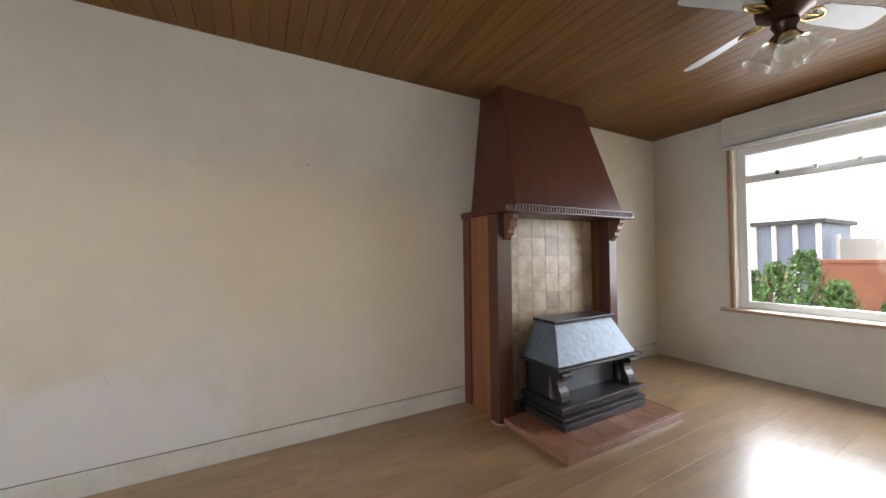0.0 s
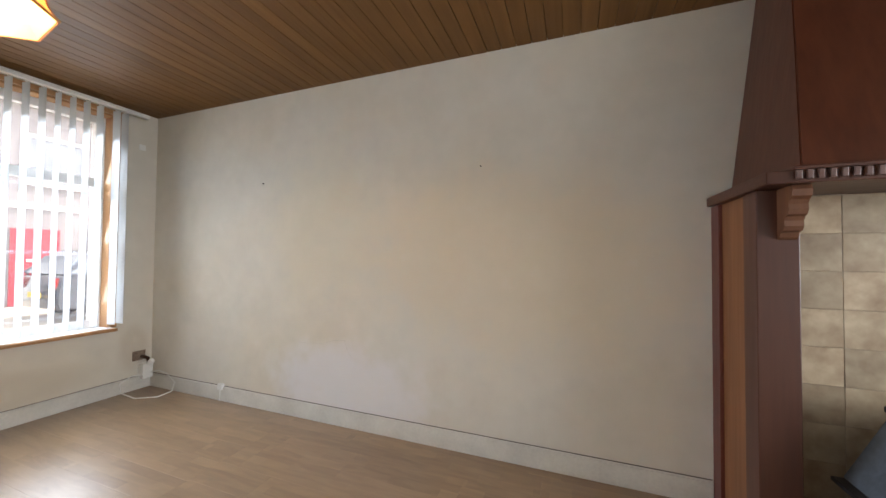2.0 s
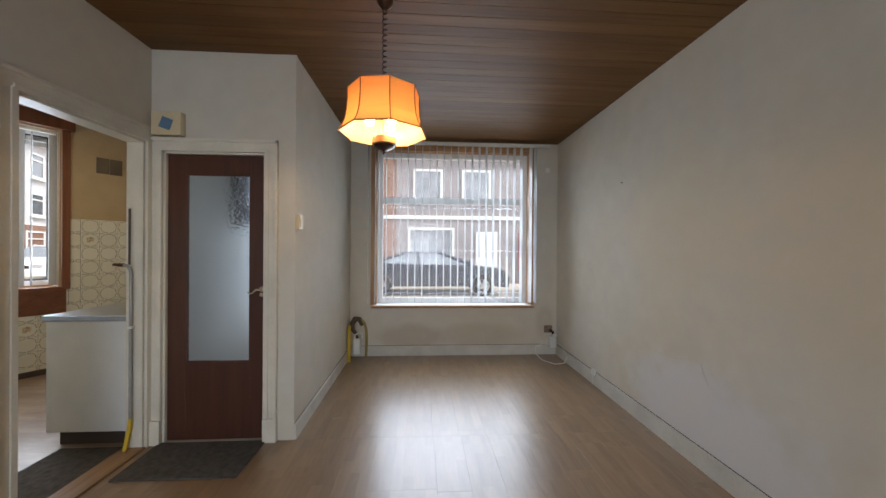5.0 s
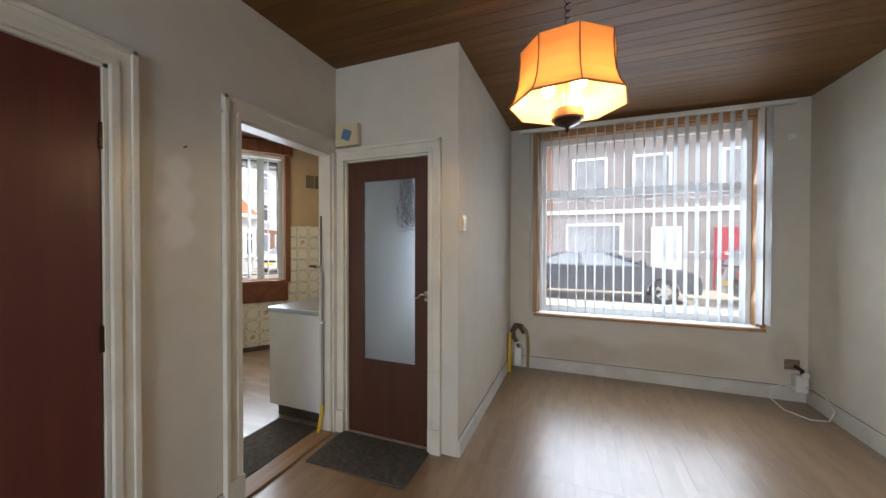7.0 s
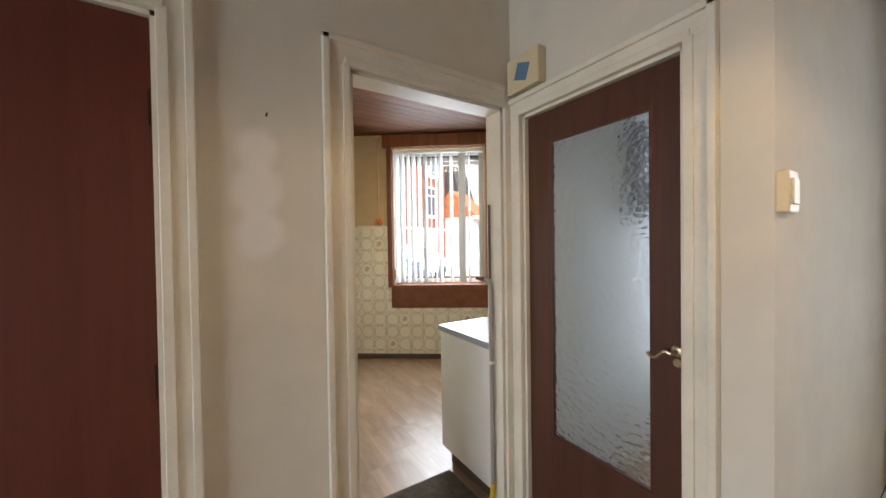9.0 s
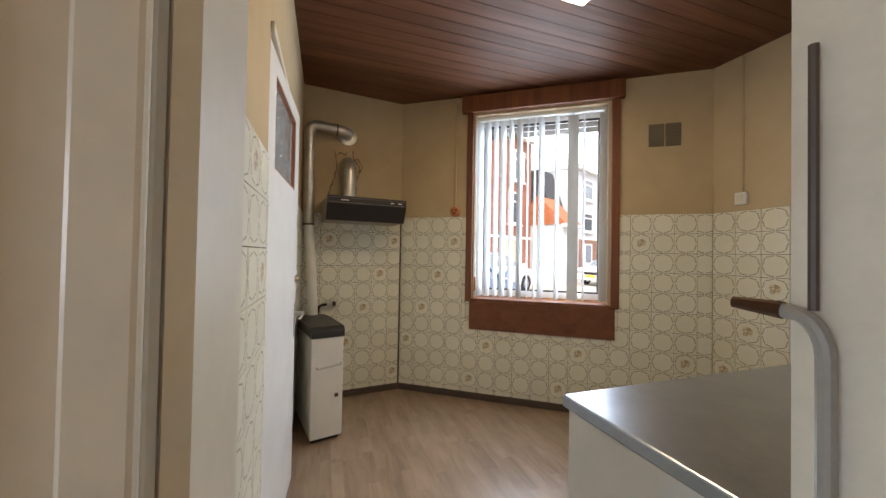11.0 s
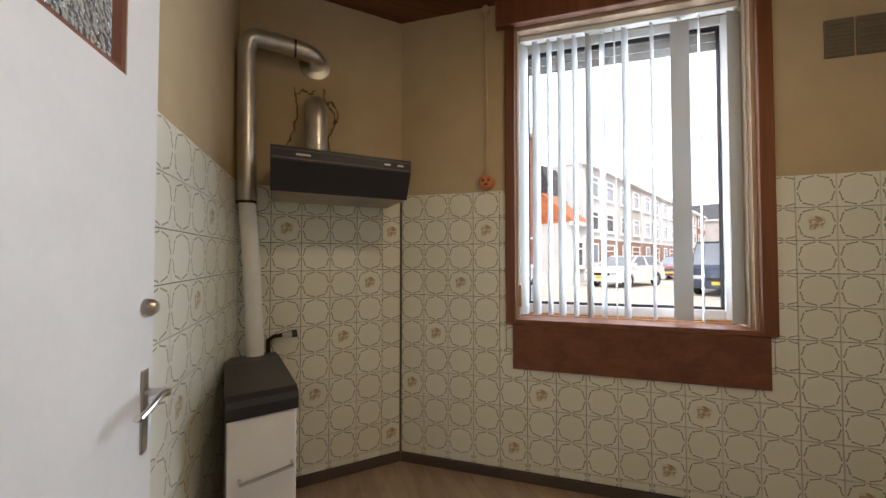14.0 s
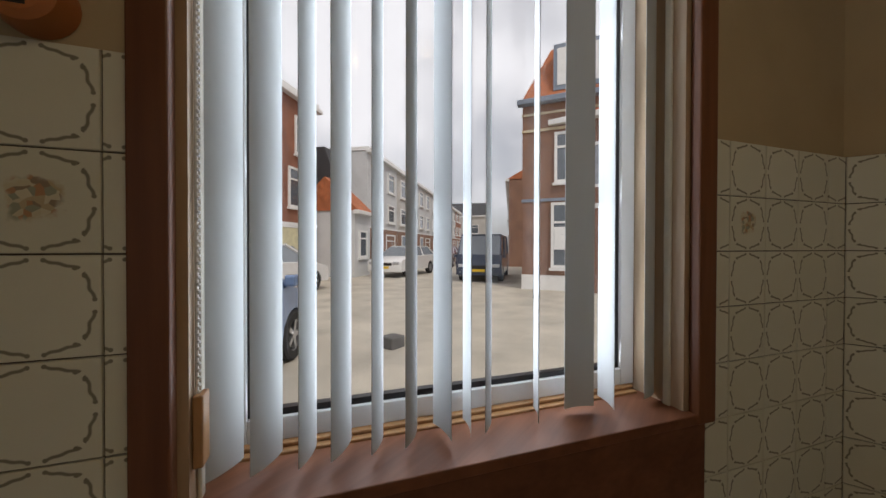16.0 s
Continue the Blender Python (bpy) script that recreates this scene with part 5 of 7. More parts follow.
for k in range(4):
    m = at @ pose(0, 0, 2.455, 0, 0, 70 + 90 * k) @ pose(0, 0, 0, -16, 0, 0)
    out = [(0.17, -0.045), (0.2, -0.055), (0.49, -0.065), (0.55, -0.056), (0.575, -0.03), (0.58, 0), (0.575, 0.03), (0.55, 0.056), (0.49, 0.065), (0.2, 0.055), (0.17, 0.045)]
    bm = bmesh.new()
    prism(bm, out, -0.003, 0.003, lambda p, q, h: m @ Vector((p, q, h)))
    part("blade", bm, BLADE, cf)
    bm = bmesh.new()
    for s in (-1, 1):
        tube(bm, [m @ Vector(v) for v in ((0.09, 0.012 * s, -0.01), (0.13, 0.03 * s, -0.012), (0.17, 0.036 * s, -0.008), (0.21, 0.022 * s, -0.006), (0.235, 0, -0.006))], 0.006, 8)
    tube(bm, [m @ Vector(v) for v in ((0.09, 0, -0.01), (0.15, 0, -0.014), (0.2, 0, -0.007))], 0.005, 8)
    part("blade_iron", bm, BRASS, cf, "pierced brass blade arm", True)
for k in range(4):
    mm = at @ pose(0, 0, 2.31, 0, 0, 90 * k + 25) @ pose(0.045, 0, 0, 0, 148, 0)
    bm = bmesh.new()
    lathe(bm, [(0.018, 0.01), (0.036, 0.03), (0.043, 0.06), (0.044, 0.09), (0.056, 0.118), (0.064, 0.128), (0.061, 0.128), (0.041, 0.092), (0.039, 0.06), (0.032, 0.032)], mm, 20)
    part("tulip_shade", bm, FROST, cf, "frosted tulip glass", True)
    bm = bmesh.new()
    lathe(bm, [(0.0, -0.03), (0.014, -0.03), (0.02, 0.0), (0.022, 0.02), (0.0, 0.02)], mm, 14)
    part("lamp_holder", bm, BRASS, cf, "", True)

# ---- small fittings of the living room ----
def nail(name, p, n, label):
    p, n = Vector(p), Vector(n)
    bm = bmesh.new()
    tube(bm, [p, p + n * 0.014, p + n * 0.016 + Vector((0, 0, 0.005))], 0.0035, 6)
    tagged(part(name, bm, IRON), label, "nail")


nail("nail", (0.429, N, 1.875), (0, -1, 0), "small dark nail in the plaster wall")
nail("nail", (-1.46, N, 1.885), (0, -1, 0), "small dark nail in the plaster wall")
nail("nail", (0.003, S, 1.79), (0, 1, 0), "small dark nail above a faded mark on the wall")



crack = thing("plaster_crack", (-0.7, N, 0.6), "thin dark crack in the plaster of the long wall", "crack", kind="structure")
bm = bmesh.new()
tube(bm, [(-1.05, N - 0.001, 0.585), (-0.93, N - 0.001, 0.59), (-0.82, N - 0.001, 0.6), (-0.72, N - 0.001, 0.63), (-0.62, N - 0.001, 0.64), (-0.6, N - 0.001, 0.58), (-0.56, N - 0.001, 0.52)], 0.0009, 5)
part("crack_line", bm, mat("crack_shadow", (0.53, 0.5, 0.45), 0.9), crack)

so = thing("wall_socket", (-1.89, N, 0.1), "small white surface socket on the baseboard with a cable", "socket")
part("box", boxes(((-1.925, N - 0.03, 0.098), (-1.87, N, 0.15)), bev=0.004), PLASTIC, so)
bm = bmesh.new()
tube(bm, [(-1.9, N - 0.02, 0.1), (-1.9, N - 0.021, 0.05), (-1.9, N - 0.024, 0.005)], 0.004, 6)
part("cable", bm, PLASTIC, so)

co1 = thing("corner_outlet", (W + 0.05, 2.69, 0.1), "white outlet block with capped pipe and loose cable loop", "pipe outlet")
part("block", boxes(((W + 0.001, 2.66, 0.1), (W + 0.075, 2.745, 0.24)), bev=0.005), PLASTIC, co1)
bm = bmesh.new()
tube(bm, [(W, 2.685, 0.3), (W + 0.05, 2.685, 0.3), (W + 0.07, 2.7, 0.29), (W + 0.075, 2.71, 0.24)], 0.016, 10)
part("pipe_bend", bm, BRONZE, co1, "dark pipe stub", True)
part("wall_plate", boxes(((W + 0.001, 2.61, 0.27), (W + 0.008, 2.715, 0.36)), bev=0.002), mat("old_mortar", (0.24, 0.175, 0.125), 0.9, var=0.3, scale=40), co1)
bm = bmesh.new()
lathe(bm, [(0.0, 0.0), (0.024, 0.0), (0.026, 0.03), (0.018, 0.05), (0.0, 0.05)], pose(W + 0.085, 2.71, 0.235, 0, 40, 0), 14)
part("cap", bm, PLASTIC, co1, "", True)
bm = bmesh.new()
tube(bm, [(W + 0.07, 2.67, 0.14), (W + 0.09, 2.56, 0.16), (W + 0.1, 2.47, 0.12), (W + 0.14, 2.46, 0.05), (W + 0.26, 2.5, 0.008), (W + 0.4, 2.6, 0.006), (W + 0.44, 2.69, 0.03), (W + 0.4, 2.74, 0.09), (W + 0.28, 2.748, 0.15), (W + 0.16, 2.745, 0.17), (W + 0.08, 2.72, 0.15)], 0.005, 6)
part("cable_loop", bm, PLASTIC, co1, "thin white cable loop", True)

gm = thing("gas_outlet", (W + 0.1, 0.32, 0), "yellow gas pipes with a white valve box in the corner", "gas pipe")
bm = bmesh.new()
tube(bm, [(W + 0.22, 0.245, 0.0), (W + 0.215, 0.243, 0.2), (W + 0.2, 0.24, 0.36), (W + 0.17, 0.24, 0.4)], 0.019, 12)
part("gas_pipe", bm, YELLOW, gm, "yellow painted straight pipe", True)
bm = bmesh.new()
tube(bm, [(W + 0.035, 0.41, 0.0), (W + 0.035, 0.415, 0.2), (W + 0.037, 0.41, 0.33), (W + 0.04, 0.39, 0.41), (W + 0.05, 0.35, 0.46), (W + 0.06, 0.3, 0.48)], 0.016, 12)
part("gas_pipe", bm, mat("dull_yellow_pipe", (0.33, 0.24, 0.075), 0.5), gm, "dull yellow arched pipe", True)
part("valve_box", boxes(((W + 0.1, 0.285, 0.07), (W + 0.17, 0.36, 0.25)), bev=0.008), PLASTIC, gm)
bm = bmesh.new()
tube(bm, [(W + 0.02, 0.36, 0.38), (W + 0.05, 0.33, 0.46), (W + 0.09, 0.29, 0.47), (W + 0.13, 0.26, 0.42), (W + 0.13, 0.27, 0.35), (W + 0.11, 0.3, 0.3), (W + 0.12, 0.32, 0.24)], [0.02, 0.03, 0.034, 0.03, 0.024, 0.02, 0.018], 12)
part("valve", bm, mat("rusty_valve", (0.12, 0.085, 0.05), 0.7, 0.2, var=0.35, scale=30), gm, "dark valve body", True)
bm = bmesh.new()
tube(bm, [(W + 0.15, 0.3, 0.25), (W + 0.17, 0.3, 0.3), (W + 0.17, 0.35, 0.32), (W + 0.165, 0.385, 0.31), (W + 0.16, 0.385, 0.26)], 0.009, 8)
part("hose", bm, PLASTIC, gm, "pale bent hose", True)
for q in (0.09, 0.13, 0.17):
    part("screw", boxes(((W + 0.16, 0.272, q), (W + 0.172, 0.284, q + 0.012))), CHROME, gm)
wd = part("blank_cover", boxes(((W + 0.001, 2.615, 2.275), (W + 0.008, 2.67, 2.33)), bev=0.003), PLASTIC)
tagged(wd, "small round white blank cover high on the wall", "blank cover")

# ---- kitchen ----
wt = thing("kitchen_unit", (-1.7, -1.1, 0), "white laminate base cabinet beside the doorway", "kitchen cabinet")
part("plinth", boxes(((-2.38, -1.31, 0.0), (-1.06, KNY - 0.005, 0.1)), bev=0.002), SKIRT, wt)
part("end_panel", boxes(((-1.036, -1.355, 0.1), (-1.018, KNY - 0.003, 0.824)), bev=0.002), CABW, wt)
part("body", boxes(((-2.4, -1.335, 0.1), (-1.037, KNY - 0.004, 0.824)), bev=0.002), CABW, wt)
for k in range(2):
    x = -1.06 - k * 0.67
    dr = part("door", boxes(((x - 0.655, -1.356, 0.115), (x - 0.005, -1.337, 0.816)), bev=0.002), CABW, wt)
    part("handle", boxes(((x - 0.6, -1.372, 0.77), (x - 0.48, -1.357, 0.785)), bev=0.003), CHROME, dr)
wk = part("worktop", boxes(((-2.42, -1.378, 0.825), (-1.012, KNY - 0.002, 0.861)), bev=0.005), WORKTOP)
tagged(wk, "brushed steel kitchen worktop on the white cabinet", "worktop")
pp = thing("gas_riser", (-0.955, -0.78, 0.014), "thin grey gas pipe with yellow end in the doorway", "pipe")
RX, RY = -0.957, -0.785
bm = bmesh.new()
tube(bm, [(RX, RY, 0.2), (RX, RY, 1.14)] + arc((RX, RY - 0.035, 1.14), (0, 0.035, 0), (0, 0, 0.055), 5) + [(RX, RY - 0.05, 1.196)], 0.0105, 10)
part("riser", bm, mat("grey_pipe_paint", (0.3, 0.29, 0.27), 0.4), pp, "", True)
bm = bmesh.new()
tube(bm, [(RX + 0.018, RY - 0.02, 0.015), (RX + 0.012, RY - 0.012, 0.08), (RX + 0.002, RY - 0.002, 0.16), (RX, RY, 0.21)], 0.0125, 10)
part("yellow_end", bm, YELLOW, pp, "yellow pipe end", True)
bm = bmesh.new()
tube(bm, [(RX, RY - 0.045, 1.196), (RX + 0.004, RY - 0.105, 1.2)], [0.013, 0.009], 10)
part("tap_head", bm, BRONZE, pp, "dark tap head", True)
part("pipe_clip", boxes(((RX - 0.018, RY - 0.014, 0.79), (RX + 0.013, RY + 0.014, 0.805)), bev=0.002), PLASTIC, pp, "white plastic clip")
bm = bmesh.new()
tube(bm, [(RX - 0.006, RY - 0.015, 1.2), (RX - 0.006, RY - 0.015, 1.56)], 0.006, 8)
part("upper_riser", bm, SKIRT, pp, "", True)

ko = thing("kitchen_light", (-1.32, -1.9, 2.63), "rectangular kitchen ceiling light with a lit white diffuser", "ceiling light")
part("housing", boxes(((-1.625, -2.03, 2.655), (-1.01, -1.765, HK - 0.001)), bev=0.006), PLASTIC, ko)
part("diffuser", boxes(((-1.615, -2.02, 2.6), (-1.02, -1.775, 2.655)), bev=0.012), glow("lit_diffuser", (1.0, 0.86, 0.58), 4.5), ko, "glowing diffuser")
lamp("kitchen_tube", "AREA", 11.5, look((-1.32, -1.9, 2.595), (-1.32, -1.9, 0)), (1.0, 0.74, 0.4), size=(0.58, 0.18))

KH = lambda u, v, z: FKH @ Vector((u, v, z))
ho = thing("cooker_hood", KH(0.41, 0.2, 1.52), "black slimline cooker hood with grey sides under a flue", "cooker hood")
bm = bmesh.new()
prism(bm, [(0.002, 1.55), (0.002, 1.7), (0.42, 1.7), (0.42, 1.645), (0.36, 1.52), (0.02, 1.52)], 0.10, 0.715, lambda p, q, h: KH(h, p, q))
part("body", bm, mat("beige_hood_enamel", (0.36, 0.31, 0.23), 0.4, 0.0), ho)
bm = bmesh.new()
prism(bm, [(0.421, 1.703), (0.428, 1.703), (0.428, 1.642), (0.367, 1.518), (0.361, 1.518), (0.421, 1.642)], 0.095, 0.72, lambda p, q, h: KH(h, p, q))
part("front", bm, BLACK, ho, "glossy black front")
part("trim_strip", boxes(((0.1, 0.428, 1.65), (0.715, 0.431, 1.655)), ((0.1, 0.428, 1.688), (0.715, 0.431, 1.691)), m=FKH), mat("dark_strip", (0.12, 0.1, 0.1), 0.3), ho)
for u in (0.2, 0.135):
    part("slider", boxes(((u, 0.43, 1.668), (u + 0.03, 0.434, 1.676)), m=FKH), PLASTIC, ho)
part("badge", boxes(((0.56, 0.43, 1.667), (0.62, 0.432, 1.675)), m=FKH), CHROME, ho)
du = thing("hood_duct", KH(0.51, 0.1, 1.7), "short aluminium duct bending into the wall above the hood", "duct")
bm = bmesh.new()
tube(bm, [KH(0.51, 0.13, 1.701), KH(0.51, 0.13, 1.95)] + [KH(0.51, 0.03 + 0.1 * math.cos(radians(a)), 1.95 + 0.1 * math.sin(radians(a))) for a in (20, 40, 60, 80)] + [KH(0.51, 0.002, 2.055)], 0.055, 20)
part("pipe", bm, ALU, du, "", True)
bm = bmesh.new()
tube(bm, [KH(0.51, 0.13, 1.80), KH(0.51, 0.13, 1.806)], 0.0575, 20)
part("seam_ring", bm, ALU, du, "", True)
fl = thing("flue_pipe", KH(0.83, 0.12, 0.7), "aluminium flue pipe from the heater, bending into the wall", "flue")
bm = bmesh.new()
tube(bm, [KH(0.775, 0.14, 0.70), KH(0.80, 0.125, 1.2), KH(0.825, 0.115, 1.5)], [0.038, 0.038, 0.038], 18)
part("lower_pipe", bm, PLASTIC, fl, "white enamelled lower pipe", True)
bm = bmesh.new()
tube(bm, [KH(0.825, 0.115, 1.49), KH(0.835, 0.11, 2.23)] + [KH(0.785 + 0.05 * math.cos(radians(a)), 0.11, 2.23 + 0.09 * math.sin(radians(a))) for a in (25, 50, 75)] + [KH(0.7, 0.11, 2.315), KH(0.57, 0.11, 2.305)] + [KH(0.57 - 0.06 * math.sin(radians(a)), 0.05 + 0.06 * math.cos(radians(a)), 2.302) for a in (30, 60, 85)] + [KH(0.51, 0.001, 2.3)], 0.042, 18)
part("upper_pipe", bm, ALU, fl, "", True)
for p, q in ((KH(0.8255, 0.115, 1.487), KH(0.826, 0.115, 1.5)), (KH(0.62, 0.11, 2.309), KH(0.61, 0.11, 2.309))):
    bm = bmesh.new()
    tube(bm, [p, q], 0.045, 18)
    part("joint_ring", bm, BRONZE, fl, "", True)
bm = bmesh.new()
lathe(bm, [(0.042, 0.0), (0.082, 0.0), (0.08, 0.006), (0.042, 0.012)], FKH @ pose(0.51, 0.001, 2.3, -90, 0, 0), 24)
part("rosette", bm, ALU, fl, "round wall rosette", True)

# brown tide lines on the plaster round the duct
ts = thing("tide_mark", KH(0.5, 0, 1.9), "wavy brown damp marks on the plaster around the duct", "stain", kind="structure")
TIDE = mat("brown_damp_mark", (0.2, 0.105, 0.04), 0.9, var=0.3, scale=40)
rs_ = random.Random(21)
for line in (((0.66, 1.72), (0.655, 1.82), (0.62, 1.9), (0.6, 2.0), (0.6, 2.1), (0.62, 2.17)), ((0.6, 2.12), (0.57, 2.15), (0.53, 2.13), (0.5, 2.17)), ((0.42, 1.8), (0.435, 1.9), (0.4, 1.98), (0.41, 2.06), (0.45, 2.1), (0.47, 2.19)), ((0.45, 2.1), (0.42, 2.11), (0.38, 2.06), (0.385, 2.0), (0.41, 1.985))):
    pts = []
    for p, q in zip(line, line[1:]):
        for s in range(5):
            pts.append(KH(p[0] + (q[0] - p[0]) * s / 5 + rs_.uniform(-0.006, 0.006), 0.0005, p[1] + (q[1] - p[1]) * s / 5 + rs_.uniform(-0.006, 0.006)))
    bm = bmesh.new()
    tube(bm, pts, [rs_.uniform(0.002, 0.0065) for _ in pts], 5)
    part("mark_line", bm, TIDE, ts)

FH = frame_of((-0.243, -3.49), (0.97, 0.235), (-0.235, 0.97))
hx = thing("gas_heater", FH @ Vector((0, 0.2, 0)), "narrow white gas heater with a black top and chrome handle", "heater")
part("body", boxes(((-0.105, -0.06, 0.03), (0.105, 0.535, 0.695)), bev=0.006, m=FH), WHITE, hx)
part("foot", boxes(((-0.09, -0.04, 0.0), (0.09, 0.5, 0.03)), m=FH), BLACK, hx)
bm = bmesh.new()
prism(bm, [(-0.065, 0.697), (-0.065, 0.755), (0.1, 0.765), (0.5, 0.765), (0.535, 0.755), (0.542, 0.735), (0.542, 0.697)], -0.11, 0.11, lambda p, q, h: FH @ Vector((h, p, q)))
part("top_cover", bm, BLACK, hx, "black top cover")
bm = bmesh.new()
tube(bm, [FH @ Vector(v) for v in ((0.07, 0.535, 0.5), (0.07, 0.565, 0.5), (-0.09, 0.565, 0.515), (-0.09, 0.535, 0.515))], 0.006, 8)
part("handle", bm, CHROME, hx, "chrome bar handle")
part("maker_plate", boxes(((-0.075, 0.535, 0.29), (-0.05, 0.538, 0.315)), m=FH), SKIRT, hx)

tp = thing("gas_tap", KH(0.66, 0.02, 0.8), "small chrome and black tap on the tiles", "tap")
bm = bmesh.new()
tube(bm, [KH(0.725, 0.012, 0.72), KH(0.725, 0.03, 0.8), KH(0.7, 0.045, 0.82), KH(0.655, 0.05, 0.825)], 0.011, 10)
part("pipe", bm, BRONZE, tp, "", True)
bm = bmesh.new()
tube(bm, [KH(0.66, 0.05, 0.825), KH(0.62, 0.052, 0.827)], 0.016, 12)
part("body", bm, CHROME, tp, "", True)
bm = bmesh.new()
tube(bm, [KH(0.615, 0.052, 0.827), KH(0.59, 0.052, 0.828)], 0.02, 12)
part("knob", bm, BLACK, tp, "", True)

so2 = thing("orange_socket", KM @ Vector((0.533, 0.02, 1.64)), "round orange-brown wall socket under its surface cable", "socket")
bm = bmesh.new()
lathe(bm, [(0.0, 0.045), (0.03, 0.045), (0.04, 0.038), (0.046, 0.01), (0.046, 0.0)], KM @ pose(0.533, 0.001, 1.655, -90, 0, 0), 24)
part("case", bm, ORANGE, so2, "", True)
for a in (-0.016, 0.016):
    bm = bmesh.new()
    lathe(bm, [(0.0, 0.0465), (0.008, 0.0465), (0.009, 0.044)], KM @ pose(0.533 + a, 0.001, 1.664, -90, 0, 0), 12)
    part("hole", bm, BLACK, so2)
part("slot", boxes(((0.522, 0.045, 1.632), (0.544, 0.047, 1.645)), m=KM), BLACK, so2)
bm = bmesh.new()
tube(bm, [KM @ Vector(v) for v in ((0.533, 0.012, 1.7), (0.534, 0.012, 2.1), (0.528, 0.012, 2.4), (0.53, 0.012, 2.655), (0.535, 0.02, 2.685))], 0.01, 8)
part("conduit", bm, KWALL, so2, "painted-over surface conduit", True)
bm = bmesh.new()
lathe(bm, [(0.0, 0.03), (0.022, 0.03), (0.026, 0.0)], KM @ pose(0.53, 0.001, 2.655, -90, 0, 0), 16)
part("junction_cap", bm, KWALL, so2)

ve = thing("wall_vent", KM @ Vector((2.19, 0.01, 2.2)), "pair of grey square ventilation grilles high on the wall", "vent")
for u in (2.08, 2.195):
    part("grille", boxes(((u, 0.001, 2.13), (u + 0.105, 0.01, 2.305)), bev=0.003, m=KM), mat("old_grille", (0.16, 0.13, 0.09), 0.6), ve)
    for k in range(9):
        part("louvre", boxes(((u + 0.008, 0.009, 2.14 + k * 0.0178), (u + 0.097, 0.014, 2.146 + k * 0.0178)), m=KM), mat("grille_bar", (0.2, 0.165, 0.11), 0.6), ve)
rs = thing("light_switch", (KWX + 0.01, -2.11, 1.68), "white surface light switch under its conduit in the kitchen", "light switch")
part("switch_plate", boxes(((KWX + 0.001, -2.15, 1.645), (KWX + 0.03, -2.08, 1.73)), bev=0.004), PLASTIC, rs)
part("rocker", boxes(((KWX + 0.03, -2.135, 1.665), (KWX + 0.036, -2.095, 1.71)), bev=0.003), CREAM, rs)
bm = bmesh.new()
tube(bm, [(KWX + 0.01, -2.115, 1.73), (KWX + 0.01, -2.115, 2.68)], 0.009, 8)
part("conduit", bm, KWALL, rs)

# white kitchen door, ajar by a hand's breadth
kd = thing("door_4", (KEX, -2.25, 0), "white painted kitchen door with a small pebbled pane, nearly closed", "door", kind="structure")
DM = Matrix.Translation((KEX + 0.021, -1.878, 0)) @ frame_of((0, 0), (-0.062, -1), (-1, 0.062))
part("door_leaf", boxes(((0.0, -0.02, 0.01), (0.755, 0.02, 1.59)), ((0.0, -0.02, 1.59), (0.12, 0.02, 2.03)), ((0.635, -0.02, 1.59), (0.755, 0.02, 2.03)), ((0.12, -0.02, 1.955), (0.635, 0.02, 2.03)), bev=0.0, m=DM), WHITE, kd)
gp_ = part("glass_pane", boxes(((0.12, -0.006, 1.59), (0.635, 0.0, 1.955)), m=DM), FIGURED2, kd, "pebbled obscure glass")
gp_.visible_shadow = False
part("glazing_bead", boxes(((0.12, 0.001, 1.59), (0.128, 0.018, 1.955)), ((0.622, 0.001, 1.59), (0.635, 0.018, 1.955)), ((0.128, 0.001, 1.59), (0.622, 0.018, 1.6)), ((0.128, 0.001, 1.945), (0.622, 0.018, 1.955)), m=DM), FRAMEWOOD, kd)
lever(kd, DM @ Matrix.Translation((0, 0.02, 0)), 0.72, 0.93, 1, CHROME)
bm = bmesh.new()
lathe(bm, [(0.0, 0.022), (0.012, 0.022), (0.019, 0.012), (0.021, 0.0)], DM @ pose(0.722, 0.02, 1.115, -90, 0, 0), 20)
part("lock", bm, CHROME, kd, "round cylinder lock", True)
tagged(part("door_casing", boxes(((1.81, 0.001, 0), (1.85, 0.014, 2.06)), ((1.03, 0.001, 2.045), (1.81, 0.014, 2.08)), bev=0.002, m=FKE), CREAM), "cream painted casing of the white kitchen door", "door frame", kind="structure").name = "door_frame_4"


# ---- skirtings, tiles and floor planks ----
def skirting(m, u0, u1, nm):
    tagged(part(nm, boxes(((u0, 0.001, 0.0), (u1, 0.02, 0.055)), bev=0.003, m=m), SKIRT), "dark skirting along the tiled kitchen wall", "skirting", kind="structure")


skirting(KM, 0.01, 2.5, "skirting_window")
skirting(FKH, 0.005, 0.88, "skirting_hood")
skirting(FKR, 0.01, 1.4, "skirting_west")
skirting(FKE, 0.02, 1.03, "skirting_east")

tagged(part("trim_kitchen_corner", boxes(((0.0, 0.006, 0.056), (0.011, 0.017, 1.607)), m=KM), KGROUT), "dark grouted joint in the tiled kitchen corner", "joint", kind="structure")

rt = random.Random(5)


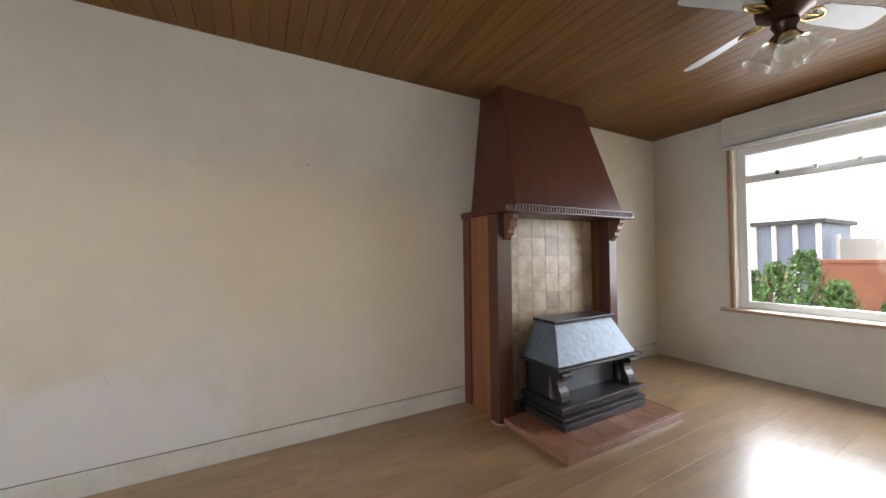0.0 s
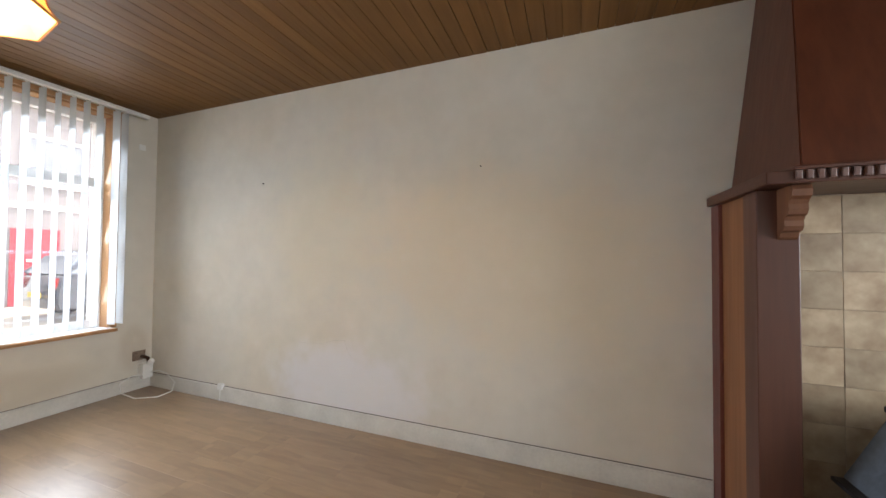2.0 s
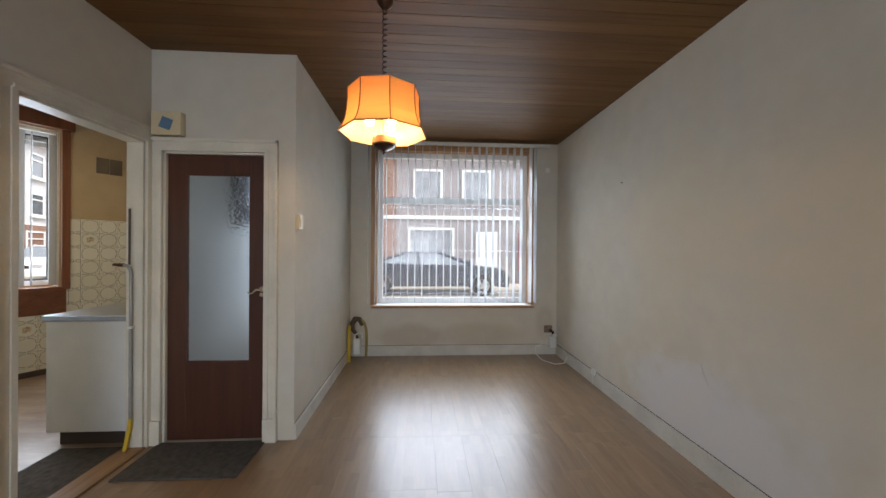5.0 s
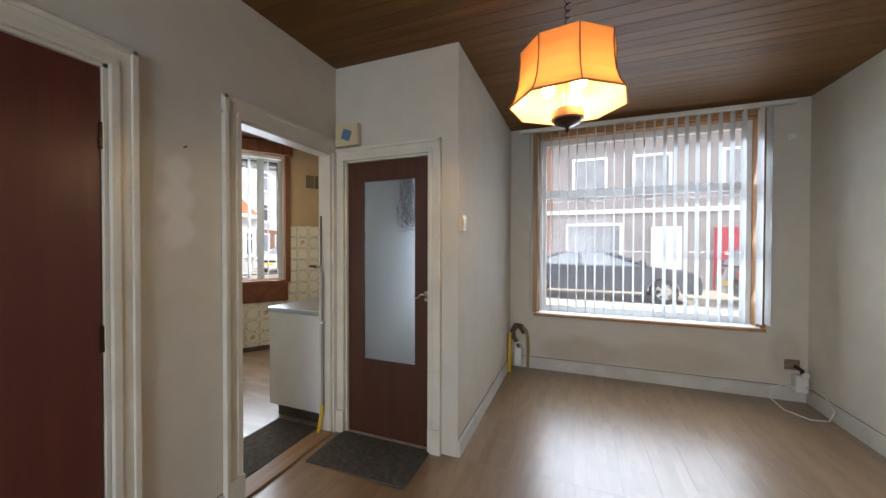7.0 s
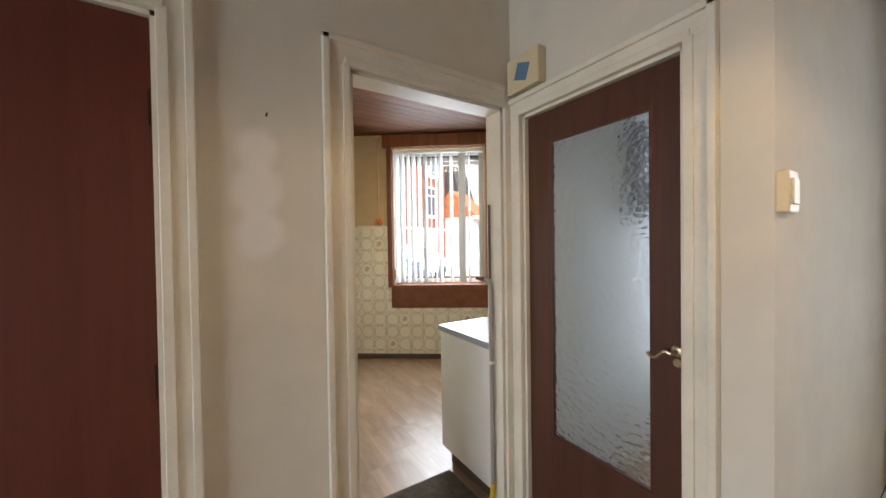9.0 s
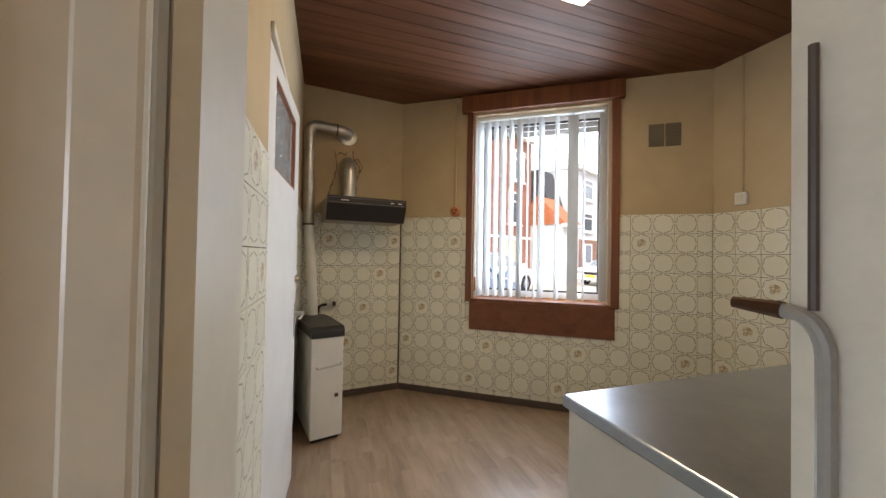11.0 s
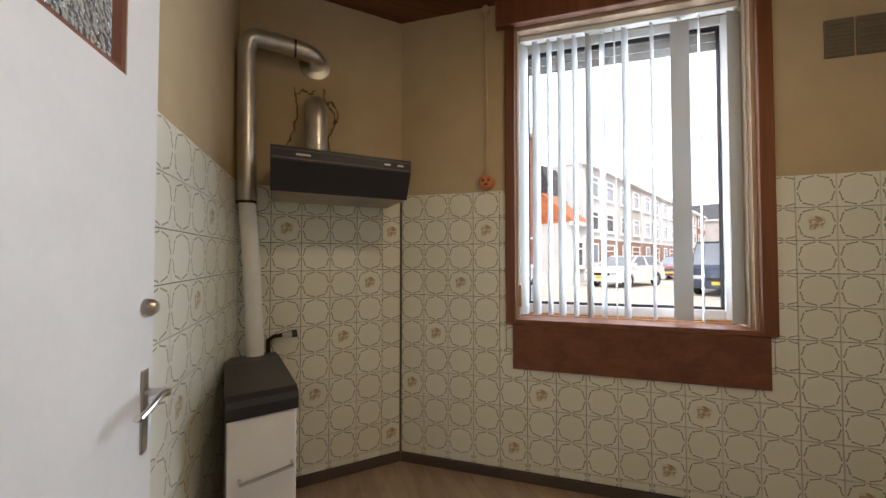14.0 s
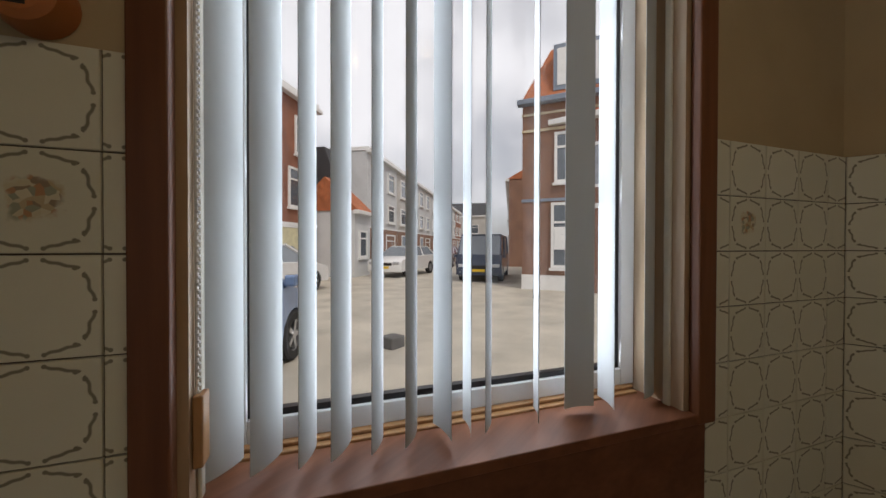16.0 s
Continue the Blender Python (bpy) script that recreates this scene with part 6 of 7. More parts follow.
def tiling(name, m, u0, u1, pu, pv, top, z_lo, hole=None, start=None, label="", posies=None):
    """Tiles on a bed of grout, row by row from the top down."""
    bed = boxes(((u0, 0.001, z_lo), (u1, 0.0025, top)), m=m) if not hole else boxes(((u0, 0.001, z_lo), (hole[0], 0.0025, top)), ((hole[1], 0.001, z_lo), (u1, 0.0025, top)), ((hole[0], 0.001, z_lo), (hole[1], 0.0025, hole[2])), m=m)
    root = thing(name, m @ Vector(((u0 + u1) / 2, 0, z_lo)), label, "wall tiles", kind="structure")
    part("grout_bed", bed, KGROUT, root)
    s = start if start is not None else u0
    flip = m.to_3x3().determinant() < 0
    turn = m.to_3x3() @ Vector((1, 0, 0))
    inward = m.to_3x3() @ Vector((0, 1, 0))
    rot = Matrix(((turn.x, inward.x, 0, 0), (turn.y, inward.y, 0, 0), (0, 0, 1, 0), (0, 0, 0, 1)))
    if flip:
        rot = rot @ Matrix.Rotation(math.pi, 4, "Z") @ Matrix.Diagonal((1, -1, 1, 1))
        rot = Matrix(((-turn.x, inward.x, 0, 0), (-turn.y, inward.y, 0, 0), (0, 0, 1, 0), (0, 0, 0, 1)))
    k = 0
    j = 0
    while top - j * pv > z_lo + 0.02:
        z1 = top - j * pv
        z0 = max(z_lo, z1 - pv)
        i = 0
        while s + i * pu < u1 - 0.02:
            a, b = max(u0, s + i * pu), min(u1, s + (i + 1) * pu)
            i += 1
            spans = [(a, b, z0, z1)]
            if hole and b > hole[0] and a < hole[1] and z1 > hole[2]:
                spans = []
                if a < hole[0] - 0.02:
                    spans.append((a, hole[0], z0, z1))
                if b > hole[1] + 0.02:
                    spans.append((hole[1], b, z0, z1))
                if z0 < hole[2] - 0.02:
                    spans.append((max(a, hole[0]), min(b, hole[1]), z0, hole[2]))
            for a2, b2, c2, d2 in spans:
                if b2 - a2 < 0.015 or d2 - c2 < 0.015:
                    continue
                w, h = round(b2 - a2, 3) - 0.003, round(d2 - c2, 3) - 0.003
                posy = (posies or (lambda c, r: r % 2 and (c + r // 2) % 5 == 3))(i - 1, j) and b2 - a2 > 0.1 and d2 - c2 > 0.12
                p = m @ Vector(((a2 + b2) / 2, 0.0015, (c2 + d2) / 2))
                put_piece("tile", piece("kitchen_tile", w, h, 0.007, KTILE_F if posy else KTILE, 0.0015), root,
                          Matrix.Translation(p) @ rot @ pose(0, 0, 0, rt.uniform(-0.3, 0.3), 0, rt.uniform(-0.3, 0.3)))
        j += 1
    return root


tiling("window_wall_tiles", KM, 0.002, 2.505, 0.1505, 0.151, 1.606, 0.055, (0.64, 1.87, 0.85), 0.002, "cream kitchen tiles with brown scrolls and some posies around the window")
tiling("hood_wall_tiles", FKH, 0.004, 0.87, 0.15, 0.151, 1.606, 0.055, None, -0.03, "cream kitchen tiles with brown scrolls behind the cooker hood", lambda c, r: r % 2 and (c - r // 2) % 4 == 0)
tiling("west_wall_tiles", FKR, 0.004, 1.45, 0.15, 0.151, 1.606, 0.055, None, None, "cream kitchen tiles with brown scrolls on the end wall")
tiling("east_wall_tiles", FKE, 0.01, 1.041, 0.148, 0.162, 1.602, 0.055, None, -0.025, "cream kitchen tiles with brown scrolls beside the doorway", lambda c, r: r < 3 and ((c + 1) * 2 + r * 3) % 9 in (2, 3))
tiling("corner_wall_tiles", FKE, 1.855, 2.82, 0.15, 0.151, 1.606, 0.055, None, None, "cream kitchen tiles with brown scrolls behind the white door")


def planks(parent, x0, x1, y0, y1, length, width, along, material, seed, clip=None):
    """Laminate planks in a staggered bond, each its own object."""
    r = random.Random(seed)
    a0, a1, b0, b1 = (x0, x1, y0, y1) if along == "x" else (y0, y1, x0, x1)
    n = int((b1 - b0) / width) + 1
    for k in range(n):
        q0, q1 = b0 + k * width, min(b1, b0 + (k + 1) * width)
        if q1 - q0 < 0.02:
            continue
        s = max(a0, clip(q0, q1)) if clip else a0
        p = s - r.uniform(0.1, 0.9) * length
        while p < a1:
            p0, p1 = max(s, p), min(a1, p + length)
            p += length
            if p1 - p0 < 0.03:
                continue
            w, d = (p1 - p0 - 0.0003, q1 - q0 - 0.0003)
            sx, sy = (w, d) if along == "x" else (d, w)
            c = ((p0 + p1) / 2, (q0 + q1) / 2) if along == "x" else ((q0 + q1) / 2, (p0 + p1) / 2)
            me = plank_mesh(round(sx, 4), round(sy, 4), material)
            put_piece("plank", me, parent, Matrix.Translation((c[0], c[1], 0)))


def plank_mesh(sx, sy, material):
    key = ("plank", sx, sy, material.name)
    if key not in me_t:
        bm = bmesh.new()
        a, b, e = sx / 2, sy / 2, 0.0003
        low = [bm.verts.new(p) for p in ((-a, -b, -0.009), (a, -b, -0.009), (a, b, -0.009), (-a, b, -0.009))]
        mid = [bm.verts.new(p) for p in ((-a, -b, -e), (a, -b, -e), (a, b, -e), (-a, b, -e))]
        top = [bm.verts.new(p) for p in ((-a + e, -b + e, 0), (a - e, -b + e, 0), (a - e, b - e, 0), (-a + e, b - e, 0))]
        bm.faces.new(top)
        for p, q in ((low, mid), (mid, top)):
            for k in range(4):
                bm.faces.new((p[k], p[(k + 1) % 4], q[(k + 1) % 4], q[k]))
        bmesh.ops.recalc_face_normals(bm, faces=bm.faces)
        me = bpy.data.meshes.new("plank")
        bm.to_mesh(me)
        bm.free()
        me.materials.append(material)
        me_t[key] = me
    return me_t[key]


planks(floor, W, GX, GY, N, 1.28, 0.19, "x", LAMINATE, 1)
planks(floor, GX, E, S, N, 1.28, 0.19, "x", LAMINATE, 2)
planks(floor, W, GX - 0.1, S, GY - 0.1, 1.28, 0.19, "x", LAMINATE, 3)
planks(kfloor, KWX, KEX, -3.757, KNY, 1.28, 0.19, "y", KLAMINATE, 4, lambda a, b: -3.757 - min(0.0, b + 1.01) * 0.7069 if b < -1.01 else -3.757)


# ---- outdoors ----
GZ = -0.15
PAVE = mat("paving_stones", (0.5, 0.46, 0.38), 0.85, var=0.2, scale=1.2, fine=40, bump=0.3, bump_dist=0.01)
BRICK = mat("red_brick_far", (0.3, 0.125, 0.075), 0.85, var=0.22, scale=1.5, fine=30, bump=0.2)
BRICK2 = mat("brown_brick_far", (0.27, 0.15, 0.1), 0.85, var=0.2, scale=1.5, fine=30, bump=0.2)
RENDER_W = mat("white_render", (0.6, 0.61, 0.61), 0.8, var=0.1, scale=1.0, bump=0.1)
RENDER_G = mat("grey_render", (0.5, 0.48, 0.44), 0.8, var=0.12, scale=1.0, bump=0.1)
ROOF = mat("orange_roof_tiles", (0.46, 0.15, 0.06), 0.8, var=0.25, scale=4, fine=20, bump=0.5, bump_dist=0.03)
SLATE = mat("dark_slate", (0.06, 0.06, 0.065), 0.7, var=0.2, scale=4, bump=0.3)
FARGLASS = mat("dark_window_glass", (0.1, 0.12, 0.14), 0.08, var=0.2, scale=1, bump=0.0, spec=0.8)
TRIMW = mat("white_trim", (0.78, 0.78, 0.76), 0.5, var=0.05)
TRIMB = mat("bluegrey_gutter", (0.22, 0.26, 0.32), 0.5, var=0.1)
REDDOOR = mat("red_door_paint", (0.42, 0.03, 0.05), 0.4, var=0.1)
HEDGE = mat("garden_foliage", (0.12, 0.23, 0.07), 0.7, var=0.4, scale=8, fine=30)

bm = bmesh.new()
n = 24
ring = [bm.verts.new((1500 * math.cos(2 * math.pi * k / n), 1500 * math.sin(2 * math.pi * k / n), GZ)) for k in range(n)]
bm.faces.new(ring)
tagged(part("ground", bm, PAVE), "pale grey concrete paving of the street crossing", "ground", kind="structure")


def house(name, origin, along, width, depth, height, material, holes, label, roof=None, doors=(), bands=(), plinth=None, storeys=None):
    """A street house: origin at the foot of its front's left end, along its front; windows (u0, u1, z0, z1)."""
    a = Vector((*along, 0)).normalized()
    nrm = Vector((-a.y, a.x, 0))
    m = Matrix.Translation((origin[0], origin[1], GZ)) @ Matrix(((a.x, nrm.x, 0, 0), (a.y, nrm.y, 0, 0), (0, 0, 1, 0), (0, 0, 0, 1)))
    h = thing(name, m @ Vector((width / 2, -depth / 2, 0)), label, "house")
    part("wall", boxes(((0, -depth, 0), (width, 0, height)), m=m), material, h)
    for u0, u1, z0, z1 in holes:
        w = part("window", boxes(((u0, 0.0, z0), (u0 + 0.09, 0.07, z1)), ((u1 - 0.09, 0.0, z0), (u1, 0.07, z1)), ((u0 + 0.09, 0.0, z0), (u1 - 0.09, 0.07, z0 + 0.09)), ((u0 + 0.09, 0.0, z1 - 0.09), (u1 - 0.09, 0.07, z1)), ((u0 + 0.09, 0.0, z0 + (z1 - z0) * 0.68), (u1 - 0.09, 0.06, z0 + (z1 - z0) * 0.68 + 0.07)), m=m), TRIMW, h)
        part("pane", boxes(((u0 + 0.05, 0.003, z0 + 0.05), (u1 - 0.05, 0.02, z1 - 0.05)), m=m), FARGLASS, w)
        part("sill", boxes(((u0 - 0.06, 0.0, z0 - 0.09), (u1 + 0.06, 0.12, z0 - 0.005)), m=m), TRIMW, w)
    for u0, u1, z1, dm in doors:
        d = part("door", boxes(((u0, 0.0, 0.05), (u1, 0.05, z1)), bev=0.01, m=m), dm, h)
        part("frame", boxes(((u0 - 0.09, 0.0, 0), (u0 - 0.005, 0.07, z1 + 0.09)), ((u1 + 0.005, 0.0, 0), (u1 + 0.09, 0.07, z1 + 0.09)), ((u0 - 0.005, 0, z1 + 0.005), (u1 + 0.005, 0.07, z1 + 0.09)), m=m), TRIMW, d)
    for z0, z1, bmaterial in bands:
        part("band", boxes(((-0.02, -0.05, z0), (width + 0.02, 0.04, z1)), m=m), bmaterial, h)
    if plinth:
        part("plinth", boxes(((-0.01, -depth, 0), (width + 0.01, 0.03, plinth)), m=m), TRIMW, h)
    if roof:
        kind, rh, rm = roof
        bm = bmesh.new()
        if kind == "gable":
            prism(bm, [(-depth - 0.15, height), (0.2, height), (-depth / 2, height + rh)], -0.05, width + 0.05, lambda p, q, t: m @ Vector((t, p, q)))
        elif kind == "mansard":
            prism(bm, [(-depth, height), (0.05, height), (-0.75, height + rh), (-depth + 0.75, height + rh)], 0.0, width, lambda p, q, t: m @ Vector((t, p, q)))
        elif kind == "mansard_hip":
            lo = [(-0.05, 0.05), (width + 0.05, 0.05), (width + 0.05, -depth), (-0.05, -depth)]
            hi = [(0.85, -0.75), (width - 0.85, -0.75), (width - 0.85, -depth + 0.75), (0.85, -depth + 0.75)]
            va = [bm.verts.new(m @ Vector((p, q, height))) for p, q in lo]
            vb = [bm.verts.new(m @ Vector((p, q, height + rh))) for p, q in hi]
            bm.faces.new(va), bm.faces.new(vb)
            for k in range(4):
                bm.faces.new((va[k], va[(k + 1) % 4], vb[(k + 1) % 4], vb[k]))
        else:
            add_box(bm, (-0.05, -depth, height), (width + 0.05, 0.12, height + rh), m=m)
        part("roof", bm, rm, h)
        part("gutter", boxes(((-0.15, -0.02, height - 0.16), (width + 0.15, 0.26, height + 0.02)), bev=0.02, m=m), TRIMB if kind.startswith("mansard_") else TRIMW, h)
    return h, m


# corner house across the crossing
hr, hm = house("corner_house", (-14.54, 1.29), (0.22, -0.97), 9.0, 8.0, 6.35, BRICK2, [(6.25, 7.95, 3.55, 5.2), (3.8, 5.4, 3.55, 5.2), (5.8, 8.05, 0.75, 2.9), (2.8, 5.1, 0.75, 2.9)],
               "brown brick corner house with orange mansard roof and white windows", ("mansard_hip", 2.0, ROOF), bands=((2.95, 3.05, TRIMB), (5.3, 5.38, mat("cream_brick_band", (0.6, 0.5, 0.33), 0.8)), (5.85, 5.92, mat("cream_brick_band_two", (0.6, 0.5, 0.33), 0.8))), plinth=0.5)
dm = part("dormer", boxes(((6.0, -0.9, 6.6), (8.0, -0.02, 8.1)), m=hm), TRIMB, hr, "grey framed roof window")
part("dormer_pane", boxes(((6.12, -0.03, 6.75), (7.88, 0.0, 7.95)), m=hm), TRIMW, dm)
part("shop_blind", boxes(((5.9, 0.03, 1.35), (7.95, 0.045, 2.1)), m=hm), TRIMW, hr, "white panel in the ground floor window")

# brick block on the far side
RS = (0.905, 0.425)
hb, _m = house("brick_apartment_block", (-10.9, -16.9), RS, 9.0, 8.0, 7.7, BRICK, [(0.75, 1.65, 5.3, 6.9), (1.0, 2.1, 3.05, 4.7), (4.2, 5.4, 3.05, 4.8), (6.3, 7.6, 3.05, 4.8), (4.2, 5.4, 5.4, 6.9), (4.6, 6.6, 0.6, 2.1)],
               "red brick apartment block with white framed windows", ("flat", 0.25, TRIMW), doors=((1.0, 2.7, 2.2, mat("pale_yellow_garage", (0.66, 0.62, 0.4), 0.5)),), bands=((2.3, 2.42, TRIMW),))
hw_, _m = house("white_cottage", (-13.45, -16.1), RS, 1.75, 3.0, 3.1, RENDER_W, [(0.45, 1.35, 0.9, 2.2)], "small white rendered cottage with orange tiled roof", ("gable", 1.6, ROOF))
hs, _m = house("slate_house", (-14.6, -18.7), RS, 2.0, 7.0, 4.3, RENDER_G, [(0.5, 1.5, 2.9, 3.9)], "narrow grey house with a steep dark slate roof", ("mansard", 2.4, SLATE))
# terrace that runs away along the street
px, py = -14.75, -17.8
for k in range(7):
    L = 5.2
    wm = (RENDER_W, RENDER_G, RENDER_W, RENDER_W, RENDER_G, RENDER_W, BRICK)[k]
    px, py = px - L * 0.905, py - L * 0.425 * 0.98
    h_, m_ = house("terraced_house", (px, py), RS, L - 0.01, 7.0, 6.9 - 0.06 * k, wm, [(0.6, 1.9, 5.0, 6.3), (3.1, 4.5, 5.0, 6.3), (0.6, 1.9, 3.0, 4.2), (3.1, 4.5, 3.0, 4.2), (0.5, 2.3, 0.8, 2.2)],
                   "pale terraced house with white window frames and flat roof", ("flat", 0.2, TRIMW), doors=((3.3, 4.2, 2.15, TRIMB),), bands=((2.5, 2.6, TRIMW),))
    h_["group"] = "terrace along the street"
    part("brick_base", boxes(((0.0, -0.02, 0.0), (L - 0.02, 0.025, 2.5)), m=m_), BRICK2, h_)
# far end and right side of the street
for k in range(4):
    h_, m_ = house("terraced_house", (-24.0 - 6.2 * k, -13.4 - 2.9 * k), (-0.905, -0.425), 6.2, 7.0, 6.2, (BRICK2, BRICK, RENDER_G, BRICK2)[k], [(0.8, 2.2, 3.4, 4.9), (3.7, 5.1, 3.4, 4.9), (0.8, 2.8, 0.8, 2.3)], "brick terraced house on the far side of the street", ("gable", 2.0, ROOF))
    h_["group"] = "terrace across the street"
h_, m_ = house("far_house", (-52.0, -31.0), (0.425, -0.905), 12, 6, 6.5, RENDER_G, [(1, 2.5, 3.5, 5), (5, 6.5, 3.5, 5), (9, 10.5, 3.5, 5)], "distant pale house closing the street", ("gable", 2.5, SLATE))

# houses across the street seen from the living room
LILAC = mat("pale_lilac_brick", (0.31, 0.285, 0.285), 0.85, var=0.16, scale=1.5, fine=30, bump=0.2)
# paler panes: the haze over the view is put into their colour
PALEGLASS = mat("pale_window_glass", (0.3, 0.32, 0.35), 0.12, var=0.25, scale=2, bump=0.0, spec=0.8)
WST = [(-6.5, BRICK2, 6.5), (0.0, LILAC, 4.6), (4.6, LILAC, 5.4), (10.0, BRICK, 6.0), (16.0, BRICK2, 6.0)]
for k, (y, wm, L) in enumerate(WST):
    doors = ((0.5, 1.45, 2.1, REDDOOR),) if k == 2 else ((3.3, 4.2, 2.15, TRIMW),)
    hol = [(2.1, 3.9, 0.85, 2.3), (0.7, 2.0, 3.3, 4.7), (3.0, 4.2, 3.3, 4.7)] if k != 1 else [(0.5, 2.4, 0.85, 2.3), (0.7, 1.9, 3.3, 4.7), (2.7, 3.9, 3.3, 4.7)]
    h_, m_ = house("street_house", (-12.9, y + L), (0, -1), L - 0.01, 7.0, 5.6, wm, [], "terraced house across the street with white window frames", ("gable", 2.3, ROOF), doors=(), bands=((2.65, 2.8, TRIMW),))
    h_["group"] = "houses across the street"
    mm = Matrix.Translation((-12.9, y, GZ)) @ Matrix(((0, 1, 0, 0), (1, 0, 0, 0), (0, 0, 1, 0), (0, 0, 0, 1)))
    for u0, u1, z0, z1 in hol:
        w = part("window", boxes(((u0, 0.0, z0), (u0 + 0.09, 0.07, z1)), ((u1 - 0.09, 0.0, z0), (u1, 0.07, z1)), ((u0 + 0.09, 0.0, z0), (u1 - 0.09, 0.07, z0 + 0.09)), ((u0 + 0.09, 0.0, z1 - 0.09), (u1 - 0.09, 0.07, z1)), m=mm), TRIMW, h_)
        part("pane", boxes(((u0 + 0.05, 0.003, z0 + 0.05), (u1 - 0.05, 0.02, z1 - 0.05)), m=mm), PALEGLASS, w)
    for u0, u1, z1, dmat in doors:
        d = part("door", boxes(((u0, 0.0, 0.03), (u1, 0.05, z1)), bev=0.01, m=mm), dmat, h_)
        part("letter_plate", boxes(((u0 + 0.3, 0.05, 1.2), (u1 - 0.3, 0.06, 1.27)), m=mm), TRIMW, d)


# ---- parked vehicles ----
TYRE = mat("tyre_rubber", (0.02, 0.02, 0.02), 0.85, var=0.2)
ALLOY = mat("alloy_rim", (0.5, 0.51, 0.53), 0.3, 0.9, var=0.1)
CARGLASS = mat("car_glass", (0.2, 0.23, 0.26), 0.05, var=0.1, bump=0.0, spec=0.8)
HEADLAMP = mat("headlamp_glass", (0.6, 0.62, 0.64), 0.1, 0.3, var=0.1, bump=0)
TAILLAMP = mat("tail_lamp_red", (0.4, 0.02, 0.02), 0.2, var=0.1, bump=0)
PLATEY = mat("yellow_number_plate", (0.75, 0.5, 0.03), 0.4, var=0.03)


def car(name, place, heading, paint, L=4.3, Wd=1.78, Ht=1.48, label="", style="hatch"):
    """A parked car, its front towards local +x."""
    m = Matrix.Translation((*place, GZ)) @ Matrix.Rotation(radians(heading), 4, "Z")
    t = thing(name, m.translation, label, "car")
    h, r = L / 2, 0.32
    fx, rx = h - 0.82, -h + 0.78

    def arch(cx):
        return [(cx + 0.38 * math.cos(radians(a)), 0.3 + 0.38 * math.sin(radians(a))) for a in range(0, 181, 30)]
    if style == "van":
        top = [(h, 0.55), (h - 0.02, 0.95), (h - 0.12, 1.12), (-h + 0.06, 1.12), (-h, 0.9)]
        cab = [(h - 0.14, 1.12), (h - 0.62, Ht - 0.08), (h - 0.8, Ht), (-h + 0.2, Ht), (-h + 0.08, Ht - 0.1), (-h + 0.06, 1.12)]
    elif style == "sedan":
        top = [(h, 0.5), (h - 0.04, 0.72), (h - 0.25, 0.84), (h - 1.15, 0.95), (-h + 0.9, 1.0), (-h + 0.12, 0.98), (-h, 0.75)]
        cab = [(h - 1.15, 0.94), (h - 1.85, Ht - 0.06), (h - 2.2, Ht), (-h + 1.5, Ht - 0.03), (-h + 1.1, Ht - 0.12), (-h + 0.45, 0.98)]
    else:
        top = [(h, 0.5), (h - 0.04, 0.72), (h - 0.2, 0.84), (h - 0.95, 0.98), (-h + 0.3, 1.02), (-h + 0.05, 0.95), (-h, 0.6)]
        cab = [(h - 0.95, 0.97), (h - 1.65, Ht - 0.05), (h - 2.0, Ht), (-h + 0.6, Ht - 0.04), (-h + 0.38, Ht - 0.12), (-h + 0.14, 1.0)]
    low = [(-h + 0.03, 0.28)] + list(reversed(arch(rx))) + list(reversed(arch(fx))) + [(h - 0.02, 0.28)]
    outline = [(-h, 0.4)] + low + [(h, 0.4)] + top
    bm = bmesh.new()
    lay = []
    for y, inset in ((-Wd / 2, 0.05), (-Wd / 2 + 0.06, 0.0), (Wd / 2 - 0.06, 0.0), (Wd / 2, 0.05)):
        lay.append([bm.verts.new(m @ Vector((p * (1 - inset * 0.25), y, q - (inset * 0.5 if q > 0.8 else 0)))) for p, q in outline])
    bm.faces.new(lay[0]), bm.faces.new(lay[-1])
    k = len(outline)
    for a, b in zip(lay, lay[1:]):
        for i in range(k):
            bm.faces.new((a[i], a[(i + 1) % k], b[(i + 1) % k], b[i]))
    part("body", bm, paint, t, "", True)
    bm = bmesh.new()
    wb, wt2 = Wd / 2 - 0.06, Wd / 2 - (0.12 if style == "van" else 0.27)
    ring = []
    for s in (-1, 1):
        ring.append([bm.verts.new(m @ Vector((p, s * (wb + (wt2 - wb) * min(1, max(0, (q - 0.95) / (Ht - 0.95)))), q))) for p, q in cab])
    bm.faces.new(ring[0]), bm.faces.new(ring[1])
    k = len(cab)
    for i in range(k):
        bm.faces.new((ring[0][i], ring[0][(i + 1) % k], ring[1][(i + 1) % k], ring[1][i]))
    part("glasshouse", bm, CARGLASS, t, "dark tinted windows")
    part("roof", boxes(((cab[3][0] + 0.02, -wt2 - 0.02, Ht - 0.03), (cab[2][0] + 0.1, wt2 + 0.02, Ht + 0.015)), bev=0.012, m=m), paint, t)
    for s in (-1, 1):
        bm = bmesh.new()
        for i0, i1 in ((0, 2), (k - 1, 3)):
            p, q = cab[i0], cab[i1]
            tube(bm, [m @ Vector((p[0], s * (wb + 0.005), p[1])), m @ Vector((q[0], s * (wt2 + 0.005), q[1]))], 0.045, 6)
        mid = (cab[0][0] + cab[k - 1][0]) / 2 - 0.05
        tube(bm, [m @ Vector((mid, s * (wb + 0.005), cab[0][1])), m @ Vector((mid - 0.05, s * (wt2 + 0.005), Ht - 0.02))], 0.04, 6)
        part("pillar", bm, paint, t)
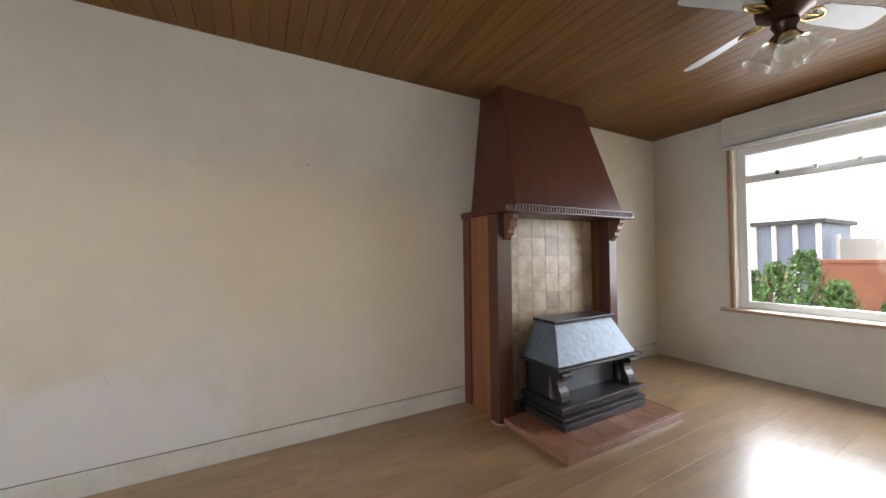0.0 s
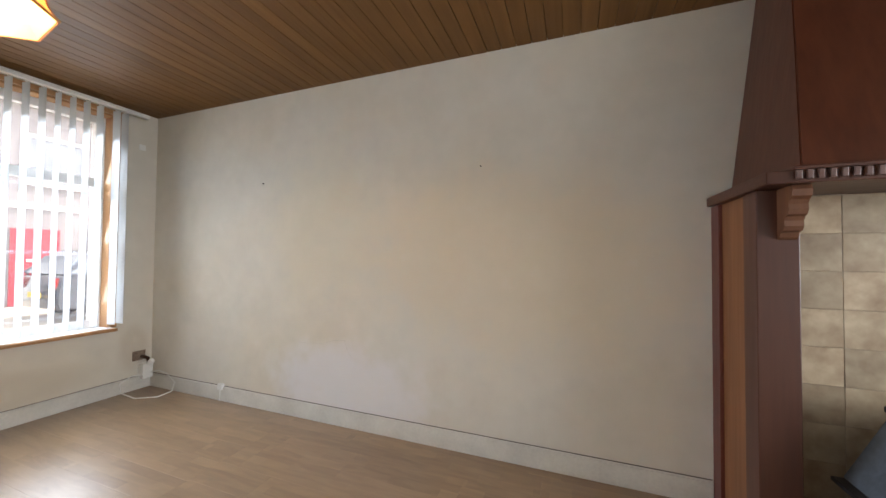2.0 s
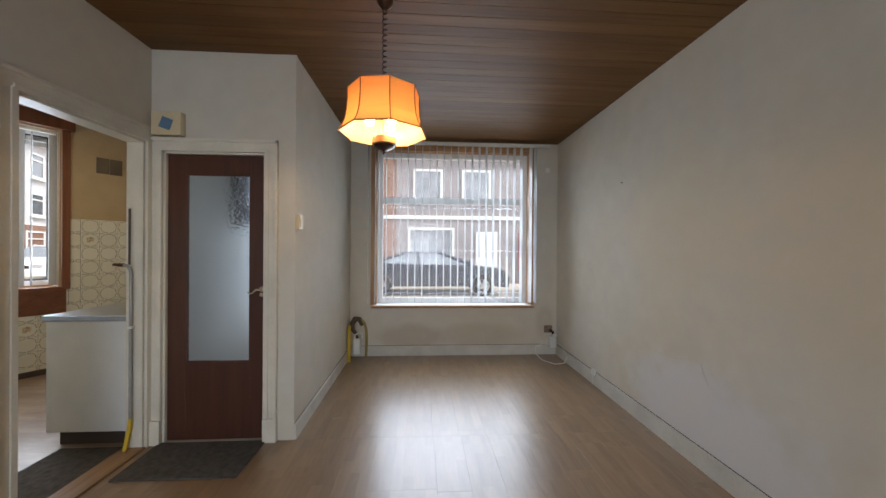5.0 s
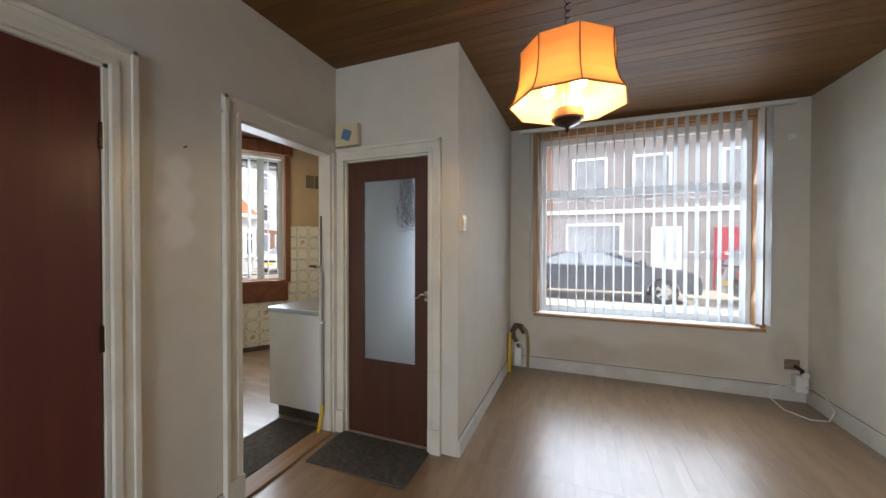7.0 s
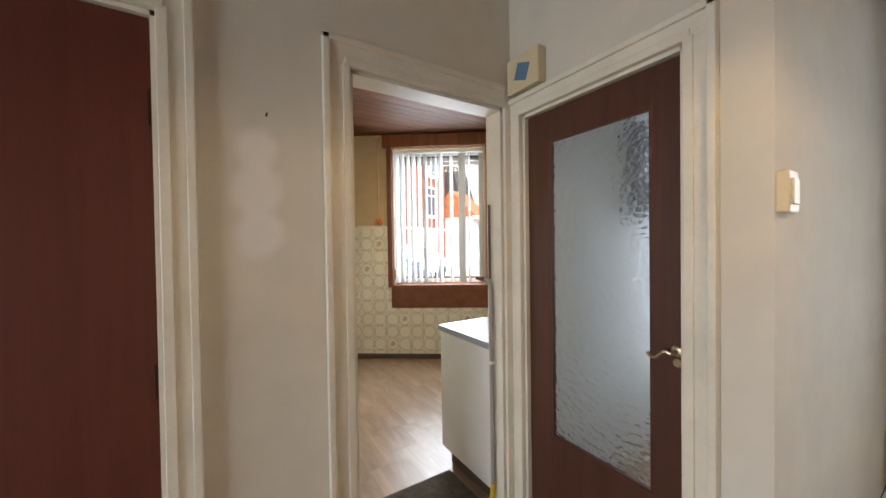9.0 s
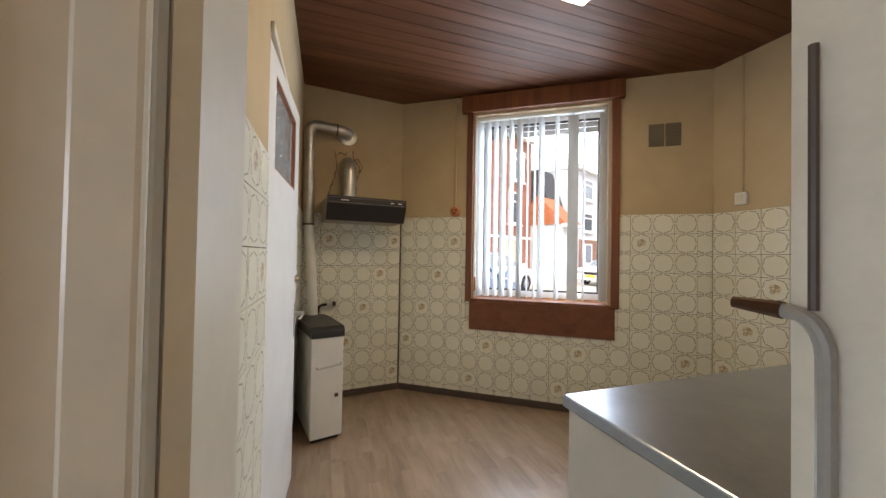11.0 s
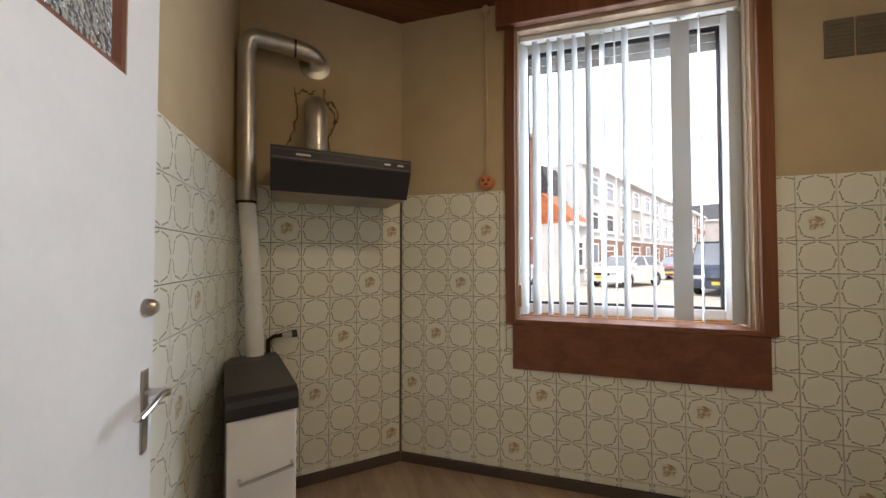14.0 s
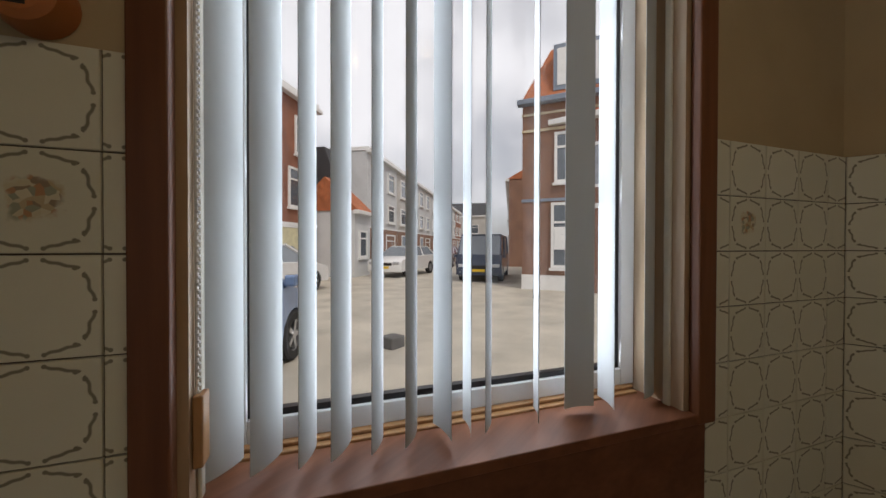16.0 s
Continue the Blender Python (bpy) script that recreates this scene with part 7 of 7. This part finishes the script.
        part("mirror", boxes(((cab[0][0] - 0.25, s * (Wd / 2 + 0.08) - 0.07, 0.98), (cab[0][0] - 0.1, s * (Wd / 2 + 0.08) + 0.07, 1.12)), bev=0.03, m=m), paint, t)
        part("headlight", boxes(((h - 0.16, s * (Wd / 2 - 0.25) - 0.17, 0.6), (h + 0.006, s * (Wd / 2 - 0.25) + 0.17, 0.74)), bev=0.03, m=m), HEADLAMP, t)
        part("tail_light", boxes(((-h - 0.006, s * (Wd / 2 - 0.2) - 0.13, 0.7), (-h + 0.12, s * (Wd / 2 - 0.2) + 0.13, 0.92)), bev=0.02, m=m), TAILLAMP, t)
        for wx in (fx, rx):
            wm = m @ Matrix.Translation((wx, s * (Wd / 2 - 0.1), r)) @ Matrix.Rotation(radians(90), 4, "X")
            bm = bmesh.new()
            lathe(bm, [(0.2, -0.1), (r - 0.03, -0.105), (r, -0.08), (r, 0.08), (r - 0.03, 0.105), (0.2, 0.1), (0.2, -0.1)], wm, 24)
            wh = part("wheel", bm, TYRE, t, "", True)
            bm = bmesh.new()
            lathe(bm, [(0.2, -0.09), (0.205, 0.09), (0.19, 0.085), (0.19, -0.085), (0.2, -0.09)], wm, 20)
            for a in range(5):
                mm = wm @ Matrix.Rotation(radians(72 * a), 4, "Z")
                add_box(bm, (0.03, -0.03, -0.085 * 1.0), (0.195, 0.03, 0.085), m=mm)
            lathe(bm, [(0.0, -0.092), (0.06, -0.092), (0.06, 0.092), (0.0, 0.092)], wm, 14)
            part("rim", bm, ALLOY, wh)
    part("number_plate", boxes(((h - 0.01, -0.26, 0.42), (h + 0.012, 0.26, 0.53)), bev=0.004, m=m), PLATEY, t)
    part("number_plate", boxes(((-h - 0.012, -0.26, 0.5), (-h + 0.01, 0.26, 0.61)), bev=0.004, m=m), PLATEY, t)
    part("grille", boxes(((h - 0.02, -0.4, 0.56), (h + 0.008, 0.4, 0.68)), bev=0.01, m=m), BLACK, t)
    return t


CARBLACK = mat("black_car_paint", (0.05, 0.06, 0.085), 0.2, 0.3, var=0.1, bump=0, coat=0.8)
CARWHITE = mat("white_car_paint", (0.74, 0.74, 0.73), 0.25, var=0.04, bump=0, coat=0.6)
CARBLUE = mat("light_blue_car_paint", (0.2, 0.3, 0.5), 0.22, 0.3, var=0.05, bump=0, coat=0.7)
VANBLUE = mat("navy_van_paint", (0.035, 0.05, 0.085), 0.25, 0.2, var=0.1, bump=0, coat=0.5)
car("parked_car", (-10.0, 1.4), 90, CARBLACK, 4.75, 1.8, 1.33, "black saloon car parked across the street", "sedan")
car("parked_car", (-9.6, 6.5), 90, CARBLACK, 4.2, 1.75, 1.5, "dark hatchback with red tail lights parked across the street")
car("parked_car", (-14.6, -14.75), 15, CARWHITE, 4.2, 1.75, 1.45, "white hatchback parked by the terraced houses")
car("parked_car", (-6.6, -12.9), 205, CARWHITE, 3.9, 1.72, 1.5, "white hatchback parked by the brick block")
car("parked_car", (-2.58, -6.9), 218, CARBLUE, 3.6, 1.65, 1.5, "light blue small car parked by the crossing")
car("parked_van", (-15.6, -10.6), 22, VANBLUE, 4.6, 1.85, 1.95, "navy blue older van with yellow number plate", "van")
car("parked_car", (-25.0, -16.3), 25, CARBLACK, 4.2, 1.75, 1.45, "dark car parked further down the street")
car("parked_car", (-22.0, -17.6), 25, mat("dark_red_car_paint", (0.16, 0.02, 0.03), 0.2, 0.2, var=0.1, bump=0, coat=0.7), 4.0, 1.72, 1.45, "dark red car parked further down the street")
bl = part("concrete_block", boxes(((-5.12, -6.35, GZ), (-4.85, -6.1, GZ + 0.17)), bev=0.02), mat("dark_concrete", (0.13, 0.125, 0.12), 0.9, var=0.2))
tagged(bl, "small dark concrete block on the paving", "block")
bm = bmesh.new()
lathe(bm, [(0.0, GZ), (0.1, GZ), (0.085, GZ + 0.5), (0.1, GZ + 0.75), (0.07, GZ + 0.9), (0.0, GZ + 0.92)], Matrix.Translation((-10.8, -6.3, 0)), 14)
tagged(part("bollard", bm, SLATE, None, "", True), "dark street bollard in front of the corner house", "bollard")

# ---- garden behind the house ----
gw = part("garden_wall", boxes(((10.0, 0.2, GZ), (10.2, 2.75, 1.0)), ((9.97, 0.15, 1.0), (10.23, 2.8, 1.07)), bev=0.01), BRICK)
tagged(gw, "low orange brick garden wall with a coping", "garden wall")
sh = thing("garden_shed", (12.0, 3.5, GZ), "blue-grey timber shed with white posts in the garden", "shed")
part("wall", boxes(((11.0, 2.95, GZ), (13.0, 4.1, 1.85))), mat("bluegrey_boards", (0.2, 0.24, 0.31), 0.7, var=0.15, stretch=(1, 6, 1)), sh)
for k in range(4):
    part("post", boxes(((10.93, 2.95 + k * 0.37, GZ), (11.0, 3.03 + k * 0.37, 1.9)), bev=0.005), TRIMW, sh)
part("roof", boxes(((10.85, 2.85, 1.85), (13.1, 4.2, 1.95)), bev=0.01), SLATE, sh)
fe = thing("garden_fence", (12.0, 1.4, GZ), "grey blue framed fence panels behind the garden wall", "fence")
for k in range(3):
    part("panel", boxes(((11.5, 0.0 + k * 0.95, GZ), (11.54, 0.9 + k * 0.95, 1.5))), RENDER_G, fe)
    part("post", boxes(((11.48, 0.9 + k * 0.95, GZ), (11.56, 0.95 + k * 0.95, 1.6))), TRIMW, fe)


def shrub(name, place, height, radius, seed, label):
    """A garden shrub: short stems and many small leaf clumps with gaps."""
    r = random.Random(seed)
    t = thing(name, (*place, GZ), label, "shrub")
    bm = bmesh.new()
    for k in range(5):
        a = r.uniform(0, 6.28)
        tube(bm, [(place[0], place[1], GZ), (place[0] + 0.3 * radius * math.cos(a), place[1] + 0.3 * radius * math.sin(a), GZ + height * 0.5), (place[0] + 0.6 * radius * math.cos(a), place[1] + 0.6 * radius * math.sin(a), GZ + height * 0.85)], [0.02, 0.014, 0.006], 6)
    part("stems", bm, BRICK2, t)
    verts, faces = [], []
    for k in range(900):
        a, zz = r.uniform(0, 6.28), r.random() ** 0.8
        rad = radius * (1.0 - 0.75 * zz) * r.uniform(0.3, 1.1)
        c = Vector((place[0] + rad * math.cos(a), place[1] + rad * math.sin(a), GZ + 0.05 + height * zz))
        e = Euler((r.uniform(0, 6.28), r.uniform(0, 6.28), r.uniform(0, 6.28))).to_matrix()
        s = r.uniform(0.03, 0.07)
        i = len(verts)
        verts += [c + e @ Vector(p) * s for p in ((-1, 0, 0), (0, -0.4, 0.15), (1, 0, 0), (0, 0.4, 0.15))]
        faces.append((i, i + 1, i + 2, i + 3))
    me = bpy.data.meshes.new("leaves")
    me.from_pydata([tuple(v) for v in verts], [], faces)
    me.materials.append(HEDGE)
    ob = new("leaves", me)
    ob.parent = t
    ob.matrix_parent_inverse = t.matrix_basis.inverted()
    ob["kind"] = "stuff"


for k, (x, y, h, rr) in enumerate(((7.6, 2.3, 1.35, 0.42), (7.9, 2.75, 1.15, 0.4), (8.2, 3.2, 1.0, 0.45), (7.7, 3.6, 0.7, 0.4), (7.4, 1.9, 0.9, 0.35), (8.0, 1.4, 0.8, 0.4))):
    shrub("garden_shrub", (x, y), h, rr, 20 + k, "light green leafy shrub outside the garden window")
